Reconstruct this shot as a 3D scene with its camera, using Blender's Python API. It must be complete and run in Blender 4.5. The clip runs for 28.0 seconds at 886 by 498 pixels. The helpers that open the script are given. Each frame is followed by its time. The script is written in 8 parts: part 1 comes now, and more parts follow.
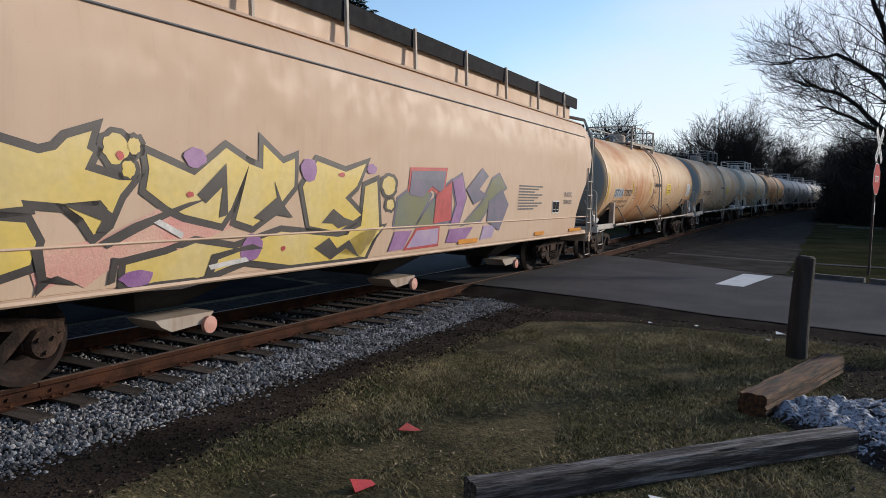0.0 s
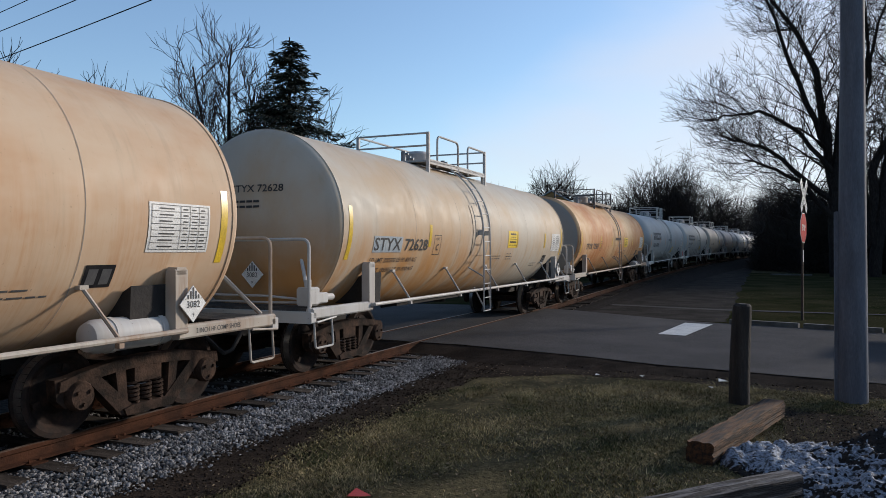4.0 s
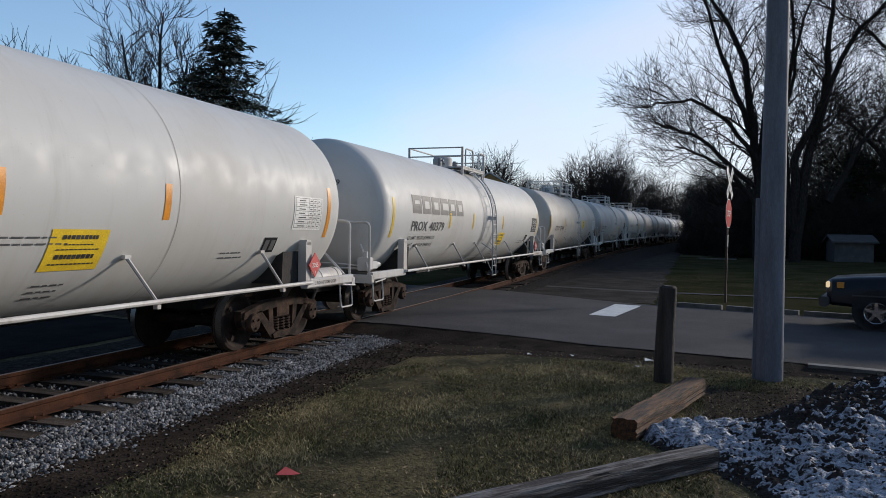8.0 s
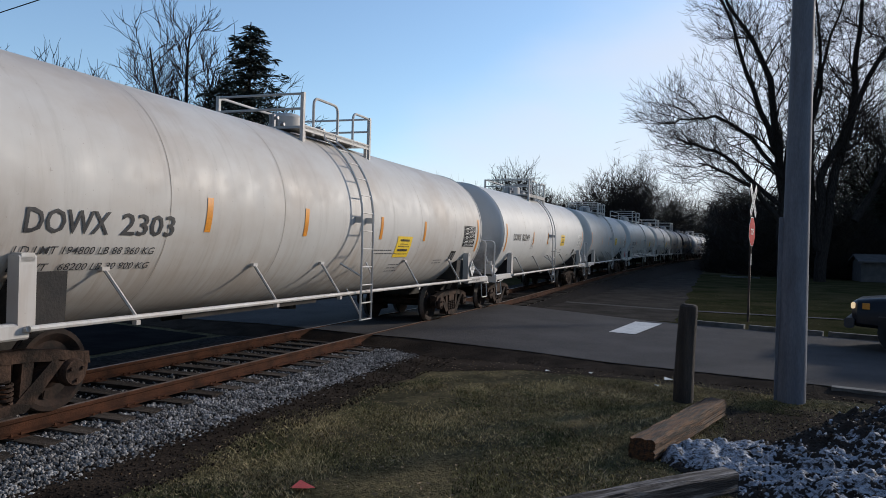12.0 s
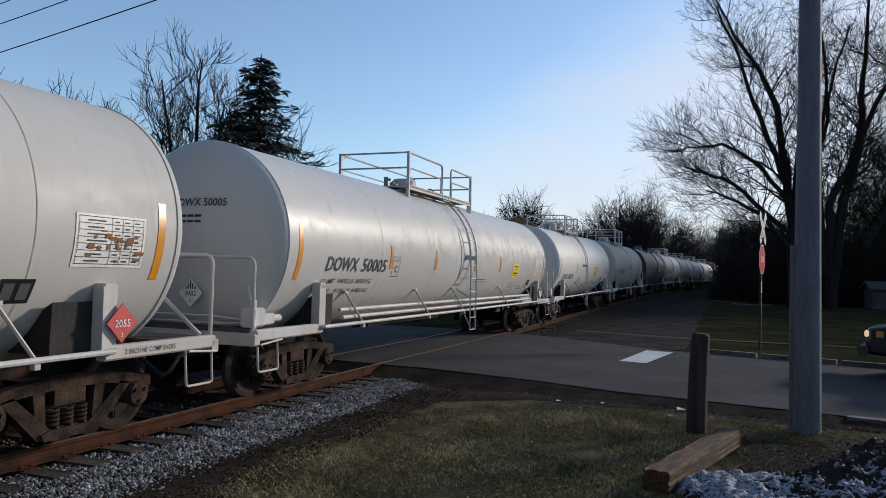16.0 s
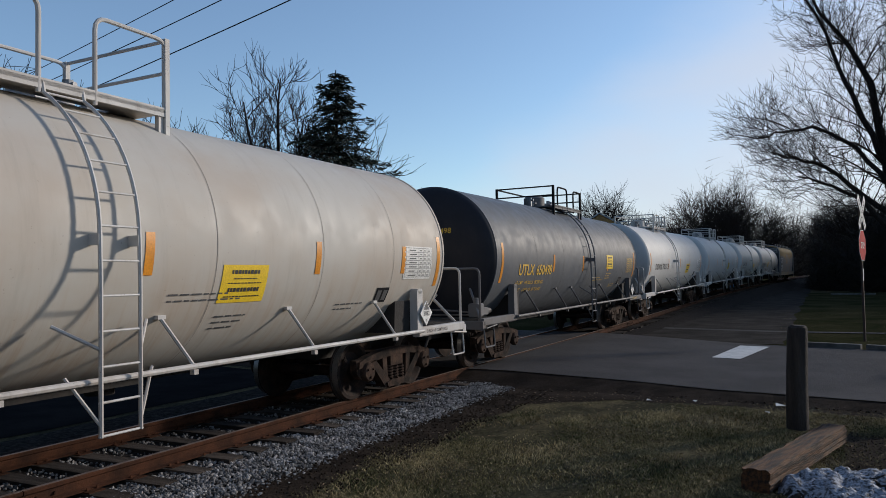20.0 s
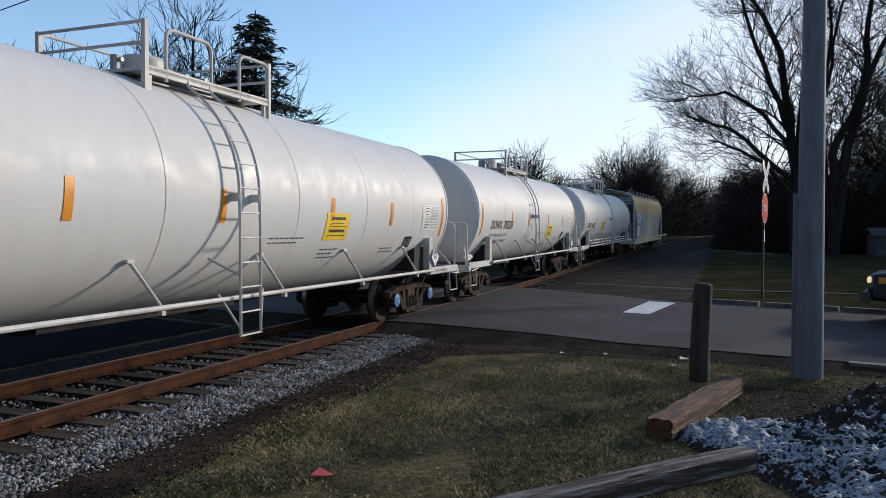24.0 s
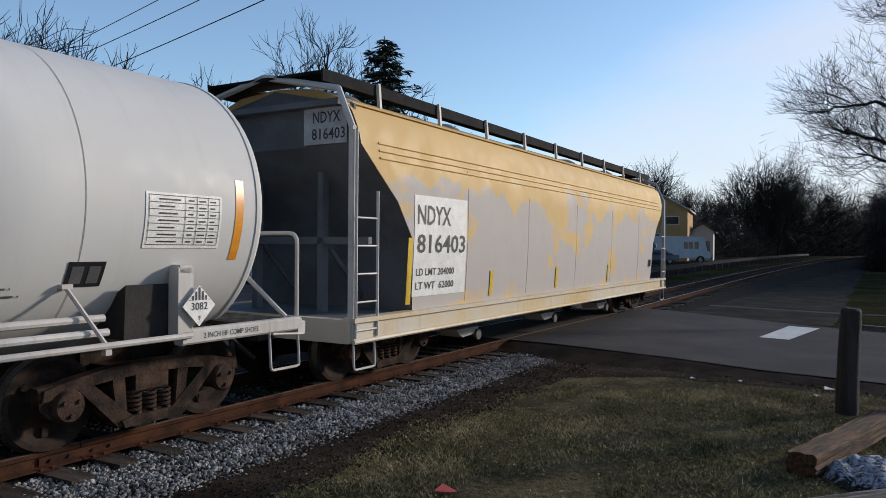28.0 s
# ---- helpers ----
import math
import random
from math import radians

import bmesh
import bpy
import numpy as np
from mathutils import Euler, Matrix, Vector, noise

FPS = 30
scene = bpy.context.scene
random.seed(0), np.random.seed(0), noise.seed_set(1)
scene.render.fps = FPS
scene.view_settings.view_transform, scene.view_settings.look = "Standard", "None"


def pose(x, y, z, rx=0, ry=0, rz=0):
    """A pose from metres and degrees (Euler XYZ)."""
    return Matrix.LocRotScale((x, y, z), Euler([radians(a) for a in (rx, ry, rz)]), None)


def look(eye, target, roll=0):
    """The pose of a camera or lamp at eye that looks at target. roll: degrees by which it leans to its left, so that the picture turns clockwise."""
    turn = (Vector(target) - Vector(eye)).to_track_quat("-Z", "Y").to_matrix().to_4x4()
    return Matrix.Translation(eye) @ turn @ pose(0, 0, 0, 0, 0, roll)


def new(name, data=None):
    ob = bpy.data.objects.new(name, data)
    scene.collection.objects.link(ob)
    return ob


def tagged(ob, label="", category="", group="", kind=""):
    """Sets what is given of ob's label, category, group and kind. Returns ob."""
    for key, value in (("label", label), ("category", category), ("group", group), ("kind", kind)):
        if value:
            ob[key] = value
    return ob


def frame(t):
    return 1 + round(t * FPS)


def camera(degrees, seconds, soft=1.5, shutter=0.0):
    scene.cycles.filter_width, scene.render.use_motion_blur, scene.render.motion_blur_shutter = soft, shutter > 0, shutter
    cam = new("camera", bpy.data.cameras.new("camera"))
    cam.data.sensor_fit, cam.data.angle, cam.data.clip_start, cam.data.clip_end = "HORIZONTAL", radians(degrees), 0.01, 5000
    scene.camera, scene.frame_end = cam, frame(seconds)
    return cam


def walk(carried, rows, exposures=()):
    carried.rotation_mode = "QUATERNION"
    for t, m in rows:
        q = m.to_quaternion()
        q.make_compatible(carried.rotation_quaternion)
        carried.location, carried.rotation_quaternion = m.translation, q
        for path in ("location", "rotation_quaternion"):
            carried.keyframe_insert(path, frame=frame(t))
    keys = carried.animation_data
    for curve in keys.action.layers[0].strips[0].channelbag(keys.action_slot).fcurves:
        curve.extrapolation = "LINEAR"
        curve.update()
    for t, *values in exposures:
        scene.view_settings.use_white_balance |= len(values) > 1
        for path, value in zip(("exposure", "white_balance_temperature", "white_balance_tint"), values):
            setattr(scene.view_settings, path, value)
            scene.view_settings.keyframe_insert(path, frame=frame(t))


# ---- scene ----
# camera and its path
cam = camera(62.6, 28.0, soft=0.5)
PATH = [
    (0, -0.043, -0.007, 2.067, 85.65, -1.34, 27.21),
    (0.5, -0.008, 0.002, 2.077, 88.50, -1.58, 25.30),
    (1, -0.007, -0.001, 2.068, 88.25, -0.31, 19.69),
    (1.5, -0.018, -0.002, 2.068, 89.17, -0.42, 18.98),
    (2, -0.015, 0.007, 2.054, 88.92, -0.94, 20.06),
    (2.5, -0.017, -0.002, 2.060, 89.53, -0.80, 19.76),
    (4.5, -0.034, -0.010, 2.078, 90.58, 0.19, 23.57),
    (5, -0.032, -0.001, 2.083, 91.58, -0.07, 21.74),
    (5.5, -0.030, 0.008, 2.083, 91.27, 0.56, 20.57),
    (6, -0.030, 0.014, 2.083, 90.67, 0.30, 21.36),
    (6.5, -0.013, 0.000, 2.070, 91.33, 0.99, 20.31),
    (7, -0.005, 0.003, 2.068, 90.87, 1.31, 18.34),
    (7.5, 0.000, 0.003, 2.078, 89.82, 0.37, 15.97),
    (8, 0.002, 0.009, 2.060, 88.70, -0.81, 18.07),
    (8.5, -0.008, 0.001, 2.060, 87.24, 0.71, 19.22),
    (9, -0.034, 0.005, 2.084, 86.66, 2.29, 17.92),
    (9.5, 0.003, -0.016, 2.070, 89.71, -1.23, 20.08),
    (10, -0.016, -0.001, 2.076, 89.79, 0.01, 20.19),
    (10.5, 0.000, -0.009, 2.084, 90.58, -0.71, 21.95),
    (11, 0.026, -0.003, 2.073, 89.58, -0.73, 20.30),
    (11.5, 0.030, 0.001, 2.082, 89.66, -0.95, 20.09),
    (12, 0.023, 0.008, 2.079, 89.73, -1.63, 19.69),
    (12.5, 0.018, 0.001, 2.085, 90.83, -1.47, 20.22),
    (13, 0.021, -0.005, 2.080, 91.16, -1.68, 19.74),
    (13.5, 0.020, -0.008, 2.083, 91.06, -2.01, 19.64),
    (15.5, -0.015, -0.001, 2.090, 91.68, -1.69, 19.85),
    (16, 0.000, -0.006, 2.090, 91.95, -1.43, 20.32),
    (16.5, -0.001, 0.014, 2.091, 92.05, -1.31, 21.00),
    (17, -0.006, 0.018, 2.094, 91.97, -1.68, 20.55),
    (17.5, 0.001, 0.002, 2.091, 92.28, -1.43, 20.46),
    (18, 0.014, -0.010, 2.071, 91.74, -1.26, 21.90),
    (18.5, 0.003, -0.032, 2.102, 91.53, -1.41, 25.03),
    (19, 0.017, -0.022, 2.087, 91.97, -0.30, 26.07),
    (19.5, 0.026, -0.017, 2.084, 91.27, 0.47, 25.86),
    (20, 0.031, -0.013, 2.078, 92.27, 1.17, 26.75),
    (20.5, 0.038, -0.018, 2.047, 89.55, 1.02, 25.96),
    (21, 0.018, 0.000, 2.063, 89.24, 0.53, 22.05),
    (21.5, 0.013, 0.011, 2.084, 88.05, 0.95, 20.51),
    (22, 0.005, 0.024, 2.071, 88.17, 0.87, 20.50),
    (22.5, 0.002, 0.026, 2.082, 88.19, 0.08, 20.50),
    (24.5, -0.005, 0.026, 2.086, 88.50, -0.25, 20.57),
    (25, -0.007, 0.020, 2.086, 87.59, 0.42, 21.94),
    (25.5, 0.003, 0.022, 2.079, 88.45, 0.82, 23.36),
    (26, 0.015, 0.015, 2.086, 88.80, 0.01, 24.25),
    (26.5, 0.002, -0.006, 2.079, 88.96, -1.03, 26.56),
    (27, -0.005, -0.020, 2.096, 88.50, -1.19, 28.93),
    (27.5, 0.016, -0.014, 2.084, 89.48, -0.19, 29.16),
    (28, 0.000, -0.020, 2.099, 89.86, -0.46, 30.11),
]
# the camera's own exposure drifts with what it sees
EXPOSURES = [(0.0, 0.32), (2.0, 0.25), (5.0, 0.13), (6.5, 0.17), (7.0, 0.2), (8.0, 0.2), (9.0, 0.4), (10.0, 0.22), (11.0, 0.2), (16.0, 0.11), (18.5, 0.06), (20.0, -0.02), (21.0, 0.3), (22.0, 0.5), (25.0, 0.28), (26.0, 0.22), (27.0, 0.24), (28.0, 0.16)]
walk(cam, [(t, pose(x, y, z, rx, ry, rz)) for t, x, y, z, rx, ry, rz in PATH], EXPOSURES)

# daylight: low winter sun, ahead and to the side of the track
SUN_AZ, SUN_EL = 38.0, 17.0  # degrees from the track's far direction towards +x; height over the horizon
world = bpy.data.worlds.new("sky")
scene.world = world
world.use_nodes = True
wn, wl = world.node_tree.nodes, world.node_tree.links
wn.clear()
w_out, w_bg, w_sky = wn.new("ShaderNodeOutputWorld"), wn.new("ShaderNodeBackground"), wn.new("ShaderNodeTexSky")
w_sky.sky_type, w_sky.sun_disc = "NISHITA", False
w_sky.sun_elevation, w_sky.sun_rotation = radians(SUN_EL), radians(SUN_AZ)
w_sky.air_density, w_sky.dust_density, w_sky.ozone_density = 1.0, 0.5, 3.0
w_bg.inputs["Strength"].default_value = 0.175
w_tc, w_map, w_noise, w_dot, w_sum, w_rng, w_mix = (wn.new("ShaderNodeTexCoord"), wn.new("ShaderNodeMapping"), wn.new("ShaderNodeTexNoise"),
                                                    wn.new("ShaderNodeVectorMath"), wn.new("ShaderNodeMath"), wn.new("ShaderNodeMapRange"), wn.new("ShaderNodeMixRGB"))
# thin cloud, gathering to a bank of haze round the sun
w_map.inputs["Scale"].default_value = (1.0, 1.0, 2.6)
w_noise.inputs["Scale"].default_value, w_noise.inputs["Detail"].default_value, w_noise.inputs["Roughness"].default_value = 2.2, 6, 0.45
w_dot.operation, w_dot.inputs[1].default_value = "DOT_PRODUCT", (0.52, 0.62, -0.9)
w_sum.operation = "MULTIPLY_ADD"
w_sum.inputs[1].default_value = 0.55
w_rng.interpolation_type = "SMOOTHSTEP"
w_rng.inputs["From Min"].default_value, w_rng.inputs["From Max"].default_value = 0.47, 0.76
w_rng.inputs["To Min"].default_value, w_rng.inputs["To Max"].default_value = 0.03, 0.8
w_mix.inputs["Color2"].default_value = (3.75, 3.95, 4.5, 1)
wl.new(w_tc.outputs["Generated"], w_map.inputs["Vector"])
wl.new(w_map.outputs["Vector"], w_noise.inputs["Vector"])
wl.new(w_tc.outputs["Generated"], w_dot.inputs[0])
wl.new(w_noise.outputs["Fac"], w_sum.inputs[0])
wl.new(w_dot.outputs["Value"], w_sum.inputs[2])
wl.new(w_sum.outputs["Value"], w_rng.inputs["Value"])
wl.new(w_rng.outputs["Result"], w_mix.inputs["Fac"])
wl.new(w_sky.outputs["Color"], w_mix.inputs["Color1"])
# the evening sky grows deeper away from the sun
w_side, w_fall, w_dim = wn.new("ShaderNodeVectorMath"), wn.new("ShaderNodeMapRange"), wn.new("ShaderNodeMixRGB")
w_side.operation, w_side.inputs[1].default_value = "DOT_PRODUCT", (math.sin(radians(SUN_AZ)), math.cos(radians(SUN_AZ)), 0.0)
for key, val in zip(("From Min", "From Max", "To Min", "To Max"), (-0.97, -0.1, 0.35, 1.0)):
    w_fall.inputs[key].default_value = val
w_dim.blend_type = "MULTIPLY"
w_dim.inputs["Fac"].default_value = 1.0
wl.new(w_tc.outputs["Generated"], w_side.inputs[0])
wl.new(w_side.outputs["Value"], w_fall.inputs["Value"])
wl.new(w_mix.outputs["Color"], w_dim.inputs["Color1"])
wl.new(w_fall.outputs["Result"], w_dim.inputs["Color2"])
wl.new(w_dim.outputs["Color"], w_bg.inputs["Color"])
wl.new(w_bg.outputs["Background"], w_out.inputs["Surface"])
sun = new("sun", bpy.data.lights.new("sun", "SUN"))
sun.data.energy, sun.data.angle, sun.data.color = 2.9, radians(5.0), (1.0, 0.9, 0.79)
SUN_WAY = Vector((math.sin(radians(SUN_AZ)) * math.cos(radians(SUN_EL)), math.cos(radians(SUN_AZ)) * math.cos(radians(SUN_EL)), math.sin(radians(SUN_EL))))
sun.matrix_world = look(SUN_WAY * 200, (0, 0, 0))


# ---- materials ----
def material(name, color, rough=0.7, metal=0.0, color2=None, scale=6.0, fine=60.0, bump=0.0, mix_lo=0.4, mix_hi=0.65, stretch=(1, 1, 1), spec=0.5, per_object=0.0, bump_scale=None, coat=0.0, grain=0.2):
    """Two-scale noise over object space: a broad blend of two colours, a fine grain in value, and a bump."""
    m = bpy.data.materials.new(name)
    m.use_nodes = True
    n, l = m.node_tree.nodes, m.node_tree.links
    b = n["Principled BSDF"]
    tc, mp = n.new("ShaderNodeTexCoord"), n.new("ShaderNodeMapping")
    mp.inputs["Scale"].default_value = stretch
    l.new(tc.outputs["Object"], mp.inputs["Vector"])
    big, small = n.new("ShaderNodeTexNoise"), n.new("ShaderNodeTexNoise")
    big.inputs["Scale"].default_value, big.inputs["Detail"].default_value, big.inputs["Roughness"].default_value = scale, 6, 0.6
    small.inputs["Scale"].default_value, small.inputs["Detail"].default_value = fine, 4
    l.new(mp.outputs["Vector"], big.inputs["Vector"])
    l.new(mp.outputs["Vector"], small.inputs["Vector"])
    ramp = n.new("ShaderNodeValToRGB")
    ramp.color_ramp.elements[0].position, ramp.color_ramp.elements[1].position = mix_lo, mix_hi
    ramp.color_ramp.elements[0].color = (*color, 1)
    ramp.color_ramp.elements[1].color = (*(color2 or [c * 0.75 for c in color]), 1)
    l.new(big.outputs["Fac"], ramp.inputs["Fac"])
    hsv = n.new("ShaderNodeHueSaturation")
    rng = n.new("ShaderNodeMapRange")
    rng.inputs["From Min"].default_value, rng.inputs["From Max"].default_value = 0.25, 0.75
    rng.inputs["To Min"].default_value, rng.inputs["To Max"].default_value = 1 - grain, 1 + grain
    l.new(small.outputs["Fac"], rng.inputs["Value"])
    value = rng.outputs["Result"]
    if per_object:
        info, r2, mul = n.new("ShaderNodeObjectInfo"), n.new("ShaderNodeMapRange"), n.new("ShaderNodeMath")
        r2.inputs["To Min"].default_value, r2.inputs["To Max"].default_value = 1 - per_object, 1 + per_object
        mul.operation = "MULTIPLY"
        l.new(info.outputs["Random"], r2.inputs["Value"])
        l.new(r2.outputs["Result"], mul.inputs[0])
        l.new(value, mul.inputs[1])
        value = mul.outputs["Value"]
    l.new(value, hsv.inputs["Value"])
    l.new(ramp.outputs["Color"], hsv.inputs["Color"])
    l.new(hsv.outputs["Color"], b.inputs["Base Color"])
    b.inputs["Roughness"].default_value, b.inputs["Metallic"].default_value, b.inputs["Specular IOR Level"].default_value = rough, metal, spec
    b.inputs["Coat Weight"].default_value = coat
    if bump:
        bp, src = n.new("ShaderNodeBump"), small
        if bump_scale:
            src = n.new("ShaderNodeTexNoise")
            src.inputs["Scale"].default_value, src.inputs["Detail"].default_value = bump_scale, 5
            l.new(mp.outputs["Vector"], src.inputs["Vector"])
        bp.inputs["Strength"].default_value, bp.inputs["Distance"].default_value = bump, 0.02
        l.new(src.outputs["Fac"], bp.inputs["Height"])
        l.new(bp.outputs["Normal"], b.inputs["Normal"])
    return m


def car_paint(name, base, stain, amount, low=1.9, streak=0.6, rough=0.38, grime=0.25, patch=None, patch_amount=0.0, rust=None, spec=0.22, head=None, cover=None):
    """Weathered paint: broad stains, thin run marks down the sides, dirt specks. low: height under which stains gather."""
    m = bpy.data.materials.new(name)
    m.use_nodes = True
    n, l = m.node_tree.nodes, m.node_tree.links
    b = n["Principled BSDF"]
    tc = n.new("ShaderNodeTexCoord")
    info = n.new("ShaderNodeObjectInfo")
    off = n.new("ShaderNodeVectorMath")
    off.operation = "ADD"
    l.new(tc.outputs["Object"], off.inputs[0])
    l.new(info.outputs["Random"], off.inputs[1])

    def noise_at(stretch, scale, detail=5, rough_=0.6):
        mp, t = n.new("ShaderNodeMapping"), n.new("ShaderNodeTexNoise")
        mp.inputs["Scale"].default_value = stretch
        t.inputs["Scale"].default_value, t.inputs["Detail"].default_value, t.inputs["Roughness"].default_value = scale, detail, rough_
        l.new(off.outputs["Vector"], mp.inputs["Vector"])
        l.new(mp.outputs["Vector"], t.inputs["Vector"])
        return t.outputs["Fac"]

    def span(v, a, c, lo=0.0, hi=1.0):
        r = n.new("ShaderNodeMapRange")
        r.interpolation_type = "SMOOTHSTEP"
        for k, val in zip(("From Min", "From Max", "To Min", "To Max"), (a, c, lo, hi)):
            r.inputs[k].default_value = val
        l.new(v, r.inputs["Value"])
        return r.outputs["Result"]

    def calc(op, a, c):
        k = n.new("ShaderNodeMath")
        k.operation, k.use_clamp = op, op != "SUBTRACT"
        for i, v in enumerate((a, c)):
            if isinstance(v, float):
                k.inputs[i].default_value = v
            else:
                l.new(v, k.inputs[i])
        return k.outputs["Value"]

    def blend(fac, c1, c2):
        k = n.new("ShaderNodeMixRGB")
        for s, v in (("Fac", fac), ("Color1", c1), ("Color2", c2)):
            if isinstance(v, tuple):
                k.inputs[s].default_value = (*v, 1)
            elif isinstance(v, float):
                k.inputs[s].default_value = v
            else:
                l.new(v, k.inputs[s])
        return k.outputs["Color"]

    sep = n.new("ShaderNodeSeparateXYZ")
    l.new(tc.outputs["Object"], sep.inputs["Vector"])
    broad = span(noise_at((1, 0.5, 0.6), 0.9), 0.35, 0.7)
    runs = span(noise_at((0.35, 4.5, 0.3), 1.6, 5, 0.7), 0.45, 0.7)
    height = span(sep.outputs["Z"], low + 0.7, low - 0.6)
    mask = calc("MULTIPLY", calc("ADD", calc("MULTIPLY", broad, 0.9), calc("MULTIPLY", calc("MULTIPLY", runs, height), float(streak))), float(amount))
    col = blend(mask, base, stain)
    if patch:
        col = blend(calc("MULTIPLY", span(noise_at((1, 1, 1), 0.55, 3), 0.5, 0.56), float(patch_amount)), col, patch)
    if cover:
        # a band of other paint rolled over the side: (low, high, colour)
        edge = calc("MULTIPLY", span(noise_at((1, 0.8, 1), 1.3, 4, 0.55), 0.2, 0.8), 1.0)
        lift_ = n.new("ShaderNodeMath")
        lift_.operation = "MULTIPLY_ADD"
        lift_.inputs[1].default_value = -1.1
        l.new(edge, lift_.inputs[0])
        l.new(sep.outputs["Z"], lift_.inputs[2])
        band = calc("MULTIPLY", span(lift_.outputs["Value"], cover[1] - 0.48, cover[1] - 0.66), span(lift_.outputs["Value"], cover[0] - 1.0, cover[0] - 0.6))
        gaps = span(noise_at((1, 0.7, 0.9), 0.9, 4, 0.6), 0.62, 0.55)
        col = blend(calc("MULTIPLY", calc("MULTIPLY", band, gaps), 0.9), col, cover[2])
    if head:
        # shade painted on the dished ends: (distance of the end from the middle, colour)
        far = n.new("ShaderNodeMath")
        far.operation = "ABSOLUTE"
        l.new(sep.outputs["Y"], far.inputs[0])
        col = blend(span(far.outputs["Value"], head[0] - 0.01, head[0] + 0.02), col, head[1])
    if rust:
        # rust washed down over one stretch of the car: (start, end along the car, colour)
        along = span(sep.outputs["Y"], rust[1], rust[0])
        down = span(sep.outputs["Z"], 2.75, 1.35)
        wash = calc("MULTIPLY", calc("MULTIPLY", along, down), span(noise_at((0.5, 1.6, 0.5), 1.3, 6, 0.65), 0.22, 0.62))
        col = blend(wash, col, rust[2])
    dirt = calc("MULTIPLY", span(noise_at((0.6, 5, 0.5), 1.2, 6, 0.7), 0.5, 0.8), float(grime))
    col = blend(dirt, col, (0.16, 0.13, 0.1))
    speck = calc("MULTIPLY", span(noise_at((1, 1, 1), 26.0, 3), 0.68, 0.74), float(grime) * 1.2)
    col = blend(speck, col, (0.12, 0.07, 0.04))
    l.new(col, b.inputs["Base Color"])
    l.new(span(noise_at((1, 1, 1), 3.0), 0.3, 0.7, rough - 0.08, rough + 0.14), b.inputs["Roughness"])
    b.inputs["Specular IOR Level"].default_value = spec
    bp = n.new("ShaderNodeBump")
    bp.inputs["Strength"].default_value, bp.inputs["Distance"].default_value = 0.08, 0.01
    l.new(noise_at((1, 0.35, 0.8), 1.1, 3), bp.inputs["Height"])
    l.new(bp.outputs["Normal"], b.inputs["Normal"])
    return m


def glow(name, color, power):
    m = bpy.data.materials.new(name)
    m.use_nodes = True
    b = m.node_tree.nodes["Principled BSDF"]
    b.inputs["Base Color"].default_value = (*color, 1)
    b.inputs["Emission Color"].default_value = (*color, 1)
    b.inputs["Emission Strength"].default_value = power
    return m


M_GRASS = material("grass_blades", (0.056, 0.06, 0.022), 0.85, color2=(0.165, 0.135, 0.06), scale=0.9, fine=9, mix_lo=0.36, mix_hi=0.64, spec=0.1, grain=0.4)
M_STRAW = material("dead_grass_blades", (0.4, 0.32, 0.165), 0.85, color2=(0.22, 0.165, 0.085), scale=1.2, fine=9, mix_lo=0.4, mix_hi=0.62, spec=0.1, grain=0.4)
M_SOIL = material("lawn_soil", (0.04, 0.036, 0.019), 0.95, color2=(0.125, 0.1, 0.052), scale=1.1, fine=16, bump=1.0, bump_scale=38, spec=0.05, grain=0.6)
M_DIRT = material("bare_dirt", (0.024, 0.018, 0.014), 0.95, color2=(0.045, 0.034, 0.026), scale=1.4, fine=40, bump=1.0, bump_scale=30, spec=0.02)
M_ASPHALT = material("asphalt", (0.045, 0.042, 0.043), 0.85, color2=(0.066, 0.061, 0.061), scale=0.6, fine=90, bump=0.5, bump_scale=160, spec=0.15)
M_ASPHALT_OLD = material("old_asphalt", (0.018, 0.0175, 0.0175), 0.9, color2=(0.032, 0.03, 0.029), scale=0.8, fine=70, bump=0.5, bump_scale=120, spec=0.0)
M_PAINTLINE = material("road_paint", (0.62, 0.61, 0.58), 0.7, color2=(0.42, 0.41, 0.4), scale=5, fine=70, mix_lo=0.45, mix_hi=0.75)
M_CONCRETE = material("kerb_concrete", (0.15, 0.145, 0.135), 0.9, color2=(0.08, 0.076, 0.07), scale=3, fine=50, bump=0.4)
M_BALLAST = material("ballast_stone", (0.12, 0.114, 0.11), 0.9, color2=(0.29, 0.278, 0.268), scale=4, fine=30, bump=0.5, per_object=0.35, spec=0.1)
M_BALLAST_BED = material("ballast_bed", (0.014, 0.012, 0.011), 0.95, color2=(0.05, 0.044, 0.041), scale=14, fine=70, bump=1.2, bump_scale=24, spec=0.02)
M_TIE = material("tie_wood", (0.04, 0.033, 0.028), 0.9, color2=(0.085, 0.07, 0.06), scale=3, fine=40, bump=0.8, stretch=(0.4, 4, 4), per_object=0.35, spec=0.1)
M_RAIL = material("rusty_rail", (0.07, 0.029, 0.016), 0.9, 0.0, color2=(0.03, 0.015, 0.01), scale=3, fine=60, bump=0.4, spec=0.1)
M_RAILTOP = material("worn_rail_head", (0.2, 0.14, 0.105), 0.5, 0.3, color2=(0.13, 0.075, 0.05), scale=5, fine=60)
M_TIMBER = material("weathered_timber", (0.125, 0.055, 0.021), 0.9, color2=(0.024, 0.014, 0.009), scale=3.4, fine=30, bump=1.0, bump_scale=12, stretch=(7, 0.7, 7), mix_lo=0.42, mix_hi=0.6, grain=0.4)
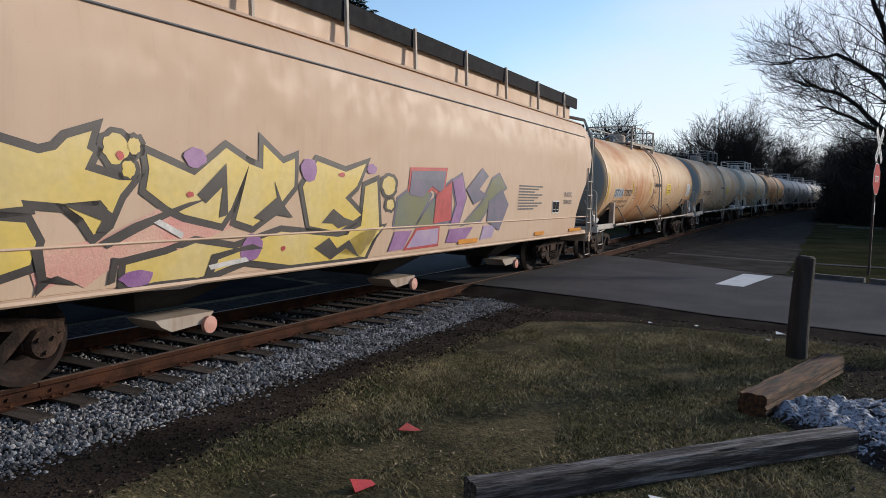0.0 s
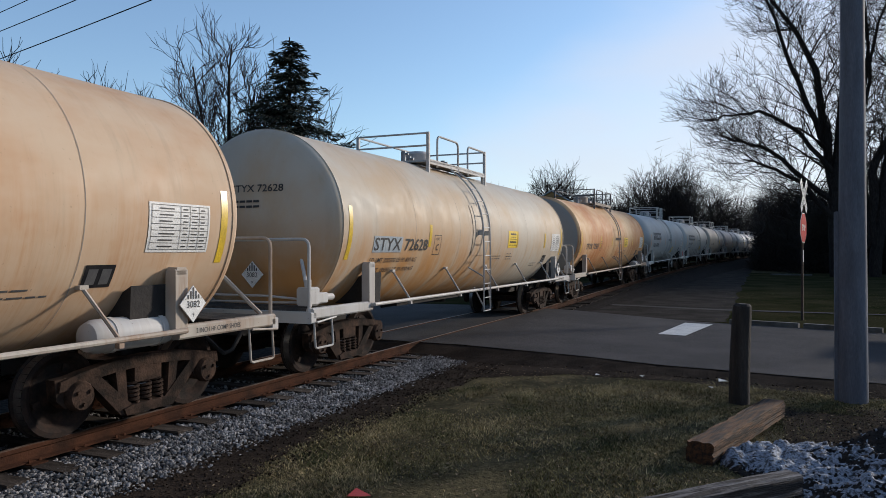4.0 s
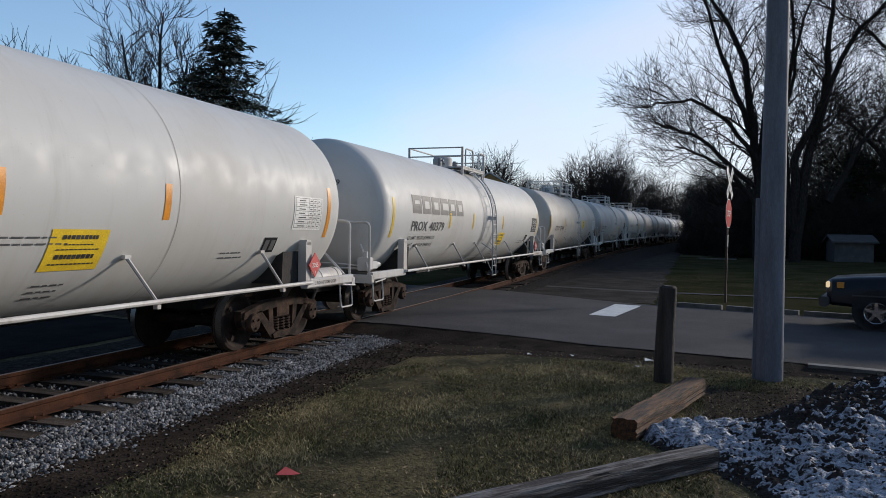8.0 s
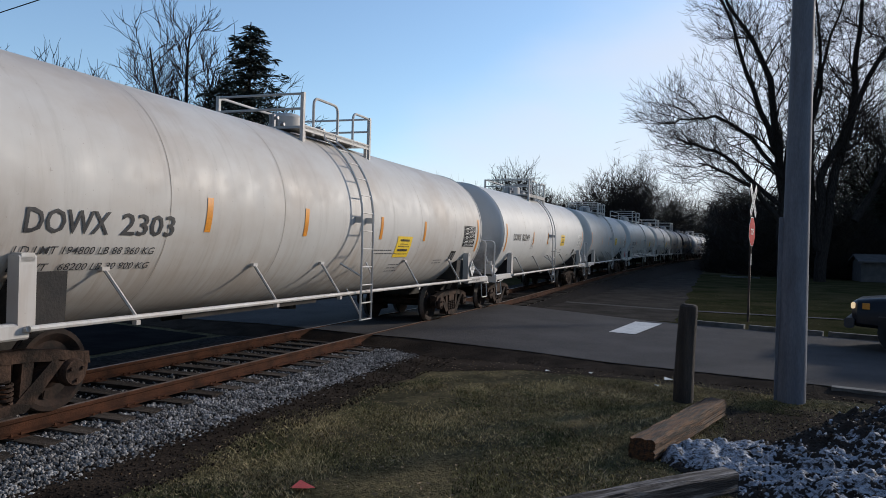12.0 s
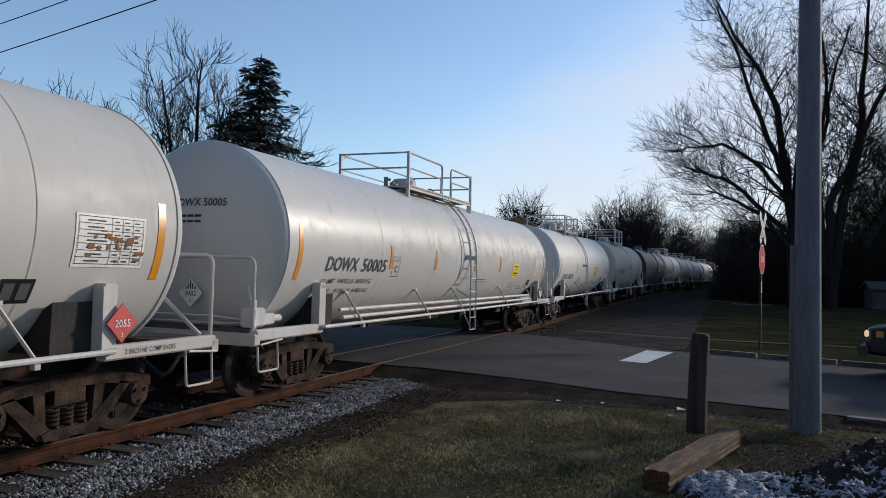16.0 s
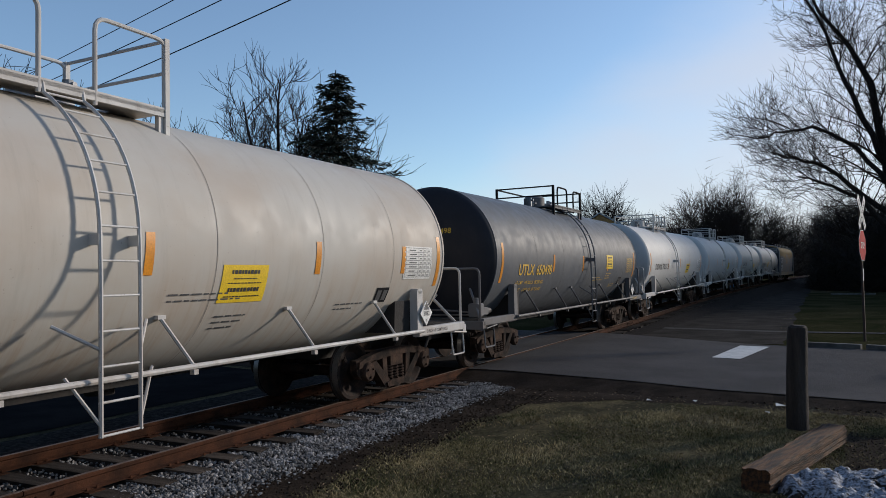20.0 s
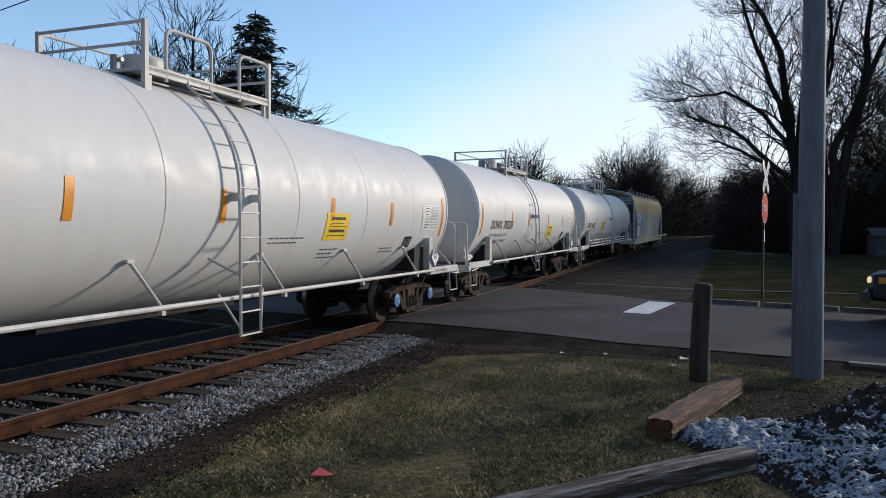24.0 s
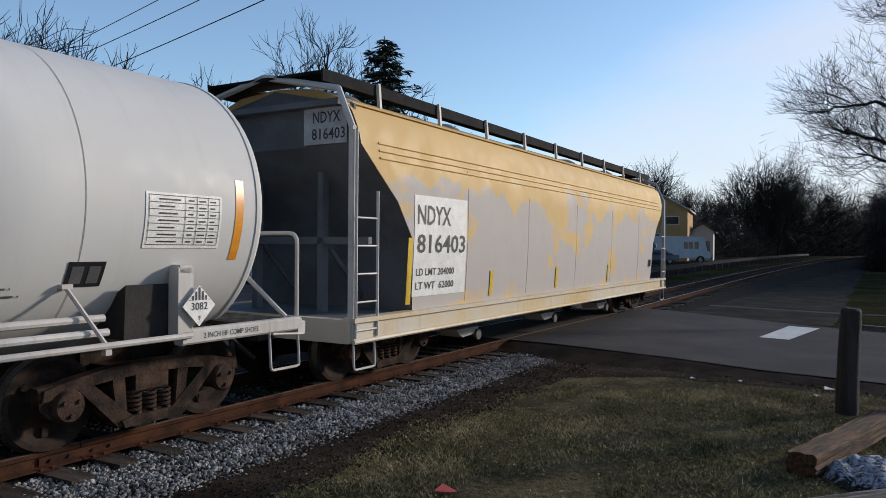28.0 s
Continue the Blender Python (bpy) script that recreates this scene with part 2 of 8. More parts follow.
M_TIMBER_DARK = material("dark_creosoted_timber", (0.035, 0.028, 0.026), 0.9, color2=(0.24, 0.22, 0.21), scale=3.2, fine=30, bump=1.0, bump_scale=12, stretch=(8, 0.5, 8), mix_lo=0.46, mix_hi=0.68, grain=0.4)
M_POST = material("old_post_wood", (0.026, 0.021, 0.018), 0.9, color2=(0.055, 0.045, 0.038), scale=2, fine=30, bump=0.9, stretch=(5, 5, 0.6))
M_POLE = material("grey_pole", (0.135, 0.15, 0.185), 0.75, 0.0, color2=(0.095, 0.105, 0.13), scale=2.2, fine=30, bump=0.25, stretch=(3, 3, 0.5))
M_SNOW = material("old_snow", (0.44, 0.47, 0.53), 0.7, color2=(0.06, 0.052, 0.048), scale=26, fine=90, bump=1.0, bump_scale=46, mix_lo=0.46, mix_hi=0.62, grain=0.35, spec=0.2)
M_HEAP = material("heap_soil", (0.03, 0.025, 0.022), 0.95, color2=(0.05, 0.043, 0.038), scale=9, fine=60, bump=1.0, bump_scale=36, mix_lo=0.5, mix_hi=0.72, grain=0.4, spec=0.05)
M_BARK = material("bark", (0.026, 0.021, 0.02), 0.95, color2=(0.048, 0.04, 0.036), scale=4, fine=30, bump=0.8, stretch=(3, 3, 0.8), spec=0.03)
M_TWIG = material("twigs", (0.03, 0.024, 0.022), 0.95, color2=(0.042, 0.034, 0.03), scale=0.5, fine=6, spec=0.02)
M_NEEDLE = material("conifer_needles", (0.018, 0.026, 0.018), 0.9, color2=(0.035, 0.042, 0.026), scale=1.2, fine=8)
M_BRUSH = material("dark_brush", (0.034, 0.028, 0.025), 0.95, color2=(0.055, 0.045, 0.038), scale=0.5, fine=8)
M_EVERGREEN = material("shrub_leaf", (0.02, 0.026, 0.015), 0.9, color2=(0.04, 0.042, 0.025), scale=1.0, fine=9)
M_RED = material("sign_red", (0.5, 0.006, 0.012), 0.6, color2=(0.4, 0.012, 0.016), spec=0.08)
M_WHITE = material("sign_white", (0.75, 0.74, 0.72), 0.5, color2=(0.6, 0.59, 0.57), scale=5)
M_GALV = material("galvanised_steel", (0.3, 0.31, 0.32), 0.55, 0.7, color2=(0.2, 0.2, 0.21), scale=5)
M_RUSTPOST = material("rusty_sign_post", (0.06, 0.045, 0.04), 0.8, 0.3, color2=(0.1, 0.06, 0.04))
M_REDLITTER = material("red_plastic", (0.6, 0.06, 0.05), 0.45, color2=(0.5, 0.05, 0.05))
M_PAPER = material("white_litter", (0.65, 0.65, 0.63), 0.7)
M_BLACK = material("black_paint", (0.014, 0.014, 0.016), 0.85, color2=(0.024, 0.024, 0.026), spec=0.1)
M_DARKGREY = material("dark_grey_paint", (0.09, 0.09, 0.095), 0.55, color2=(0.12, 0.12, 0.125))
M_CASTING = material("truck_casting", (0.016, 0.012, 0.01), 0.9, 0.0, color2=(0.075, 0.045, 0.032), scale=4, fine=40, bump=0.5, spec=0.15)
M_WHEEL = material("wheel_steel", (0.016, 0.013, 0.012), 0.8, 0.0, color2=(0.04, 0.024, 0.018), scale=5, fine=40, spec=0.15)
M_TREAD = material("wheel_tread", (0.42, 0.4, 0.38), 0.35, 0.9, color2=(0.3, 0.28, 0.26), scale=5)
M_UNDER = material("underframe_grime", (0.016, 0.015, 0.015), 0.9, color2=(0.03, 0.025, 0.022), scale=3, fine=30, bump=0.3)
M_DECK = material("grimy_grating", (0.05, 0.048, 0.046), 0.85, color2=(0.1, 0.09, 0.08), scale=4, fine=30, spec=0.15)
M_WIRE = material("cable_black", (0.012, 0.012, 0.013), 0.7)
M_TAPE = material("orange_reflective_tape", (0.72, 0.28, 0.02), 0.35, color2=(0.6, 0.22, 0.02), scale=4, spec=0.7)
M_TAPE_Y = material("yellow_reflective_tape", (0.75, 0.5, 0.04), 0.35, color2=(0.6, 0.4, 0.04), scale=4, spec=0.7)
M_YELLOW = material("yellow_placard", (0.85, 0.58, 0.03), 0.5, color2=(0.75, 0.5, 0.03), scale=4)
M_PLACARD = material("white_placard", (0.78, 0.77, 0.74), 0.5, color2=(0.66, 0.65, 0.62), scale=5)
M_HAZRED = material("red_placard", (0.55, 0.05, 0.05), 0.5)
M_BLUE = material("blue_cap", (0.05, 0.2, 0.42), 0.5)
M_LETTER = material("black_lettering", (0.022, 0.022, 0.026), 0.6, color2=(0.05, 0.05, 0.052), scale=7)
M_LETTER_GREY = material("grey_lettering", (0.075, 0.075, 0.08), 0.6, color2=(0.1, 0.1, 0.1), scale=7)
M_LETTER_Y = material("yellow_lettering", (0.7, 0.42, 0.03), 0.6, color2=(0.6, 0.36, 0.04), scale=7)
M_LETTER_BLUE = material("blue_grey_block", (0.3, 0.36, 0.41), 0.6, color2=(0.38, 0.41, 0.43), scale=5)
M_LAWN_FAR = material("dark_far_lawn", (0.028, 0.03, 0.013), 0.95, color2=(0.062, 0.052, 0.027), scale=0.35, fine=14, bump=0.5, bump_scale=20, spec=0.0, grain=0.35)
M_YARD = material("trodden_earth", (0.014, 0.012, 0.0105), 0.95, color2=(0.04, 0.034, 0.03), scale=0.9, fine=18, bump=0.9, bump_scale=14, spec=0.05, grain=0.45)
M_LOT = material("dark_lot_asphalt", (0.014, 0.014, 0.015), 0.9, color2=(0.024, 0.023, 0.023), scale=0.8, fine=70, bump=0.4, bump_scale=120, spec=0.0)


# ---- mesh helpers ----
class Shape:
    """Collects vertices and faces of one mesh."""

    def __init__(self):
        self.v, self.f = [], []

    def add(self, verts, faces):
        k = len(self.v)
        self.v.extend(tuple(p) for p in verts)
        self.f.extend(tuple(i + k for i in face) for face in faces)
        return self

    def box(self, x0, y0, z0, x1, y1, z1, m=None, bevel=0.0):
        if bevel:
            return self.prism([(x0 + bevel, z0), (x1 - bevel, z0), (x1, z0 + bevel), (x1, z1 - bevel), (x1 - bevel, z1), (x0 + bevel, z1), (x0, z1 - bevel), (x0, z0 + bevel)], y0, y1, m)
        pts = [Vector((x, y, z)) for x in (x0, x1) for y in (y0, y1) for z in (z0, z1)]
        if m:
            pts = [m @ p for p in pts]
        return self.add(pts, [(0, 1, 3, 2), (4, 6, 7, 5), (0, 4, 5, 1), (2, 3, 7, 6), (0, 2, 6, 4), (1, 5, 7, 3)])

    def prism(self, outline, y0, y1, m=None, axis="y"):
        """An outline of (a, z) pushed along y (a is x), or along x (a is y)."""
        n = len(outline)
        area = sum(outline[i][0] * outline[(i + 1) % n][1] - outline[(i + 1) % n][0] * outline[i][1] for i in range(n))
        if (area < 0) == (axis == "y"):
            outline = outline[::-1]
        if axis == "y":
            pts = [Vector((a, y, z)) for y in (y0, y1) for a, z in outline]
        else:
            pts = [Vector((x, a, z)) for x in (y0, y1) for a, z in outline]
        if axis == "y":
            faces = [tuple(range(n)), tuple(range(2 * n - 1, n - 1, -1))] + [(i, i + n, (i + 1) % n + n, (i + 1) % n) for i in range(n)]
        else:
            faces = [tuple(range(n)), tuple(range(2 * n - 1, n - 1, -1))] + [(i, i + n, (i + 1) % n + n, (i + 1) % n) for i in range(n)]
        if m:
            pts = [m @ p for p in pts]
        return self.add(pts, faces)

    def tube(self, path, r, sides=8, r1=None, caps=True):
        path = [Vector(p) for p in path]
        n, last, rings = len(path), None, []
        for i, p in enumerate(path):
            d = (path[min(i + 1, n - 1)] - path[max(i - 1, 0)]).normalized()
            if last is None:
                u = d.orthogonal().normalized()
            else:
                u = last - d * last.dot(d)
                u = u.normalized() if u.length > 1e-6 else d.orthogonal().normalized()
            last, w = u, d.cross(u)
            rad = r if r1 is None else r + (r1 - r) * i / max(1, n - 1)
            rings.append([p + (u * math.cos(2 * math.pi * k / sides) + w * math.sin(2 * math.pi * k / sides)) * rad for k in range(sides)])
        faces = [(i * sides + k, i * sides + (k + 1) % sides, (i + 1) * sides + (k + 1) % sides, (i + 1) * sides + k) for i in range(n - 1) for k in range(sides)]
        if caps:
            faces += [tuple(range(sides - 1, -1, -1)), tuple((n - 1) * sides + k for k in range(sides))]
        return self.add([q for ring in rings for q in ring], faces)

    def lathe(self, profile, sides=32, m=None, close=True):
        """A profile of (y, r) turned about the y axis."""
        pts, faces = [], []
        for y, r in profile:
            for k in range(sides):
                a = 2 * math.pi * k / sides
                pts.append(Vector((r * math.cos(a), y, r * math.sin(a))))
        for i in range(len(profile) - 1):
            for k in range(sides):
                faces.append((i * sides + k, (i + 1) * sides + k, (i + 1) * sides + (k + 1) % sides, i * sides + (k + 1) % sides))
        if close:
            faces += [tuple(range(sides)), tuple(len(pts) - 1 - k for k in range(sides))]
        if m:
            pts = [m @ p for p in pts]
        return self.add(pts, faces)

    def mesh(self, name, mat, smooth=35.0):
        me = bpy.data.meshes.new(name)
        me.from_pydata(self.v, [], self.f)
        if mat:
            me.materials.append(mat)
        if smooth:
            me.shade_smooth()
            me.set_sharp_from_angle(angle=radians(smooth))
        return me


def put(name, shape, mat, label="", category="", group="", kind="", m=None, smooth=35.0):
    """A top-level thing of one mesh."""
    ob = new(name, shape.mesh(name, mat, smooth))
    if m:
        ob.matrix_world = m
    return tagged(ob, label, category, group, kind)


def holder(name, label, category, group="", kind="", m=None):
    ob = new(name)
    ob.empty_display_size = 0.3
    if m:
        ob.matrix_world = m
    return tagged(ob, label, category, group, kind)


def part(name, data, mat, parent, label="", m=None, kind="", smooth=35.0):
    """One mesh object under a thing or under a part. data: a Shape, or a mesh that is shared."""
    ob = new(name, data if isinstance(data, bpy.types.Mesh) else data.mesh(name, mat, smooth))
    ob.parent = parent
    if m:
        ob.matrix_basis = m
    return tagged(ob, label, kind=kind)


def part_each(name, shape, mat, parent, label="", m=None, smooth=35.0):
    """Every loose piece of the shape as a part of its own."""
    root = list(range(len(shape.v)))

    def find(i):
        while root[i] != i:
            root[i] = root[root[i]]
            i = root[i]
        return i

    for f in shape.f:
        a = find(f[0])
        for i in f[1:]:
            root[find(i)] = a
    groups = {}
    for f in shape.f:
        groups.setdefault(find(f[0]), []).append(f)
    for faces in groups.values():
        ids = sorted({i for f in faces for i in f})
        at = {i: k for k, i in enumerate(ids)}
        part(name, Shape().add([shape.v[i] for i in ids], [tuple(at[i] for i in f) for f in faces]), mat, parent, label, m, "", smooth)


def bent(points, r=0.12, steps=4):
    """A polyline with its inner corners rounded."""
    points = [Vector(p) for p in points]
    out = [points[0]]
    for a, b, c in zip(points, points[1:], points[2:]):
        d0, d1 = (a - b), (c - b)
        s = min(r, d0.length * 0.45, d1.length * 0.45)
        p0, p1 = b + d0.normalized() * s, b + d1.normalized() * s
        for k in range(steps + 1):
            t = k / steps
            out.append(p0 * (1 - t) ** 2 + b * 2 * t * (1 - t) + p1 * t * t)
    return out + [points[-1]]


def jitter(rng, r):
    return rng.uniform(-r, r)


# ---- ground, road and track ----
RAIL_Z, RAIL_NEAR, RAIL_FAR = 0.23, -6.41, -7.915
TRACK_X = (RAIL_NEAR + RAIL_FAR) / 2


def bow(y):
    """The track curves to the right past the crossing: sideways shift at y."""
    d = max(0.0, y - 2.0)
    return 3.4e-4 * d * d if d < 220 else 3.4e-4 * (220 * 220 + 440 * (d - 220))


def climb(y):
    """The railway climbs gently past the road: height over the crossing at y."""
    return 1.0 - math.exp(-(max(0.0, y - 20.0) / 60.0) ** 1.3)


def near_edge(x):
    return float(np.interp(x, [-70, -6.5, -3.0, 0.8, 70], [24.0, 13.6, 13.45, 12.8, -2.0]))


def far_edge(x):
    return float(np.interp(x, [-70, -6.1, -0.8, 3.1, 70], [36.0, 23.2, 21.5, 20.2, 0.5]))


def road_z(x):
    return float(np.interp(x, [-14, -9.2, -5.4, -1.5], [0.09, 0.215, 0.215, 0.09]))


def strip(points_a, points_b, across=1):
    """A sheet between two lines of equal length."""
    s, n = Shape(), len(points_a)
    rows = []
    for a, b in zip(points_a, points_b):
        a, b = Vector(a), Vector(b)
        rows.append([a + (b - a) * k / across for k in range(across + 1)])
    flat = [p for row in rows for p in row]
    w = across + 1
    return s.add(flat, [(i * w + k, (i + 1) * w + k, (i + 1) * w + k + 1, i * w + k + 1) for i in range(n - 1) for k in range(across)])


def bowed(shape):
    shape.v = [(x + bow(y), y, z + climb(y)) for x, y, z in shape.v]
    return shape


def swept(outline, y0, y1):
    """An outline (x, z) carried along the track from y0 to y1, in short steps where it curves."""
    n = len(outline)
    ys = [y0] + [y for y in np.arange(math.ceil(y0 / 4) * 4, y1, 4) if y0 < y < y1 and y > 0] + [y1]
    faces = [tuple(range(n)), tuple((len(ys) - 1) * n + k for k in range(n - 1, -1, -1))]
    faces += [(j * n + i, (j + 1) * n + i, (j + 1) * n + (i + 1) % n, j * n + (i + 1) % n) for j in range(len(ys) - 1) for i in range(n)]
    return Shape().add([(x + bow(y), y, z + climb(y)) for y in ys for x, z in outline], faces)


def up_faces(shape):
    """Turn every face of a sheet to look up."""
    out = []
    for f in shape.f:
        a, b, c = (Vector(shape.v[i]) for i in f[:3])
        out.append(f if (b - a).cross(c - a).z > 0 else f[::-1])
    shape.f = out
    return shape


rng = random.Random(5)
ground = Shape()
ground.add([(-2500, -2500, 0), (2500, -2500, 0), (2500, 2500, 0), (-2500, 2500, 0)], [(0, 1, 2, 3)])
put("ground", ground, M_SOIL, "winter lawn soil with thin dead grass", "ground", kind="structure")

xs = [-70, -40, -25, -18, -14, -11, -9.2, -8.3, -7.2, -6.2, -5.4, -4.5, -3, -1.5, 0, 1.5, 3, 6, 10, 20, 40, 70]
road = up_faces(strip([(x, near_edge(x), road_z(x)) for x in xs], [(x, far_edge(x), road_z(x)) for x in xs], 6))
skirt_f = strip([(x, far_edge(x) + 0.25, -0.02) for x in xs], [(x, far_edge(x), road_z(x)) for x in xs])
road.add(skirt_f.v, [f[::-1] for f in skirt_f.f])
road_ob = put("road", road, M_ASPHALT, "grey worn asphalt road over the level crossing", "road", kind="structure", smooth=0)

edge_xs = [x for x in np.arange(-14, 12, 0.14)]
shoulder = up_faces(strip([(x, near_edge(x), road_z(x) - 0.012) for x in edge_xs], [(x, near_edge(x) - 0.55 - 1.6 * road_z(x) + 0.22 * noise.noise((x * 0.9, 4, 0)) + 0.12 * noise.noise((x * 3.7, 9, 0)), 0.004) for x in edge_xs], 4))
shoulder.v = [(x, y, z + 0.018 * noise.noise((x * 5, y * 7, 2))) for x, y, z in shoulder.v]
put("road_shoulder", shoulder, M_DIRT, "dark soil shoulder along the edge of the asphalt", "dirt", kind="structure", smooth=0)

stop = up_faces(Shape().add([(-2.08, 17.94, 0.112), (-1.45, 17.82, 0.108), (-0.99, 20.9, 0.106), (-1.72, 21.05, 0.108)], [(0, 1, 2, 3)]))
put("stop_line", stop, M_PAINTLINE, "faded white stop line painted on the asphalt", "road marking", kind="structure", smooth=0)

# kerbs: pieces end to end, each a part
kerb = holder("kerb", "grey concrete kerb along the road", "kerb", kind="structure")
for x0 in np.arange(-0.6, 26, 1.8):
    a, b = Vector((x0, far_edge(x0) + 0.1, 0)), Vector((x0 + 1.77, far_edge(x0 + 1.77) + 0.1, 0))
    ang = math.degrees(math.atan2(b.y - a.y, b.x - a.x))
    part("kerb_stone", Shape().prism([(0, -0.05), (1.77, -0.05), (1.77, 0.2), (0, 0.2)], 0.0, 0.16, None), M_CONCRETE, kerb, m=pose(a.x, a.y, 0, 0, 0, ang))
for x0 in np.arange(1.9, 20, 1.8):
    a, b = Vector((x0, near_edge(x0) - 0.2, 0)), Vector((x0 + 1.77, near_edge(x0 + 1.77) - 0.2, 0))
    ang = math.degrees(math.atan2(b.y - a.y, b.x - a.x))
    part("kerb_stone", Shape().prism([(0, -0.05), (1.77, -0.05), (1.77, 0.11), (0, 0.11)], 0.0, 0.2, None), M_CONCRETE, kerb, m=pose(a.x, a.y, 0, 0, 0, ang))


def wobble_line(x, y0, y1, z, amp, step, seed, f=0.7):
    return [(x + amp * noise.noise((seed, y * f, 0)) + 0.4 * amp * noise.noise((seed, y * f * 4, 5)), y, z) for y in np.arange(y0, y1 + 0.01, step)]


# bare dirt beside the ballast, and the trodden ground past the road
dirt = up_faces(strip(wobble_line(-4.3, -25, 13.3, 0.006, 0.3, 0.15, 3), wobble_line(-5.6, -25, 13.3, 0.006, 0.1, 0.15, 9)))
put("dirt_strip", dirt, M_DIRT, "bare dark dirt between ballast and grass", "dirt", kind="structure", smooth=0)
corner = up_faces(strip([(-5.6 + 0.12 * k, 13.2 - 0.01 * k, 0.007) for k in range(62)], [(-5.6 + 0.12 * k, 12.5 - 0.012 * k - 1.9 * max(0.0, 1 - k * 0.12 / 3.1) + 0.3 * noise.noise((k * 0.2, 2, 0)) + 0.16 * noise.noise((k * 0.9, 5, 0)), 0.007) for k in range(62)]))
put("road_verge", corner, M_DIRT, "dark muddy verge along the asphalt", "dirt", kind="structure", smooth=0)
def verge_line(x, k, y0, y1, z, amp, step, seed):
    """A ragged line beside the track: k is its share of the track's curve."""
    return [(px + k * bow(y), y, z) for px, y, z in wobble_line(x, y0, y1, z, amp, step, seed, 0.25)]


yard = up_faces(strip(verge_line(-0.75, 0.35, 22.6, 122, 0.02, 0.22, 0.35, 4), verge_line(-5.3, 1.0, 22.6, 122, 0.02, 0.1, 0.35, 8), 3))
put("gravel_yard", yard, M_YARD, "dark trodden earth and gravel beside the track", "drive", kind="structure", smooth=0)
far_lawn = up_faces(strip([(x, far_edge(x) + 0.2, 0.008) for x in range(-2, 41, 2)], [(-2.2 + (x + 2) * 1.65, 76.0 - 0.1 * x, 0.008) for x in range(-2, 41, 2)], 6))
put("far_lawn", far_lawn, M_LAWN_FAR, "dark winter lawn past the road", "lawn", kind="structure", smooth=0)
path_edge = up_faces(strip([(-5.6 + 0.4 * k, float(np.interp(-5.6 + 0.4 * k, [-6, -1, 5], [28.9, 27.5, 27.2])) + 0.12 * noise.noise((k, 0, 0)), 0.03) for k in range(26)], [(-5.6 + 0.4 * k, float(np.interp(-5.6 + 0.4 * k, [-6, -1, 5], [28.3, 26.95, 26.85])) + 0.08 * noise.noise((k, 7, 0)), 0.03) for k in range(26)]))
put("worn_path", path_edge, M_ASPHALT, "worn strip of old grey asphalt in the verge", "path", kind="structure", smooth=0)
far_yard = up_faces(strip(wobble_line(-9.9, -40, 13.5, 0.008, 0.2, 1.0, 14), wobble_line(-34, -40, 18, 0.008, 0.8, 1.09, 18)))
put("side_street", far_yard, M_LOT, "dark asphalt lot behind the track", "road", kind="structure", smooth=0)
lot_ys = list(np.arange(24, 168, 6.0))
bank = up_faces(strip([(-9.0 + bow(y), y, climb(y) - 0.02) for y in lot_ys], [(-11.9 + 0.9 * bow(y), y, climb(y) + 0.02) for y in lot_ys], 3))
put("track_bank", bank, M_LAWN_FAR, "dark grassy bank between track and lot", "bank", kind="structure", smooth=0)
lot = up_faces(strip([(-11.9 + 0.9 * bow(y), y, climb(y) + 0.02) for y in lot_ys], [(-46 + 0.9 * bow(y), y, climb(y) + 0.02) for y in lot_ys], 3))
put("parking_lot", lot, M_ASPHALT_OLD, "dark asphalt parking lot behind the guard rail", "parking lot", kind="structure", smooth=0)

# ballast bed: near black, the shade between the stones put into its colour
prof = [(-10.0, -0.02), (-9.3, 0.03), (-8.7, 0.035), (-7.9, 0.03), (-7.2, 0.02), (-6.4, 0.03), (-5.9, 0.035), (-5.55, 0.03), (-4.95, -0.02)]
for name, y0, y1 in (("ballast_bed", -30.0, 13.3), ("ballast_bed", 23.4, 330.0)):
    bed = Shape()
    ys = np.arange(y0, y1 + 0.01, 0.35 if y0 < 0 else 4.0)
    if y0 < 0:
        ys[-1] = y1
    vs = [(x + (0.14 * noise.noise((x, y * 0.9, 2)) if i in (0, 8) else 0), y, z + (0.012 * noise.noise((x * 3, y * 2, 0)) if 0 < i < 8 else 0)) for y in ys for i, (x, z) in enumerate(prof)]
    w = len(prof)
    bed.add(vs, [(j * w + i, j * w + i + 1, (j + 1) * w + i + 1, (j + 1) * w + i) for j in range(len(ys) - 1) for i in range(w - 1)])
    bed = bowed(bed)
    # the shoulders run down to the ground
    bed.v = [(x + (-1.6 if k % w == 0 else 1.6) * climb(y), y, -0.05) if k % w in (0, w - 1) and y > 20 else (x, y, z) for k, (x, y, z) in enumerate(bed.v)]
    put(name, up_faces(bed), M_BALLAST_BED, "crushed stone ballast bed, coloured dark as the shade between stones", "ballast", kind="structure")

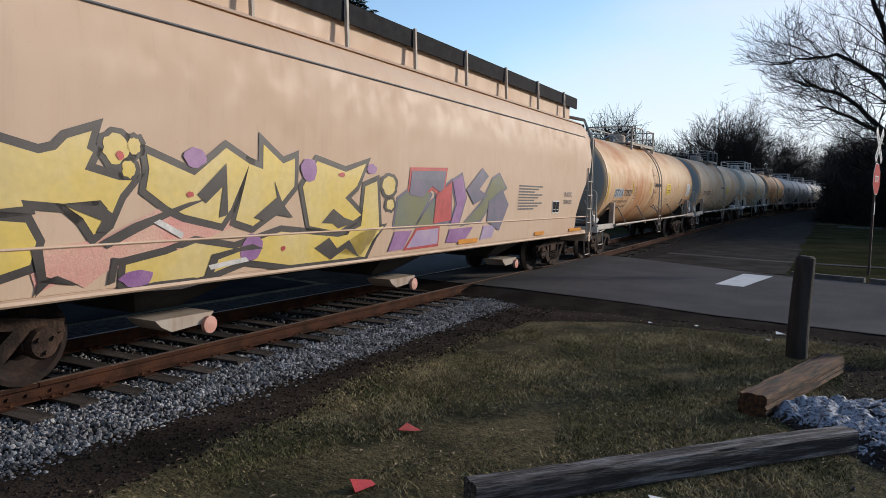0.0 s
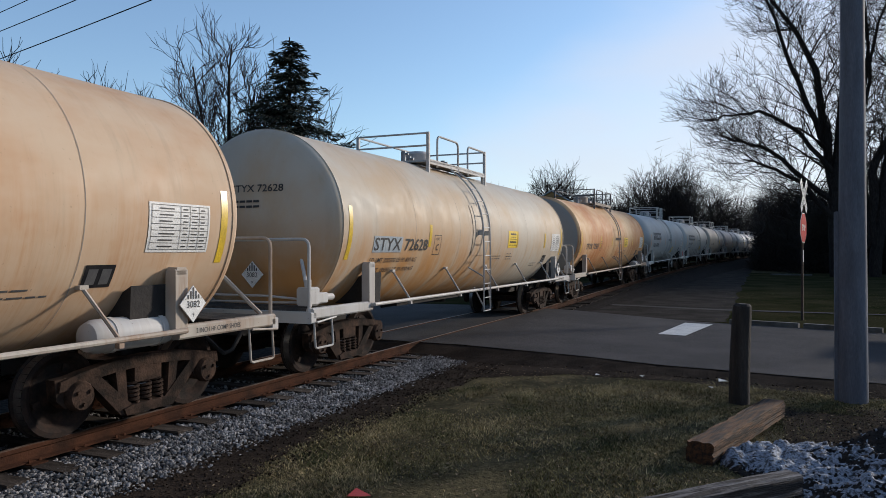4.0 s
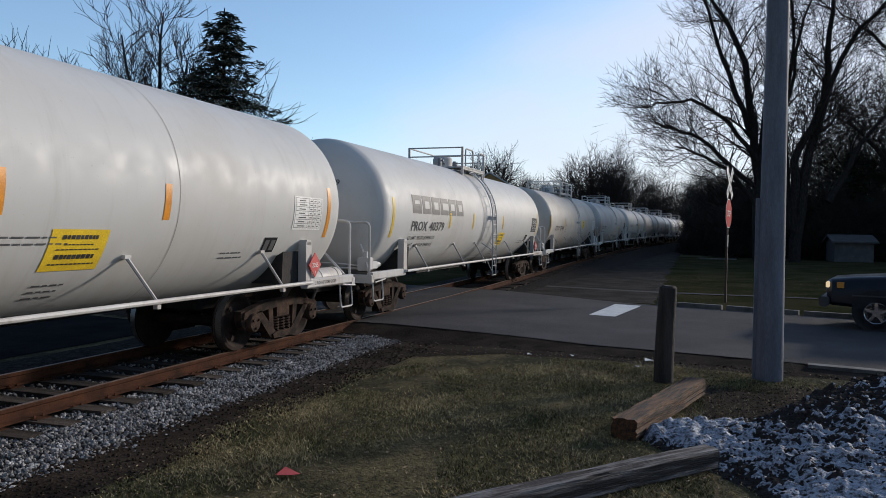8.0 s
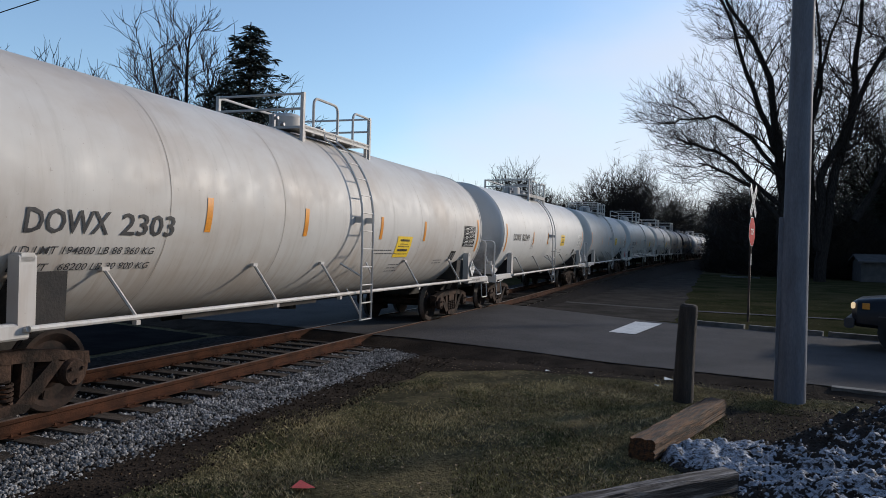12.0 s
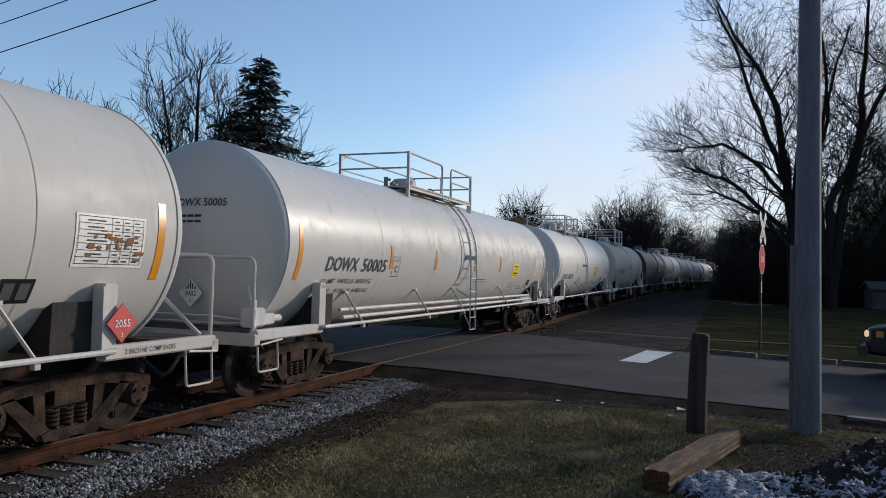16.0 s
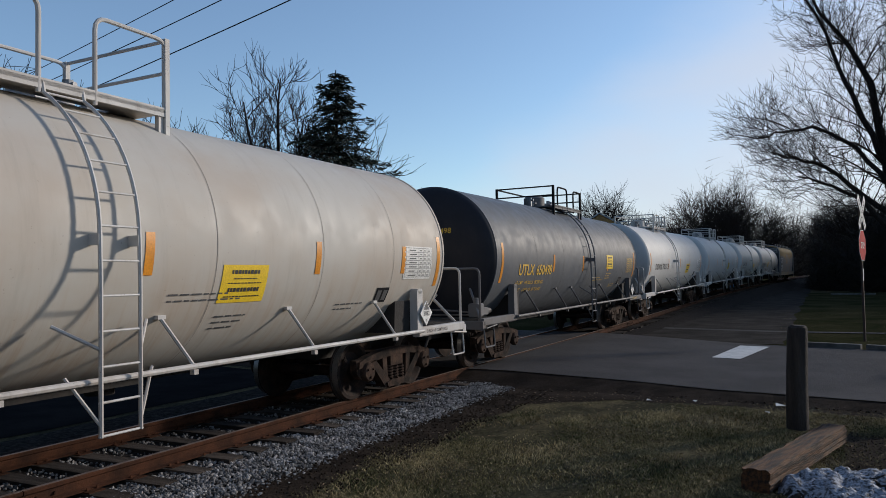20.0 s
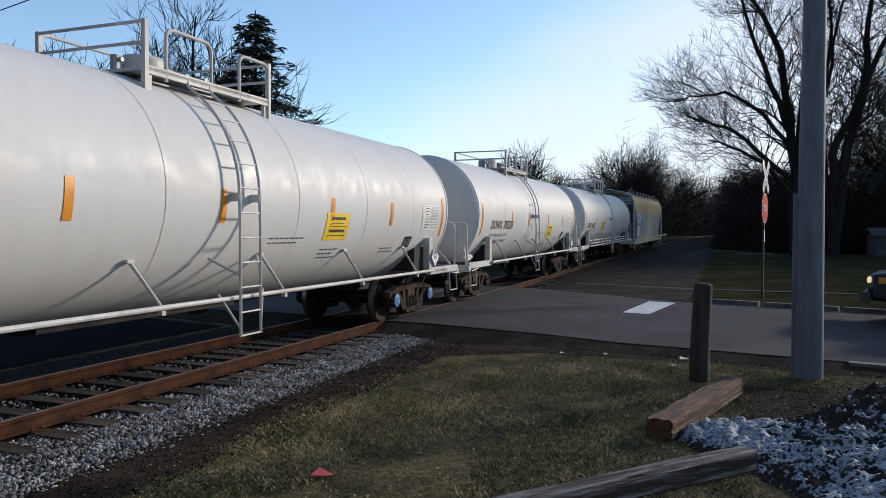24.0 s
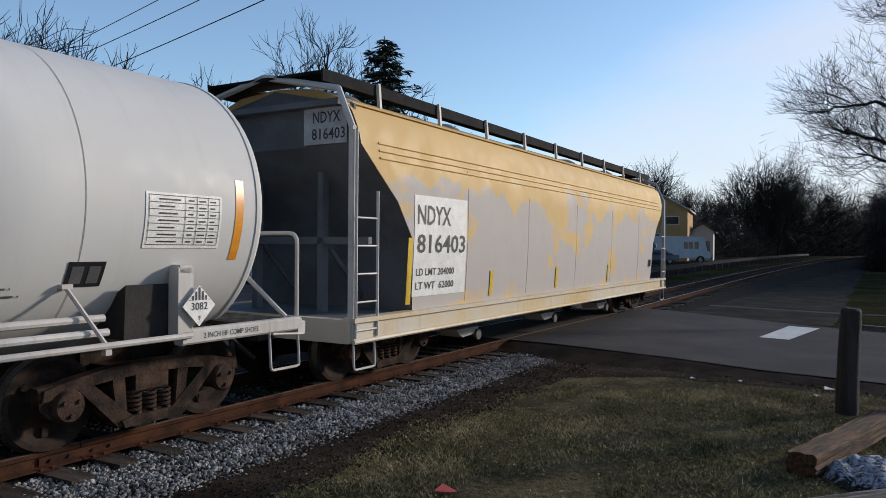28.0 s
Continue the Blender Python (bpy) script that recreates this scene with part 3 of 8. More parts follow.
track = holder("railway_track", "single railway track with rusty rails on wooden ties", "railway track", kind="structure")
rail_prof = [(-0.07, 0.0), (0.07, 0.0), (0.07, 0.012), (0.012, 0.03), (0.01, 0.105), (0.034, 0.118), (0.036, 0.148), (0.03, 0.156), (-0.03, 0.156), (-0.036, 0.148), (-0.034, 0.118), (-0.01, 0.105), (-0.012, 0.03), (-0.07, 0.012)]
head_prof = [(-0.026, 0.0), (0.026, 0.0), (0.022, 0.003), (-0.022, 0.003)]
for rx in (RAIL_NEAR, RAIL_FAR):
    for y0, y1 in ((-30, 4.2), (4.212, 16.1), (16.112, 20), (20, 24), (24, 28), (28.012, 32), (32, 36), (36, 40), (40, 60), (60, 90), (90, 330)):
        part("rail", swept(rail_prof, y0, y1), M_RAIL, track, "rusty brown steel rail", m=pose(rx, 0, RAIL_Z - 0.156))
        part("rail_head", swept(head_prof, y0, y1), M_RAILTOP, track, "worn running surface of the rail", m=pose(rx, 0, RAIL_Z))
    for yj in (4.206, 28.006):
        part("joint_bar", Shape().box(0.012, -0.4, 0.03, 0.034, 0.4, 0.105).box(-0.034, -0.4, 0.03, -0.012, 0.4, 0.105).tube([(0.03, -0.3, 0.066), (0.055, -0.3, 0.066)], 0.016, 6).tube([(0.03, -0.12, 0.066), (0.055, -0.12, 0.066)], 0.016, 6).tube([(0.03, 0.12, 0.066), (0.055, 0.12, 0.066)], 0.016, 6).tube([(0.03, 0.3, 0.066), (0.055, 0.3, 0.066)], 0.016, 6), M_RAIL, track, "bolted joint bar", m=pose(rx + bow(yj), yj, RAIL_Z - 0.156 + climb(yj)))
tie_mesh = Shape().box(-1.3, -0.11, -0.16, 1.3, 0.11, 0.0).mesh("tie", M_TIE, 0)
plate = Shape()
for rx in (RAIL_NEAR, RAIL_FAR):
    plate.box(rx - TRACK_X - 0.16, -0.09, 0.0, rx - TRACK_X + 0.16, 0.09, 0.014)
    for dx, dy in ((-0.1, -0.06), (0.1, 0.06), (-0.1, 0.05), (0.1, -0.05)):
        plate.box(rx - TRACK_X + dx - 0.012, dy - 0.012, 0.014, rx - TRACK_X + dx + 0.02 * (-1 if dx > 0 else 1), dy + 0.012, 0.045)
plate_mesh = plate.mesh("tie_plate", M_RAIL, 0)
for i, y in enumerate(np.arange(-14, 110, 0.51)):
    if 13.3 < y < 23.5:
        continue
    t = part("tie", tie_mesh, None, track, m=pose(TRACK_X + bow(y) + jitter(rng, 0.06), y + jitter(rng, 0.03), 0.07 + climb(y) + jitter(rng, 0.006), 0, jitter(rng, 0.4), jitter(rng, 1.2) - math.degrees(6.8e-4 * max(0.0, y - 2))))
    if y < 40:
        part("tie_plate", plate_mesh, None, track, m=pose(TRACK_X + bow(y), y, 0.062 + climb(y)))
far_ties = Shape()
for y in np.arange(110, 300, 0.6):
    far_ties.box(TRACK_X + bow(y) - 1.3, y, climb(y) - 0.1, TRACK_X + bow(y) + 1.3, y + 0.22, climb(y) + 0.07)
part("far_ties", far_ties, M_TIE, track, "row of far wooden ties", kind="stuff", smooth=0)


def island_vary(m, lo, hi):
    """Vary the value of a material from piece to piece of one mesh."""
    n, l = m.node_tree.nodes, m.node_tree.links
    b = n["Principled BSDF"]
    src = b.inputs["Base Color"].links[0].from_socket
    geo, r, h = n.new("ShaderNodeNewGeometry"), n.new("ShaderNodeMapRange"), n.new("ShaderNodeHueSaturation")
    r.inputs["To Min"].default_value, r.inputs["To Max"].default_value = lo, hi
    l.new(geo.outputs["Random Per Island"], r.inputs["Value"])
    l.new(r.outputs["Result"], h.inputs["Value"])
    l.new(src, h.inputs["Color"])
    l.new(h.outputs["Color"], b.inputs["Base Color"])


island_vary(M_BALLAST, 0.35, 1.7)
island_vary(M_GRASS, 0.35, 1.9)
island_vary(M_STRAW, 0.4, 1.7)
island_vary(M_TWIG, 0.7, 1.3)
island_vary(M_NEEDLE, 0.6, 1.5)
island_vary(M_BRUSH, 0.6, 1.4)

ICO_V = []
_p = (1 + 5 ** 0.5) / 2
for a, b in ((1, _p), (-1, _p), (1, -_p), (-1, -_p)):
    ICO_V += [(0, a, b), (a, b, 0), (b, 0, a)]
ICO_V = [Vector(v).normalized() for v in ICO_V]
ICO_F = []
for i in range(12):
    for j in range(i + 1, 12):
        for k in range(j + 1, 12):
            if all((ICO_V[a] - ICO_V[b]).length < 1.1 for a, b in ((i, j), (j, k), (i, k))):
                n_ = (ICO_V[j] - ICO_V[i]).cross(ICO_V[k] - ICO_V[i])
                ICO_F.append((i, j, k) if n_.dot(ICO_V[i]) > 0 else (i, k, j))


def bed_z(x):
    return float(np.interp(x, [p[0] for p in prof], [p[1] for p in prof]))


class Soup:
    """Many loose triangles in one mesh, from arrays."""

    def __init__(self, verts, faces):
        self.v, self.f = np.asarray(verts, float), np.asarray(faces, int)

    def mesh(self, name, mat, smooth=0):
        me = bpy.data.meshes.new(name)
        me.from_pydata(self.v.tolist(), [], self.f.tolist())
        me.materials.append(mat)
        return me


def stones(count, place, size, seed):
    r = np.random.RandomState(seed)
    base = np.array([tuple(v) for v in ICO_V])
    at = np.array([place(r) for i in range(count)])
    q = base[None] * (1 + r.uniform(-0.3, 0.25, (count, 12, 1))) * r.uniform(0.6, 1.25, (count, 1, 3)) * r.uniform(*size, (count, 1, 1))
    a = r.uniform(0, 6.28, (count, 1))
    c, s = np.cos(a), np.sin(a)
    v = np.stack([q[..., 0] * c - q[..., 1] * s, q[..., 0] * s + q[..., 1] * c, q[..., 2]], -1) + at[:, None]
    f = np.array(ICO_F)[None] + 12 * np.arange(count)[:, None, None]
    return Soup(v.reshape(-1, 3), f.reshape(-1, 3))


def ripple(x, y, seed):
    """Soft pseudo-random field in about -1..1, for arrays."""
    k = np.random.RandomState(seed)
    out = 0.0
    for i in range(9):
        a, w, p = k.uniform(0, 6.28), k.uniform(0.6, 2.2), k.uniform(0, 6.28)
        out = out + np.sin((x * math.cos(a) + y * math.sin(a)) * w + p) / (2 + w)
    return out * 0.8


def near_shoulder(r):
    x = r.uniform(-6.3, -4.98 + 0.09 * r.randn())
    return x, 13.2 - 13.6 * r.uniform(0, 1) ** 0.9, bed_z(x) + r.uniform(-0.012, 0.012) + (0.012 if x > -5.8 else 0.0)


def between(r):
    x = r.uniform(-7.85, -6.48)
    return x, r.uniform(0, 13.2), bed_z(x) - 0.005 + r.uniform(0, 0.025)


put("ballast_stones", stones(21000, near_shoulder, (0.011, 0.026), 1), M_BALLAST, "loose pale grey crushed ballast stones", "ballast", kind="stuff", smooth=0)
put("ballast_stones", stones(4600, between, (0.012, 0.026), 2), M_BALLAST, "dusty ballast stones between the ties", "ballast", kind="stuff", smooth=0)


# grass: short winter blades, thin where the ground is bare
def blades(count, seed, x0, x1, y0, y1, hmin, hmax, keep):
    r = np.random.RandomState(seed)
    x, y = r.uniform(x0, x1, count * 5), y0 + (y1 - y0) * r.uniform(0, 1, count * 5) ** 1.15
    ok = np.nonzero(keep(x, y, r))[0][:count]
    x, y, n = x[ok], y[ok], len(ok)
    tuft = 0.65 + 0.55 * ripple(x * 3.1, y * 3.1, seed + 40)
    h, a, lean, w = r.uniform(hmin, hmax, n) * np.clip(tuft, 0.35, 1.5), r.uniform(0, 6.28, n), r.uniform(0.3, 2.2, n), r.uniform(0.0025, 0.006, n)
    c, s, o = np.cos(a), np.sin(a), np.zeros(n)
    v = np.stack([np.stack([x - s * w, y + c * w, o], 1), np.stack([x + s * w, y - c * w, o], 1), np.stack([x + c * h * lean, y + s * h * lean, h], 1)], 1)
    return Soup(v.reshape(-1, 3), np.arange(3 * n).reshape(-1, 3))


def edge_at(x, far=False):
    return np.interp(x, [-70, -6.1, -0.8, 3.1, 70], [36.0, 23.2, 21.5, 20.2, 0.5]) if far else np.interp(x, [-70, -6.5, -3.0, 0.8, 70], [24.0, 13.6, 13.45, 12.8, -2.0])


def lawn(x, y, r):
    n = len(x)
    edge = np.interp(y, [3, 5.5, 9.6, 11, 12.8], [-4.0, -4.2, -4.4, -3.9, -2.7]) + 0.22 * ripple(y * 1.2, y * 0, 3) + 0.08 * ripple(y * 6, y * 0, 4) - 0.3 * r.rand(n) ** 3
    thick = 0.48 + 0.5 * ripple(x * 1.3, y * 1.3, 7) + 0.4 * ripple(x * 4.5, y * 4.5, 9)
    ok = (x > edge) & (r.rand(n) < thick)
    ok &= (y < edge_at(x) - 0.9 - 0.3 * ripple(x, y * 0, 5)) | (r.rand(n) < 0.15)
    return ok & ((x < 0.3) | (y > 10.4) | (r.rand(n) < 0.12))


def straw_patches(x, y, r):
    """Dead grass lies in pale drifts, thickest along the far side of the lawn."""
    drift = 0.5 + 0.55 * ripple(x * 1.7 + 3, y * 1.7, 17) + 0.35 * ripple(x * 5.2, y * 5.2, 19) + 0.3 * np.clip((y - 7.5) / 3.5, 0, 1)
    return lawn(x, y, r) & (r.rand(len(x)) < drift)


put("grass", blades(150000, 3, -4.8, 3.2, 1.6, 12.6, 0.012, 0.045, lawn), M_GRASS, "short thin green winter grass", "grass", kind="stuff", smooth=0)
put("grass", blades(130000, 13, -4.8, 3.2, 1.6, 12.9, 0.012, 0.05, straw_patches), M_STRAW, "straw-coloured dead grass lying in drifts", "grass", kind="stuff", smooth=0)
put("grass", blades(9000, 4, -1.2, 9, 22, 40, 0.03, 0.07, lambda x, y, r: y > edge_at(x, True) + 0.6), M_GRASS, "short green grass past the road", "grass", kind="stuff", smooth=0)


def verge_bits(r):
    x = r.uniform(-5.5, 3.0)
    return x, near_edge(x) - 0.1 - 0.55 * r.rand() ** 1.5, r.uniform(0.0, 0.02)


put("verge_clods", stones(1800, verge_bits, (0.006, 0.022), 31), M_DIRT, "clods of dark soil along the edge of the asphalt", "soil", kind="stuff", smooth=0)


def yard_bits(r):
    return -5.1 + 0.95 * r.rand(), 13.2 - 12 * r.rand(), 0.01


put("dirt_crumbs", stones(2600, yard_bits, (0.005, 0.018), 32), M_DIRT, "crumbs of soil and grit beside the ballast", "soil", kind="stuff", smooth=0)


# ---- the train ----
WHEEL_R = 0.435
TANK_R, TANK_Z = 1.5, 2.27
GAPS = [19.97, 36.72, 54.24, 69.97, 86.44, 103.72, 121.45, 138.27, 155.3, 171.12, 186.74, 205.16, 219.58, 234.0, 248.71, 263.76, 279.64, 294.24, 310.98]
TRAIN, WHEELSETS = [], []
MESHES = {}


def travel(t):
    return -11.614 * t + 0.02697 * t * t


def pass_time(start, y):
    """When what stood at start comes by y."""
    ts = np.arange(-3, 40, 0.02)
    return float(ts[int(np.argmin(np.abs(start + np.array([travel(t) for t in ts]) - y)))])


def shared(key, build):
    if key not in MESHES:
        MESHES[key] = build()
    return MESHES[key]


def on_tank(u, v, r=TANK_R, side=1):
    """A point on the shell: u along the car, v the height of the arc from the tank's middle."""
    a = v / r
    return (side * r * math.cos(a), u, TANK_Z + r * math.sin(a))


def arc_at(z):
    return TANK_R * math.asin(max(-1, min(1, (z - TANK_Z) / TANK_R)))


def patch(y0, y1, z0, z1, lift=0.005, slant=0.0, n=6):
    """A thin curved plate on the shell between two heights."""
    s, a, b = Shape(), arc_at(z0), arc_at(z1)
    rows = []
    for k in range(n + 1):
        v = a + (b - a) * k / n
        for y in (y0, y1):
            rows.append(on_tank(y + slant * (v - a), v, TANK_R + lift))
    return s.add(rows, [(2 * k, 2 * k + 1, 2 * k + 3, 2 * k + 2) for k in range(n)])


def letters(text, height, width=None, shear=0.0):
    """Flat text as points and faces, its height and width in metres, from the built-in font."""
    cu = bpy.data.curves.new("writing", "FONT")
    cu.body, cu.size, cu.resolution_u, cu.offset = text, 1.0, 2, 0.012 if height > 0.1 else 0.004
    ob = bpy.data.objects.new("writing", cu)
    scene.collection.objects.link(ob)
    me = bpy.data.meshes.new_from_object(ob)
    bm = bmesh.new()
    bm.from_mesh(me)
    bpy.data.objects.remove(ob)
    bpy.data.curves.remove(cu)
    bpy.data.meshes.remove(me)
    x0, x1 = min(v.co.x for v in bm.verts), max(v.co.x for v in bm.verts)
    y0, y1 = min(v.co.y for v in bm.verts), max(v.co.y for v in bm.verts)
    ky = height / (y1 - y0)
    kx = width / (x1 - x0) if width else ky
    for v in bm.verts:
        v.co = Vector(((v.co.x - x0) * kx + shear * (v.co.y - y0) * ky, (v.co.y - y0) * ky, 0))
    step = 0.06
    for k in range(1, int(height / step) + 1):
        bmesh.ops.bisect_plane(bm, geom=bm.verts[:] + bm.edges[:] + bm.faces[:], plane_co=(0, k * step, 0), plane_no=(0, 1, 0))
    bm.verts.ensure_lookup_table()
    bm.verts.index_update()
    out = [tuple(v.co) for v in bm.verts], [tuple(v.index for v in f.verts) for f in bm.faces]
    bm.free()
    return out


def tank_text(text, height, y, z, mat, parent, width=None, shear=0.0, name="reporting_mark"):
    pts, faces = letters(text, height, width, shear)
    v0 = arc_at(z)
    s = Shape().add([on_tank(y + u, v0 + v, TANK_R + 0.009) for u, v, _ in pts], faces)
    return part(name, s, mat, parent, smooth=0)


def head_y(r, depth, knuckle=0.1):
    return depth * math.sqrt(max(0.0, 1 - (r / TANK_R) ** 2)) ** knuckle if r < TANK_R else 0.0


def text_bars(rows, y, z, width, parent, mat, step=0.065, thick=0.017, seed=1, name="stencil_print"):
    """Writing too small to read: broken bars."""
    r, s = random.Random(seed), Shape()
    for k in range(rows):
        u = 0.0
        end = width * r.uniform(0.6, 1.0)
        while u < end:
            w = r.uniform(0.05, 0.16)
            p = patch(y + u, y + min(u + w, end), z - k * step, z - k * step + thick, 0.006, n=1)
            s.add(p.v, p.f)
            u += w + 0.03
    return part(name, s, mat, parent, kind="stuff", smooth=0)


def diamond(un, fill=None):
    """A hazard placard on its holder, in the plane x = 0."""
    a = 0.2
    board = Shape().add([(0, 0, -a), (0, a, 0), (0, 0, a), (0, -a, 0), (-0.012, 0, -a), (-0.012, a, 0), (-0.012, 0, a), (-0.012, -a, 0)],
                        [(0, 1, 2, 3), (7, 6, 5, 4), (0, 4, 5, 1), (1, 5, 6, 2), (2, 6, 7, 3), (3, 7, 4, 0)])
    ink = Shape()
    if not fill:
        for k in range(-3, 4):
            top = a * 0.9 - abs(k) * 0.04
            ink.add([(0.004, k * 0.04 - 0.011, 0.055), (0.004, k * 0.04 + 0.011, 0.055), (0.004, k * 0.04 + 0.011, top), (0.004, k * 0.04 - 0.011, top)], [(0, 1, 2, 3)])
    pts, faces = letters(un, 0.075, 0.2)
    ink.add([(0.004, u - 0.1, v - 0.04) for u, v, _ in pts], faces)
    pts, faces = letters("9" if not fill else "3", 0.045)
    ink.add([(0.004, u - 0.015, v - 0.14) for u, v, _ in pts], faces)
    return board, ink


def wheelset_mesh():
    s = Shape()
    s.tube([(-0.72, 0, 0), (0.72, 0, 0)], 0.085, 12)
    turn = pose(0, 0, 0, 0, 0, -90)
    for sx in (1, -1):
        prof_w = [(0.68, 0.1), (0.685, 0.22), (0.665, 0.3), (0.66, 0.36), (0.675, 0.405), (0.675, 0.46), (0.695, 0.462), (0.71, 0.437), (0.81, 0.43), (0.812, 0.38), (0.79, 0.35), (0.745, 0.3), (0.74, 0.2), (0.79, 0.14), (0.79, 0.1)]
        pts = [(sx * a, r) for a, r in prof_w]
        s.lathe(pts if sx > 0 else pts[::-1], 36, turn)
        # plate marks that show the roll
        for k in range(3):
            a = 2.1 * k
            s.box(sx * 0.775, -0.03, 0.22, sx * 0.79, 0.03, 0.3, pose(0, 0, 0, math.degrees(a)))
    return s.mesh("wheelset", M_WHEEL)


def tread_mesh():
    return Shape().lathe([(0.712, 0.4385), (0.808, 0.4315)], 36, pose(0, 0, 0, 0, 0, -90), close=False).mesh("wheel_tread", M_TREAD)


def sideframe_mesh():
    """Cast side frame: an arched top member, a dropped spring seat between two windows, pedestals at both ends."""
    s = Shape()
    x0, x1 = 0.93, 1.07
    top = [(-1.12, 0.5), (-1.1, 0.6), (-0.86, 0.66), (-0.45, 0.72), (0, 0.74), (0.45, 0.72), (0.86, 0.66), (1.1, 0.6), (1.12, 0.5), (0.95, 0.52), (0.8, 0.56), (0.44, 0.6), (0, 0.62), (-0.44, 0.6), (-0.8, 0.56), (-0.95, 0.52)]
    s.prism(top, x0, x1, axis="x")
    for k in (-1, 1):
        s.prism([(k * 0.8, 0.57), (k * 0.66, 0.6), (k * 0.2, 0.2), (k * 0.3, 0.13), (k * 0.38, 0.14)], x0, x1, axis="x")
        s.prism([(k * 0.44, 0.6), (k * 0.31, 0.61), (k * 0.28, 0.24), (k * 0.4, 0.3)], x0 + 0.01, x1 - 0.01, axis="x")
        s.prism([(k * 1.14, 0.62), (k * 0.76, 0.64), (k * 0.72, 0.42), (k * 0.78, 0.33), (k * 1.02, 0.33), (k * 1.12, 0.42)], x0 - 0.02, x1 - 0.04, axis="x")
        s.lathe([(0.0, 0.15), (0.06, 0.15), (0.09, 0.13), (0.1, 0.0)], 16, pose(x1 - 0.04, k * 0.89, 0.435, 0, 0, -90))
        for a in range(3):
            s.tube([(x1 + 0.04, k * 0.89 + 0.08 * math.cos(a * 2.1 + 0.5), 0.435 + 0.08 * math.sin(a * 2.1 + 0.5)), (x1 + 0.08, k * 0.89 + 0.08 * math.cos(a * 2.1 + 0.5), 0.435 + 0.08 * math.sin(a * 2.1 + 0.5))], 0.02, 6)
    s.prism([(-0.33, 0.13), (0.33, 0.13), (0.36, 0.2), (0.24, 0.23), (-0.24, 0.23), (-0.36, 0.2)], x0 - 0.06, x1 + 0.03, axis="x")
    return s.mesh("side_frame", M_CASTING)


def spring_mesh():
    s = Shape()
    s.tube([(1.0 + 0.065 * math.cos(a), 0.065 * math.sin(a), 0.23 + 0.22 * a / 31.4) for a in np.linspace(0, 31.4, 61)], 0.017, 5)
    return s.mesh("spring", M_CASTING)


def bolster_mesh():
    s = Shape().box(-1.06, -0.19, 0.45, 1.06, 0.19, 0.66).box(-0.35, -0.3, 0.62, 0.35, 0.3, 0.78)
    s.box(-0.9, -0.62, 0.36, 0.9, -0.55, 0.44).box(-0.9, 0.55, 0.36, 0.9, 0.62, 0.44)
    return s.mesh("bolster", M_CASTING)


def add_truck(car, y, cap=None, start=0.0):
    truck = part("truck", shared("bolster", bolster_mesh), None, car, "four-wheel railway truck with cast side frames", m=pose(0, y, 0))
    for sx in (0, 180):
        part("side_frame", shared("side_frame", sideframe_mesh), None, truck, m=pose(0, 0, 0, 0, 0, sx))
        for q in (-0.17, 0.0, 0.17):
            part("spring", shared("spring", spring_mesh), None, truck, "coil spring", m=pose(0, q, 0, 0, 0, sx))
        if cap:
            for k in (-1, 1):
                part("bearing_cap", shared("cap" + cap.name, lambda: Shape().lathe([(0.0, 0.13), (0.012, 0.13), (0.02, 0.07), (0.03, 0.06), (0.03, 0.0)], 16, pose(0, 0, 0, 0, 0, -90)).mesh("bearing_cap", cap)), None, truck, m=pose(1.131, k * 0.89, 0.435) if not sx else pose(-1.131, k * 0.89, 0.435, 0, 0, 180))
    for k in (-0.89, 0.89):
        w = part("wheelset", shared("wheelset", wheelset_mesh), None, truck, "axle with two flanged steel wheels", m=pose(0, k, WHEEL_R))
        for rz in (0, 180):
            part("wheel_tread", shared("tread", tread_mesh), None, truck, "bright worn wheel tread", m=pose(0, k, WHEEL_R, 0, 0, rz))
        WHEELSETS.append((w, pose(0, k, WHEEL_R), start + y + k))
    return truck


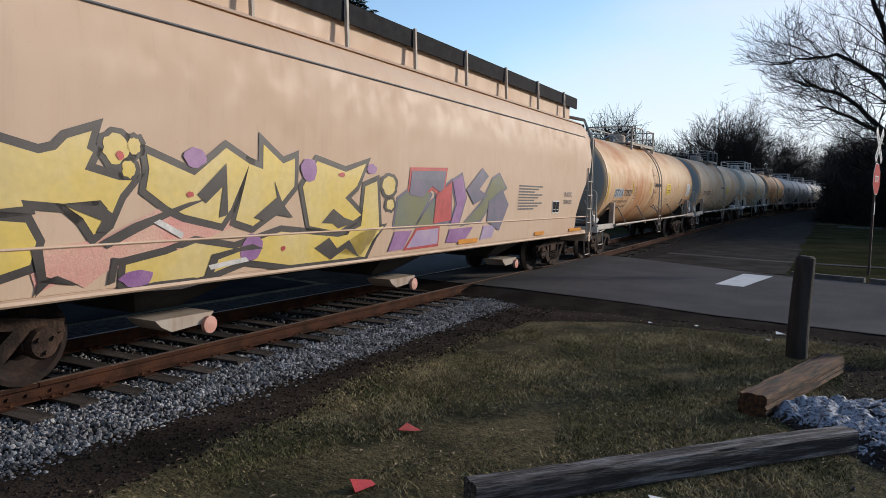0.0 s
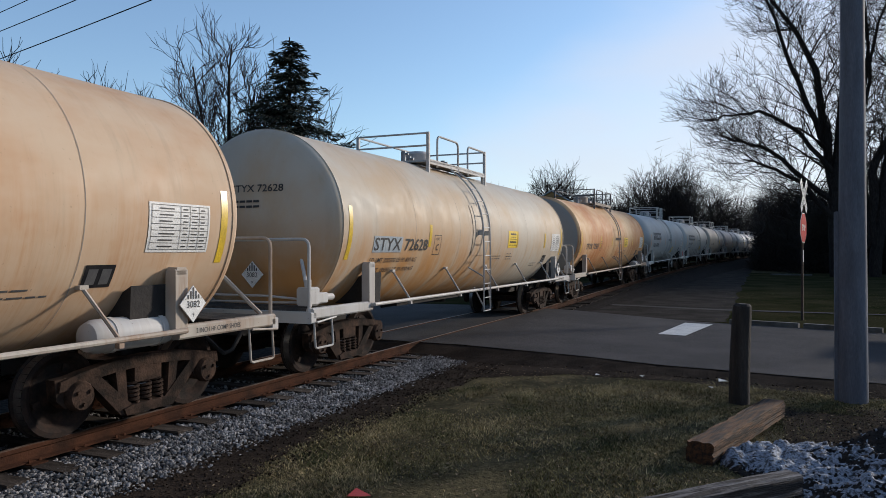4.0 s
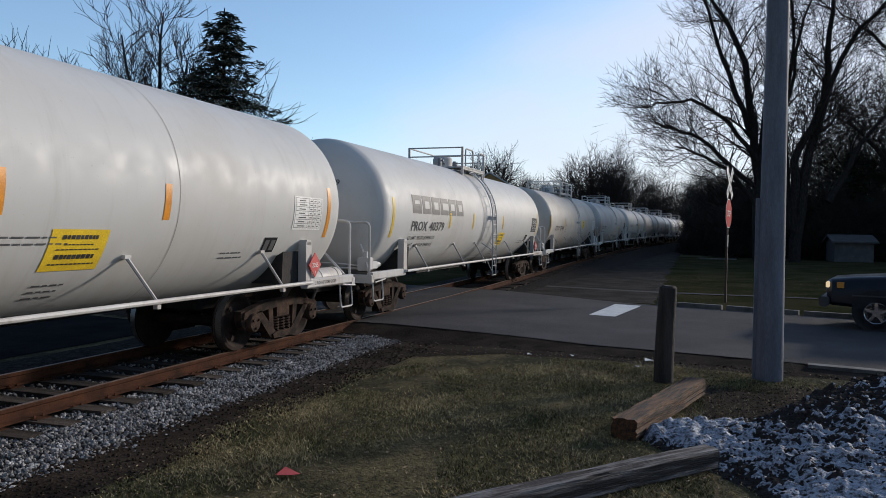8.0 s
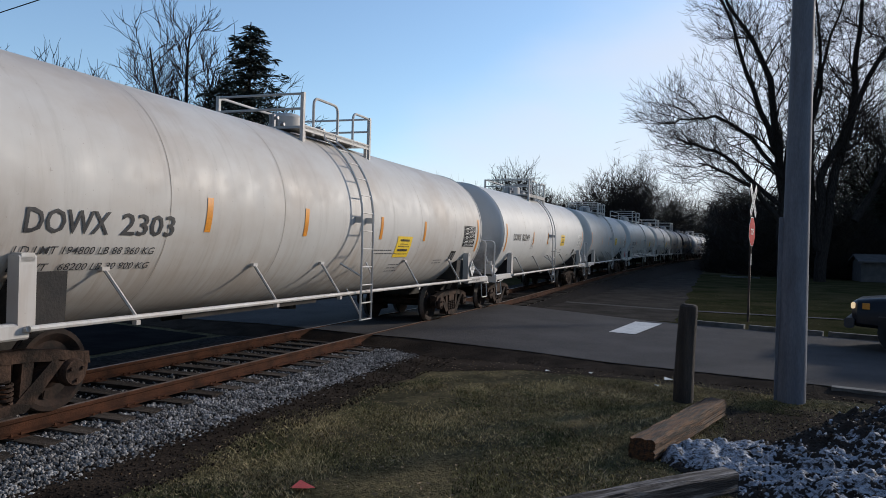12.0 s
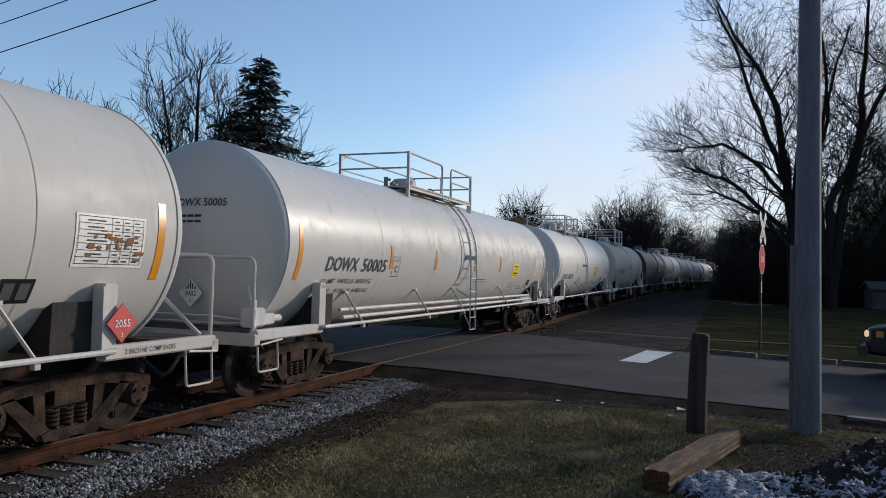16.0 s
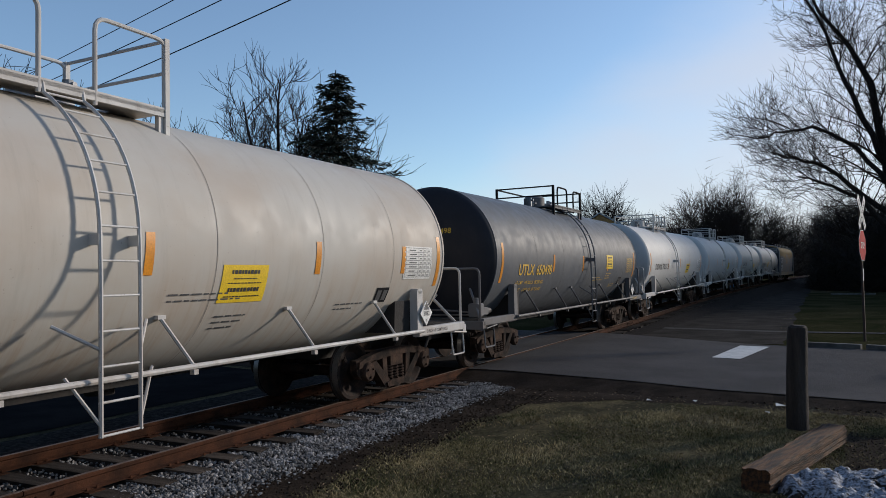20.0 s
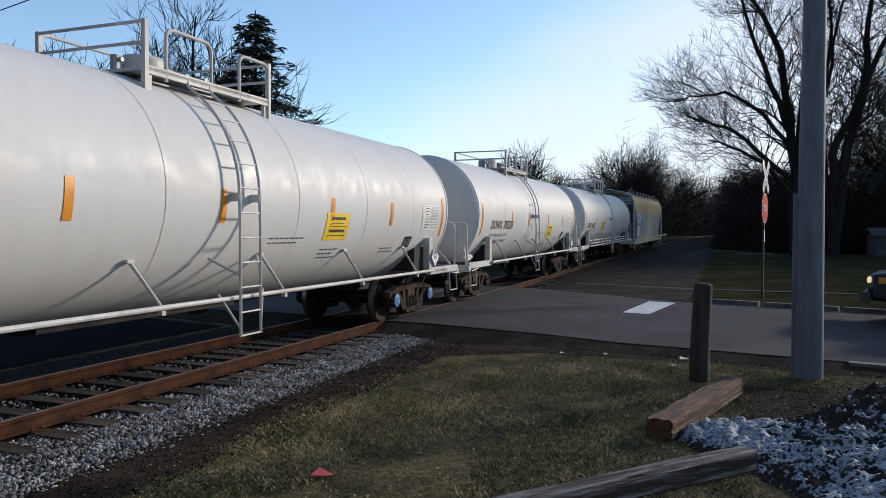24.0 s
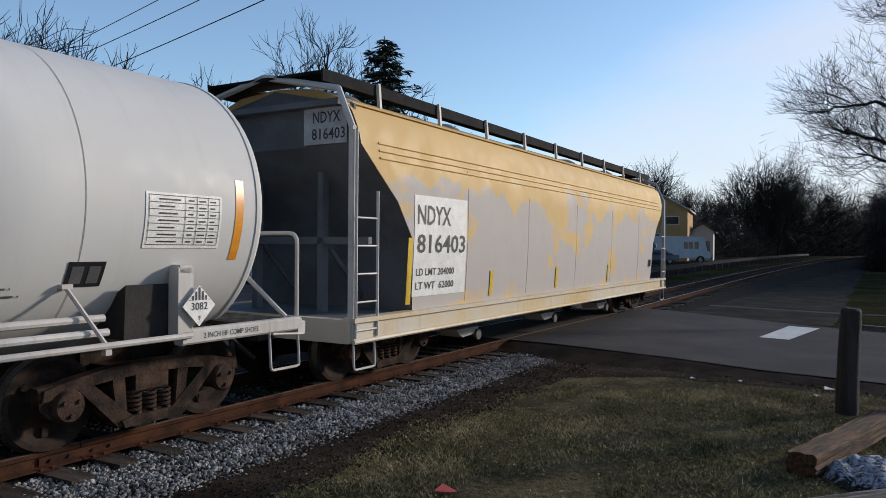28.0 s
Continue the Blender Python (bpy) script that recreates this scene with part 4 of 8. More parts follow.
def end_gear(car, half, sgn, mat, white, seed, brake):
    """Platform, sill, hoop, steps and draft gear of one end. sgn: -1 leading, 1 trailing."""
    e = sgn * (half - 0.45)
    inner = sgn * (half - 2.15)
    lo, hi = min(e, inner), max(e, inner)
    beam = Shape().box(1.37, lo, 0.9, 1.5, hi, 1.05, bevel=0.02).box(-1.5, lo, 0.9, -1.37, hi, 1.05, bevel=0.02)
    part_each("side_beam", beam, mat, car)
    part("end_beam", Shape().box(-1.5, e - 0.06, 0.84, 1.5, e + 0.06, 1.0, bevel=0.015), white, car)
    deck = Shape()
    for k in range(9):
        y = e - sgn * (0.09 + 0.085 * k)
        deck.box(-1.34, y - 0.03, 1.0, 1.34, y + 0.03, 1.04)
    part_each("end_deck", deck, M_DECK, car, "dark grated end platform")
    hoop = Shape().tube(bent([(1.42, e, 1.0), (1.42, e, 2.02), (-1.42, e, 2.02), (-1.42, e, 1.0)], 0.12), 0.024, 8)
    part("end_handrail", hoop, mat, car, "bent pipe end handrail")
    brace = Shape()
    for sx in (1, -1):
        brace.tube([(sx * 0.72, sgn * (half - 1.2), 2.0), (sx * 1.36, e - sgn * 0.12, 1.05)], 0.028, 6)
    part_each("end_brace", brace, mat, car)
    step = Shape()
    for sx in (1, -1):
        step.tube(bent([(sx * 1.47, e - sgn * 0.04, 0.9), (sx * 1.5, e - sgn * 0.04, 0.49), (sx * 1.5, e - sgn * 0.5, 0.49), (sx * 1.47, e - sgn * 0.5, 0.9)], 0.04, 2), 0.016, 6)
        step.tube([(sx * 1.54, e - sgn * 0.02, 0.86), (sx * 1.54, e - sgn * 0.52, 0.9)], 0.014, 6)
    part_each("sill_step", step, mat, car, "hanging pipe step")
    post = Shape().box(1.36, -0.09, 1.0, 1.5, 0.09, 1.66, bevel=0.015).box(1.28, -0.07, 1.6, 1.5, 0.07, 1.68)
    for rz in (0, 180):
        part("saddle_post", post, mat, car, m=pose(0, sgn * (half - 2.12), 0, 0, 0, rz))
    saddle = Shape().prism([(-1.34, 1.0), (1.34, 1.0), (1.36, 1.5), (1.1, 1.35), (0.6, 1.0), (-0.6, 1.0), (-1.1, 1.35), (-1.36, 1.5)], -0.28, 0.28)
    part("saddle", saddle, M_UNDER, car, m=pose(0, sgn * (half - 2.4), 0))
    draft = Shape().box(-0.3, min(sgn * (half - 0.42), sgn * (half - 3.3)), 0.62, 0.3, max(sgn * (half - 0.42), sgn * (half - 3.3)), 0.98)
    draft.box(-0.12, min(sgn * (half + 0.1), sgn * (half - 0.5)), 0.7, 0.12, max(sgn * (half + 0.1), sgn * (half - 0.5)), 0.92)
    draft.tube(bent([(0.3, sgn * (half - 0.45), 0.75), (0.36, sgn * (half - 0.1), 0.45), (0.3, sgn * half, 0.42)], 0.15), 0.03, 6)
    part("coupler", draft, M_UNDER, car, "knuckle coupler and draft sill")
    if brake:
        gear = Shape()
        y = e - sgn * 0.35
        gear.box(1.06, y - 0.13, 1.06, 1.3, y + 0.1, 1.33, bevel=0.03).box(1.1, y + 0.12, 1.08, 1.28, y + 0.36, 1.24, bevel=0.02)
        gear.tube([(1.18, y + 0.3, 1.16), (1.18, y + 0.62, 1.16)], 0.055, 10).tube([(1.2, y - 0.05, 1.3), (1.2, y - 0.05, 1.44)], 0.05, 10)
        gear.tube(bent([(1.0, y, 1.15), (0.6, y - 0.2, 1.2), (-0.8, y - 0.2, 1.2)], 0.1), 0.018, 6)
        gear.tube(bent([(1.0, y, 1.1), (0.6, y - 0.14, 1.1), (-0.8, y - 0.14, 1.1)], 0.1), 0.018, 6)
        part("brake_valve", gear, white, car, "brake valve and pipes")


def ladder(car, m, zdeck, mat):
    """Side ladder bent over the tank: two stiles, rungs, stays and feet."""
    arc, k = [], TANK_R + 0.13
    for a in np.linspace(58, 4, 12):
        arc.append((k * math.cos(radians(a)), TANK_Z + k * math.sin(radians(a))))
    line = [(0.84, zdeck)] + arc + [(1.64, 1.9), (1.64, 1.3), (1.64, 0.52)]
    stile = shared(("stile", mat.name), lambda: Shape().tube([(a, 0, b) for a, b in line], 0.02, 6).mesh("stile", mat))
    rung = shared(("rung", mat.name), lambda: Shape().tube([(0, -0.23, 0), (0, 0.23, 0)], 0.012, 6).mesh("rung", mat))
    body = part("ladder", stile, None, car, "side ladder bent over the tank", m @ pose(0, -0.21, 0))
    part("stile", stile, None, body, m=pose(0, 0.42, 0))
    d = [0.0]
    for p, q in zip(line, line[1:]):
        d.append(d[-1] + math.dist(p, q))
    for t in list(np.arange(0.12, d[-1] - 0.1, 0.31)) + [d[-1] - 0.01]:
        part("rung", rung, None, body, m=pose(float(np.interp(t, d, [p[0] for p in line])), 0.21, float(np.interp(t, d, [p[1] for p in line]))))
    for s in (-1, 1):
        y = 0.21 + 0.21 * s
        part("stay", shared(("stay", s, mat.name), lambda: Shape().tube([(1.64, 0, 1.28), (1.38, 0.29 * s, 1.5)], 0.018, 6).mesh("stay", mat)), None, body, m=pose(0, y, 0))
        part("stay", shared(("low stay", s, mat.name), lambda: Shape().tube([(1.64, 0, 0.62), (1.5, 0.25 * s, 1.06)], 0.016, 6).mesh("stay", mat)), None, body, m=pose(0, y, 0))
        part("bracket", shared(("bracket", mat.name), lambda: Shape().box(1.48, -0.02, 2.2, 1.64, 0.02, 2.3).mesh("bracket", mat)), None, body, m=pose(0, y, 0))


def platform(car, y, span, mat, style, deck_mat, high=0.62):
    """Top walkway with rails, manway and valves."""
    z = TANK_Z + TANK_R - 0.02
    a, b = y - span / 2, y + span / 2
    deck = Shape()
    for x0, x1 in ((0.42, 0.86), (-0.86, -0.42)):
        deck.box(x0, a, z - 0.02, x1, b, z + 0.02)
        deck.box(x1 - 0.03 if x0 > 0 else x0, a, z - 0.06, x1 if x0 > 0 else x0 + 0.03, b, z + 0.04)
    deck.box(-0.42, a, z - 0.02, 0.42, a + 0.4, z + 0.02).box(-0.42, b - 0.4, z - 0.02, 0.42, b, z + 0.02)
    for q in (a + 0.05, b - 0.1):
        deck.box(0.78, q, z - 0.42, 0.84, q + 0.06, z).box(-0.84, q, z - 0.42, -0.78, q + 0.06, z)
    part_each("walkway", deck, deck_mat, car, "steel walkway beside the manway")
    h = high
    for sx in (1, -1):
        x = sx * 0.84
        gap0, gap1 = (y - 0.05, y + 0.55) if sx > 0 else (y, y)
        if style == "long":
            runs = [(a, gap0), (gap1, b)] if sx > 0 else [(a, b)]
        else:
            runs = [(y - span * 0.36, gap0), (gap1, b)] if sx > 0 else [(a, b)]
        for r0, r1 in runs:
            rail = Shape().tube(bent([(x, r0, z - 0.1), (x, r0, z + h), (x, r1, z + h), (x, r1, z - 0.1)], 0.14), 0.024, 8)
            if style == "long":
                rail.tube(bent([(x, r0 + 0.06, z - 0.05), (x, r0 + 0.06, z + h * 0.55), (x, r1 - 0.06, z + h * 0.55), (x, r1 - 0.06, z - 0.05)], 0.1), 0.02, 8)
            part("guard_rail", rail, mat, car, "bent pipe guard rail")
    cross = Shape()
    for q in (a, b):
        for k in (h, h * 0.55):
            cross.tube([(-0.84, q, z + k), (0.84, q, z + k)], 0.02, 6)
        for x in (-0.84, 0.84):
            cross.box(x - 0.03, q - 0.03, z - 0.35, x + 0.03, q + 0.03, z + h + 0.02)
    part_each("guard_rail", cross, mat, car)
    man = Shape().lathe([(0, 0.34), (0.1, 0.34), (0.1, 0.38), (0.13, 0.38), (0.13, 0.3), (0.36, 0.3), (0.42, 0.24), (0.44, 0.0)], 24, pose(-0.05, y - 0.35, z - 0.04, 90))
    part("manway", man, deck_mat, car, "round manway dome")
    valves = Shape().box(-0.3, y + 0.35, z, 0.2, y + 0.8, z + 0.22, bevel=0.03)
    for q, hh in ((-1.1, 0.3), (-0.85, 0.22), (0.95, 0.34), (1.2, 0.2)):
        valves.tube([(0.0, y + q * span / 3.2, z - 0.05), (0.0, y + q * span / 3.2, z + hh)], 0.06, 10).tube([(0.0, y + q * span / 3.2, z + hh - 0.06), (0.12, y + q * span / 3.2, z + hh - 0.06)], 0.03, 8)
    part_each("valve", valves, M_GALV, car, "valves and vents on the tank top")


def tank_car(k, spec):
    start, stop_ = GAPS[k - 1], GAPS[k]
    half, mid = (stop_ - start) / 2, (start + stop_) / 2
    r = random.Random(100 + k)
    car = holder("tank_car", spec["label"], "railway tank car", "tank cars of the train")
    paint, trim, dark = spec["paint"], spec.get("trim", M_TRIM), spec.get("ink", M_LETTER)
    ls = half - spec.get("inset", 1.14) - spec.get("wide_gap", 0.0)
    depth, kn = (0.62, 1.0) if spec.get("round") else (0.34, 0.8)
    prof = []
    for t in np.linspace(0, 1, 11):
        rad = TANK_R * math.sin(t * math.pi / 2)
        prof.append((-ls - depth * math.cos(t * math.pi / 2), max(rad, 0.01)))
    if not spec.get("round"):
        prof += [(-ls + 0.001, TANK_R + 0.012), (-ls + 0.05, TANK_R + 0.012), (-ls + 0.052, TANK_R)]
    body = prof + [(y, TANK_R) for y in np.linspace(-ls + 0.4, ls - 0.4, 12)] + [(-y, q) for y, q in prof[::-1]]
    shell = Shape().lathe(body, 72, pose(0, 0, TANK_Z))
    part("tank", shell, paint, car, smooth=40)
    seams = Shape()
    for q in spec.get("seams", (-0.62, -0.3, 0.1, 0.42, 0.72)):
        y = q * ls
        n = 64
        ring = [(TANK_R + 0.004) * Vector((math.cos(2 * math.pi * i / n), 0, math.sin(2 * math.pi * i / n))) for i in range(n)]
        seams.add([(p.x, y + d, p.z + TANK_Z) for d in (-0.004, 0.004) for p in ring], [(i, i + n, (i + 1) % n + n, (i + 1) % n) for i in range(n)])
    part_each("jacket_seam", seams, spec.get("seam_mat", M_SEAM), car, smooth=0)
    yl = spec.get("ladder", -0.65)
    zdeck = TANK_Z + TANK_R
    for turn in (0, 180):
        ladder(car, pose(0, yl, 0, 0, 0, turn), zdeck, trim)
    platform(car, yl + spec.get("plat", 0.32), spec.get("span", 2.5), spec.get("rail_mat", trim), spec.get("rails", "short"), trim, spec.get("high", 0.55))
    if spec.get("band"):
        for q in (yl - 0.75, yl + 0.45):
            s = Shape().lathe([(q, TANK_R + 0.006), (q + 0.3, TANK_R + 0.006)], 64, pose(0, 0, TANK_Z), close=False)
            part("grey_band", s, spec["band"], car, smooth=0)
    if spec.get("pad"):
        part("wear_plate", patch(yl - 0.5, yl + 0.42, 1.75, 2.85, 0.012, n=12), paint, car)
        part("wear_shade", patch(yl + 0.42, yl + 0.52, 1.75, 2.9, 0.006, n=12), spec.get("seam_mat", M_SEAM), car)
    for sx in (1, -1):
        rail = Shape().tube([(sx * 1.55, -half + 2.1, 1.0), (sx * 1.55, half - 2.1, 1.0)], 0.03, 8)
        for q in (-half + 2.1, half - 2.1):
            rail.tube([(sx * 1.55, q, 1.0), (sx * 1.45, q, 0.98)], 0.03, 6)
        part("side_handrail", rail, trim, car, "long pipe handrail along the side")
        if spec.get("pipes"):
            p2 = Shape()
            for z, x in ((1.22, 1.36), (1.1, 1.42)):
                p2.tube([(sx * x, -half + 2.9, z), (sx * x, half - 2.9, z)], 0.035, 8)
            part_each("steam_pipe", p2, trim, car, "pipe along the lower side")
    n = spec.get("struts", 5)
    strut = Shape().tube([(1.32, -0.24, 1.52), (1.55, 0.0, 1.0)], 0.02, 6).box(1.27, -0.28, 1.49, 1.35, -0.18, 1.53).box(1.52, -0.03, 0.92, 1.58, 0.03, 0.97).mesh("strut", trim)
    for q in np.linspace(-half + 3.4, half - 3.0, n):
        if abs(q - yl) < 0.5:
            q -= 0.8
        part("strut", strut, None, car, m=pose(0, q, 0))
        part("strut", strut, None, car, m=pose(0, q, 0, 0, 0, 180))
    end_gear(car, half, -1, trim, spec.get("end_mat", M_TRIM), k, True)
    end_gear(car, half, 1, trim, spec.get("end_mat", M_TRIM), k, False)
    under = Shape().box(-0.35, -ls * 0.4, 0.72, 0.35, ls * 0.1, 0.86).tube([(0, -ls * 0.4, 0.7), (0, ls * 0.6, 0.75)], 0.03, 6)
    under.lathe([(0, 0.16), (0.25, 0.16), (0.3, 0.1), (0.42, 0.1)], 12, pose(0, 0.3, 0.62, 90))
    part("bottom_outlet", under, M_UNDER, car, "bottom outlet valve and brake rod")
    if spec.get("tank_air"):
        res = Shape().lathe([(-0.55, 0.05), (-0.52, 0.14), (-0.45, 0.17), (0.45, 0.17), (0.52, 0.14), (0.55, 0.05)], 20, pose(1.25, half - spec["tank_air"], 1.02))
        for q in (-0.3, 0.3):
            res.lathe([(q, 0.18), (q + 0.06, 0.18)], 20, pose(1.25, half - spec["tank_air"], 1.02))
        part("air_reservoir", res, M_TRIM, car, "white air reservoir cylinder")
    for y, s in ((-half + 2.15, -1), (half - 2.15, 1)):
        add_truck(car, y, spec.get("cap") if s == 1 else None, mid)
    # markings on the near side
    tape = spec.get("tape", M_TAPE)
    for y, z0, z1 in [(-half + 1.45, 1.72, 2.55), (half - 1.45, 1.72, 2.55)] + [(-half + q, 1.93, 2.35) for q in spec.get("tapes", (4.62, 6.9, 9.6, 11.8))]:
        if -half + 1 < y < half - 1:
            part("reflective_strip", patch(y - 0.055, y + 0.055, z0, z1, 0.006, 0.03), tape, car, "reflective tape strip")
    y = -half + spec.get("mark_y", 2.25)
    if spec.get("block"):
        part("mark_block", patch(y - 0.03, y + 1.0, 1.83, 2.1, 0.005), spec["block"], car, "pale blue-grey paint block")
    if spec.get("mark"):
        left, right = spec["mark"]
        h = spec.get("mark_h", 0.22)
        tank_text(left, h, y, spec.get("mark_z", 1.86), dark, car, spec.get("w1", 0.98), spec.get("shear", 0.0))
        tank_text(right, h, y + spec.get("w1", 0.98) + 0.16, spec.get("mark_z", 1.86), dark, car, spec.get("w2", 0.95), spec.get("shear", 0.0))
        for j, line in enumerate(spec.get("lines", ())):
            tank_text(line, 0.085, y - 0.05, 1.66 - 0.16 * j, dark, car, 1.75, 0.15, "load_limit")
        pz = 2.76
        pts, faces = letters(left + " " + right, 0.115, 0.95)
        dish = lambda u, v: -ls - depth * math.sqrt(max(0.0, 1 - (u * u + (v - TANK_Z) ** 2) / TANK_R ** 2)) - 0.012
        part("end_mark", Shape().add([(u - 0.32, dish(u - 0.32, v + pz), v + pz) for u, v, _ in pts], faces), dark, car, smooth=0)
        bars = Shape()
        for j in range(2):
            for q in range(4):
                u0 = -0.28 + q * 0.13
                c = [(u0, 2.6 - j * 0.08), (u0 + 0.11, 2.6 - j * 0.08), (u0 + 0.11, 2.635 - j * 0.08), (u0, 2.635 - j * 0.08)]
                bars.add([(u, dish(u, v), v) for u, v in c], [(0, 1, 2, 3)])
        if not spec.get("capacity"):
            part("end_stencil", bars, dark, car, kind="stuff", smooth=0)
    if spec.get("logo"):
        # the maker's block mark, as plain shapes
        s = Shape()
        for j in range(6):
            pitch = spec["logo"]
            u = y + j * pitch
            outer = patch(u, u + pitch - 0.07, 2.25, 2.66, 0.006, n=5)
            s.add(outer.v, outer.f)
        part_each("maker_mark", s, M_LETTER_GREY, car, "dark grey block", smooth=0)
        hole = Shape()
        for j in range(6):
            u = y + j * pitch
            a = patch(u + 0.13, u + pitch - 0.07 - (0.0 if j in (3,) else 0.13), 2.37 if j not in (0,) else 2.46, 2.54, 0.009, n=3)
            hole.add(a.v, a.f)
        part_each("maker_mark_gap", hole, paint, car, smooth=0)
    if spec.get("plate"):
        y2 = y + spec.get("plate_dy", 2.35)
        s = Shape()
        for a in ((y2, y2 + 0.32, 1.78, 1.79), (y2, y2 + 0.32, 2.15, 2.16), (y2, y2 + 0.012, 1.78, 2.16), (y2 + 0.308, y2 + 0.32, 1.78, 2.16)):
            q = patch(*a, 0.006, n=3)
            s.add(q.v, q.f)
        part("plate_box", s, dark, car, smooth=0)
        tank_text("PLATE", 0.05, y2 + 0.07, 2.06, dark, car, 0.18, name="plate_text")
        tank_text("C", 0.13, y2 + 0.11, 1.86, dark, car, name="plate_text")
    # emergency placard with bars for its numbers
    y3, zp = spec.get("placard", 1.5), spec.get("placard_z", 2.0) - 1.99
    part("placard", patch(y3, y3 + 0.74, 1.78 + zp, 2.2 + zp, 0.006), M_YELLOW, car, "yellow emergency contact placard")
    s = Shape()
    for z, h, m0, m1 in ((2.1, 0.042, 0.14, 0.6), (2.04, 0.012, 0.18, 0.56), (1.99, 0.012, 0.1, 0.66), (1.9, 0.045, 0.12, 0.62), (1.84, 0.014, 0.08, 0.66)):
        u = m0
        while u < m1:
            w = r.uniform(0.025, 0.05)
            q = patch(y3 + u, y3 + min(u + w, m1), z + zp, z + h + zp, 0.01, n=1)
            s.add(q.v, q.f)
            u += w + 0.014
    part("placard_print", s, M_LETTER, car, kind="stuff", smooth=0)
    # data table near the trailing end
    y4 = half - 2.5
    if spec.get("table", True):
        part("data_panel", patch(y4 - 0.08, y4 + 0.82, 1.84, 2.36, 0.006), M_BLACK if spec.get("black_table") else M_PLACARD if not spec.get("dark") else paint, car, "black data panel with a ruled table" if spec.get("black_table") else "white data panel with a ruled table")
        s = Shape()
        ink = M_PLACARD if spec.get("black_table") else dark
        for j in range(8):
            q = patch(y4 - 0.05, y4 + 0.79, 1.87 + j * 0.066, 1.8755 + j * 0.066, 0.01, n=1)
            s.add(q.v, q.f)
            for u, w in ((0.06, 0.25), (0.4, 0.08), (0.53, 0.09), (0.67, 0.08)):
                q = patch(y4 + u, y4 + u + w * r.uniform(0.7, 1), 1.895 + j * 0.066, 1.909 + j * 0.066, 0.01, n=1)
                if j < 7:
                    s.add(q.v, q.f)
        for u in (-0.05, 0.36, 0.5, 0.64, 0.784):
            q = patch(y4 + u, y4 + u + 0.006, 1.87, 2.34, 0.011, n=4)
            s.add(q.v, q.f)
        part("data_table", s, ink, car, kind="stuff", smooth=0)
        if spec.get("stained"):
            for q in range(26):
                u, z, w, t = r.gauss(0.4, 0.17), r.gauss(2.06, 0.08), r.uniform(0.02, 0.09), r.uniform(0.012, 0.05)
                part("rust_stain", patch(y4 + u, y4 + u + w, z, z + t, 0.013, r.uniform(-0.6, 0.6), n=2), M_STAIN, car, "brown rust stain on the panel", smooth=0)
        tag = patch(y4 - 0.75, y4 - 0.4, 1.5, 1.72, 0.006)
        part("ink_box", tag, M_BLACK, car, "small black consolidated stencil")
        q = patch(y4 - 0.71, y4 - 0.6, 1.53, 1.68, 0.01, n=2)
        s2 = Shape().add(q.v, q.f)
        q = patch(y4 - 0.55, y4 - 0.44, 1.53, 1.68, 0.01, n=2)
        s2.add(q.v, q.f)
        part("ink_box_print", s2, M_LETTER_GREY, car, smooth=0)
    text_bars(2, yl + 0.75, 1.72, 1.2, car, M_LETTER_GREY if not spec.get("dark") else dark, seed=k)
    text_bars(3, y3 + 0.05, 1.62 + zp, 0.6, car, M_LETTER_GREY if not spec.get("dark") else dark, seed=k + 40)
    text_bars(2, half - 4.2, 1.5, 0.7, car, M_LETTER_GREY if not spec.get("dark") else dark, seed=k + 80)
    for j, line in enumerate(spec.get("notes", ())):
        tank_text(line, 0.05, yl - 0.95 + 0.02 * j, 1.68 - 0.085 * j, dark, car, spec.get("notes_w", 0.75), 0.1, "stencil_note")
    for j, line in enumerate(spec.get("capacity", ())):
        pts, faces = letters(line, 0.065, 0.72)
        part("end_stencil", Shape().add([(u - 0.28, dish(u - 0.28, v + 2.44 - 0.1 * j), v + 2.44 - 0.1 * j) for u, v, _ in pts], faces), dark, car, smooth=0)
    un, red = spec.get("un", "3082"), spec.get("red_placard")
    board, ink = diamond(un, red)
    for y, rz, x in ((half - 2.0, 0, 1.55),):
        d = part("hazard_placard", board, M_HAZRED if red else M_PLACARD, car, "diamond hazard placard", m=pose(x, y, 1.28, 0, 0, rz))
        part("hazard_print", ink, M_LETTER if not red else M_PLACARD, d, smooth=0)
    fb, fi = diamond(un, red)
    d = part("hazard_placard", fb, M_HAZRED if red else M_PLACARD, car, "diamond hazard placard", m=pose(0.15, -ls - depth - 0.08, 1.5, 0, 0, -90))
    part("hazard_print", fi, M_LETTER if not red else M_PLACARD, d, smooth=0)
    if spec.get("shoes", True):
        pts, faces = letters("2 INCH HF COMP SHOES", 0.055, 0.75)
        part("sill_stencil", Shape().add([(1.504, half - 1.9 + u, v + 0.95) for u, v, _ in pts], faces), dark if not spec.get("dark") else M_LETTER_Y, car, smooth=0)
    TRAIN.append((car, mid))
    return car


M_TRIM = car_paint("white_trim_paint", (0.55, 0.54, 0.52), (0.3, 0.2, 0.13), 0.35, rough=0.5, grime=0.4)
M_TRIM_DIRTY = car_paint("rusty_trim_paint", (0.5, 0.46, 0.4), (0.28, 0.16, 0.09), 0.7, rough=0.6, grime=0.5)
M_TRIM_GREY = car_paint("grey_trim_paint", (0.16, 0.16, 0.165), (0.1, 0.07, 0.05), 0.5, rough=0.6, grime=0.4)
M_STAIN = material("rust_stain", (0.28, 0.12, 0.04), 0.8, color2=(0.14, 0.06, 0.025), scale=8)
M_SEAM = material("seam_grime", (0.25, 0.22, 0.19), 0.8, color2=(0.36, 0.33, 0.29), scale=3)
M_SEAM_DARK = material("dark_seam", (0.03, 0.03, 0.03), 0.8)
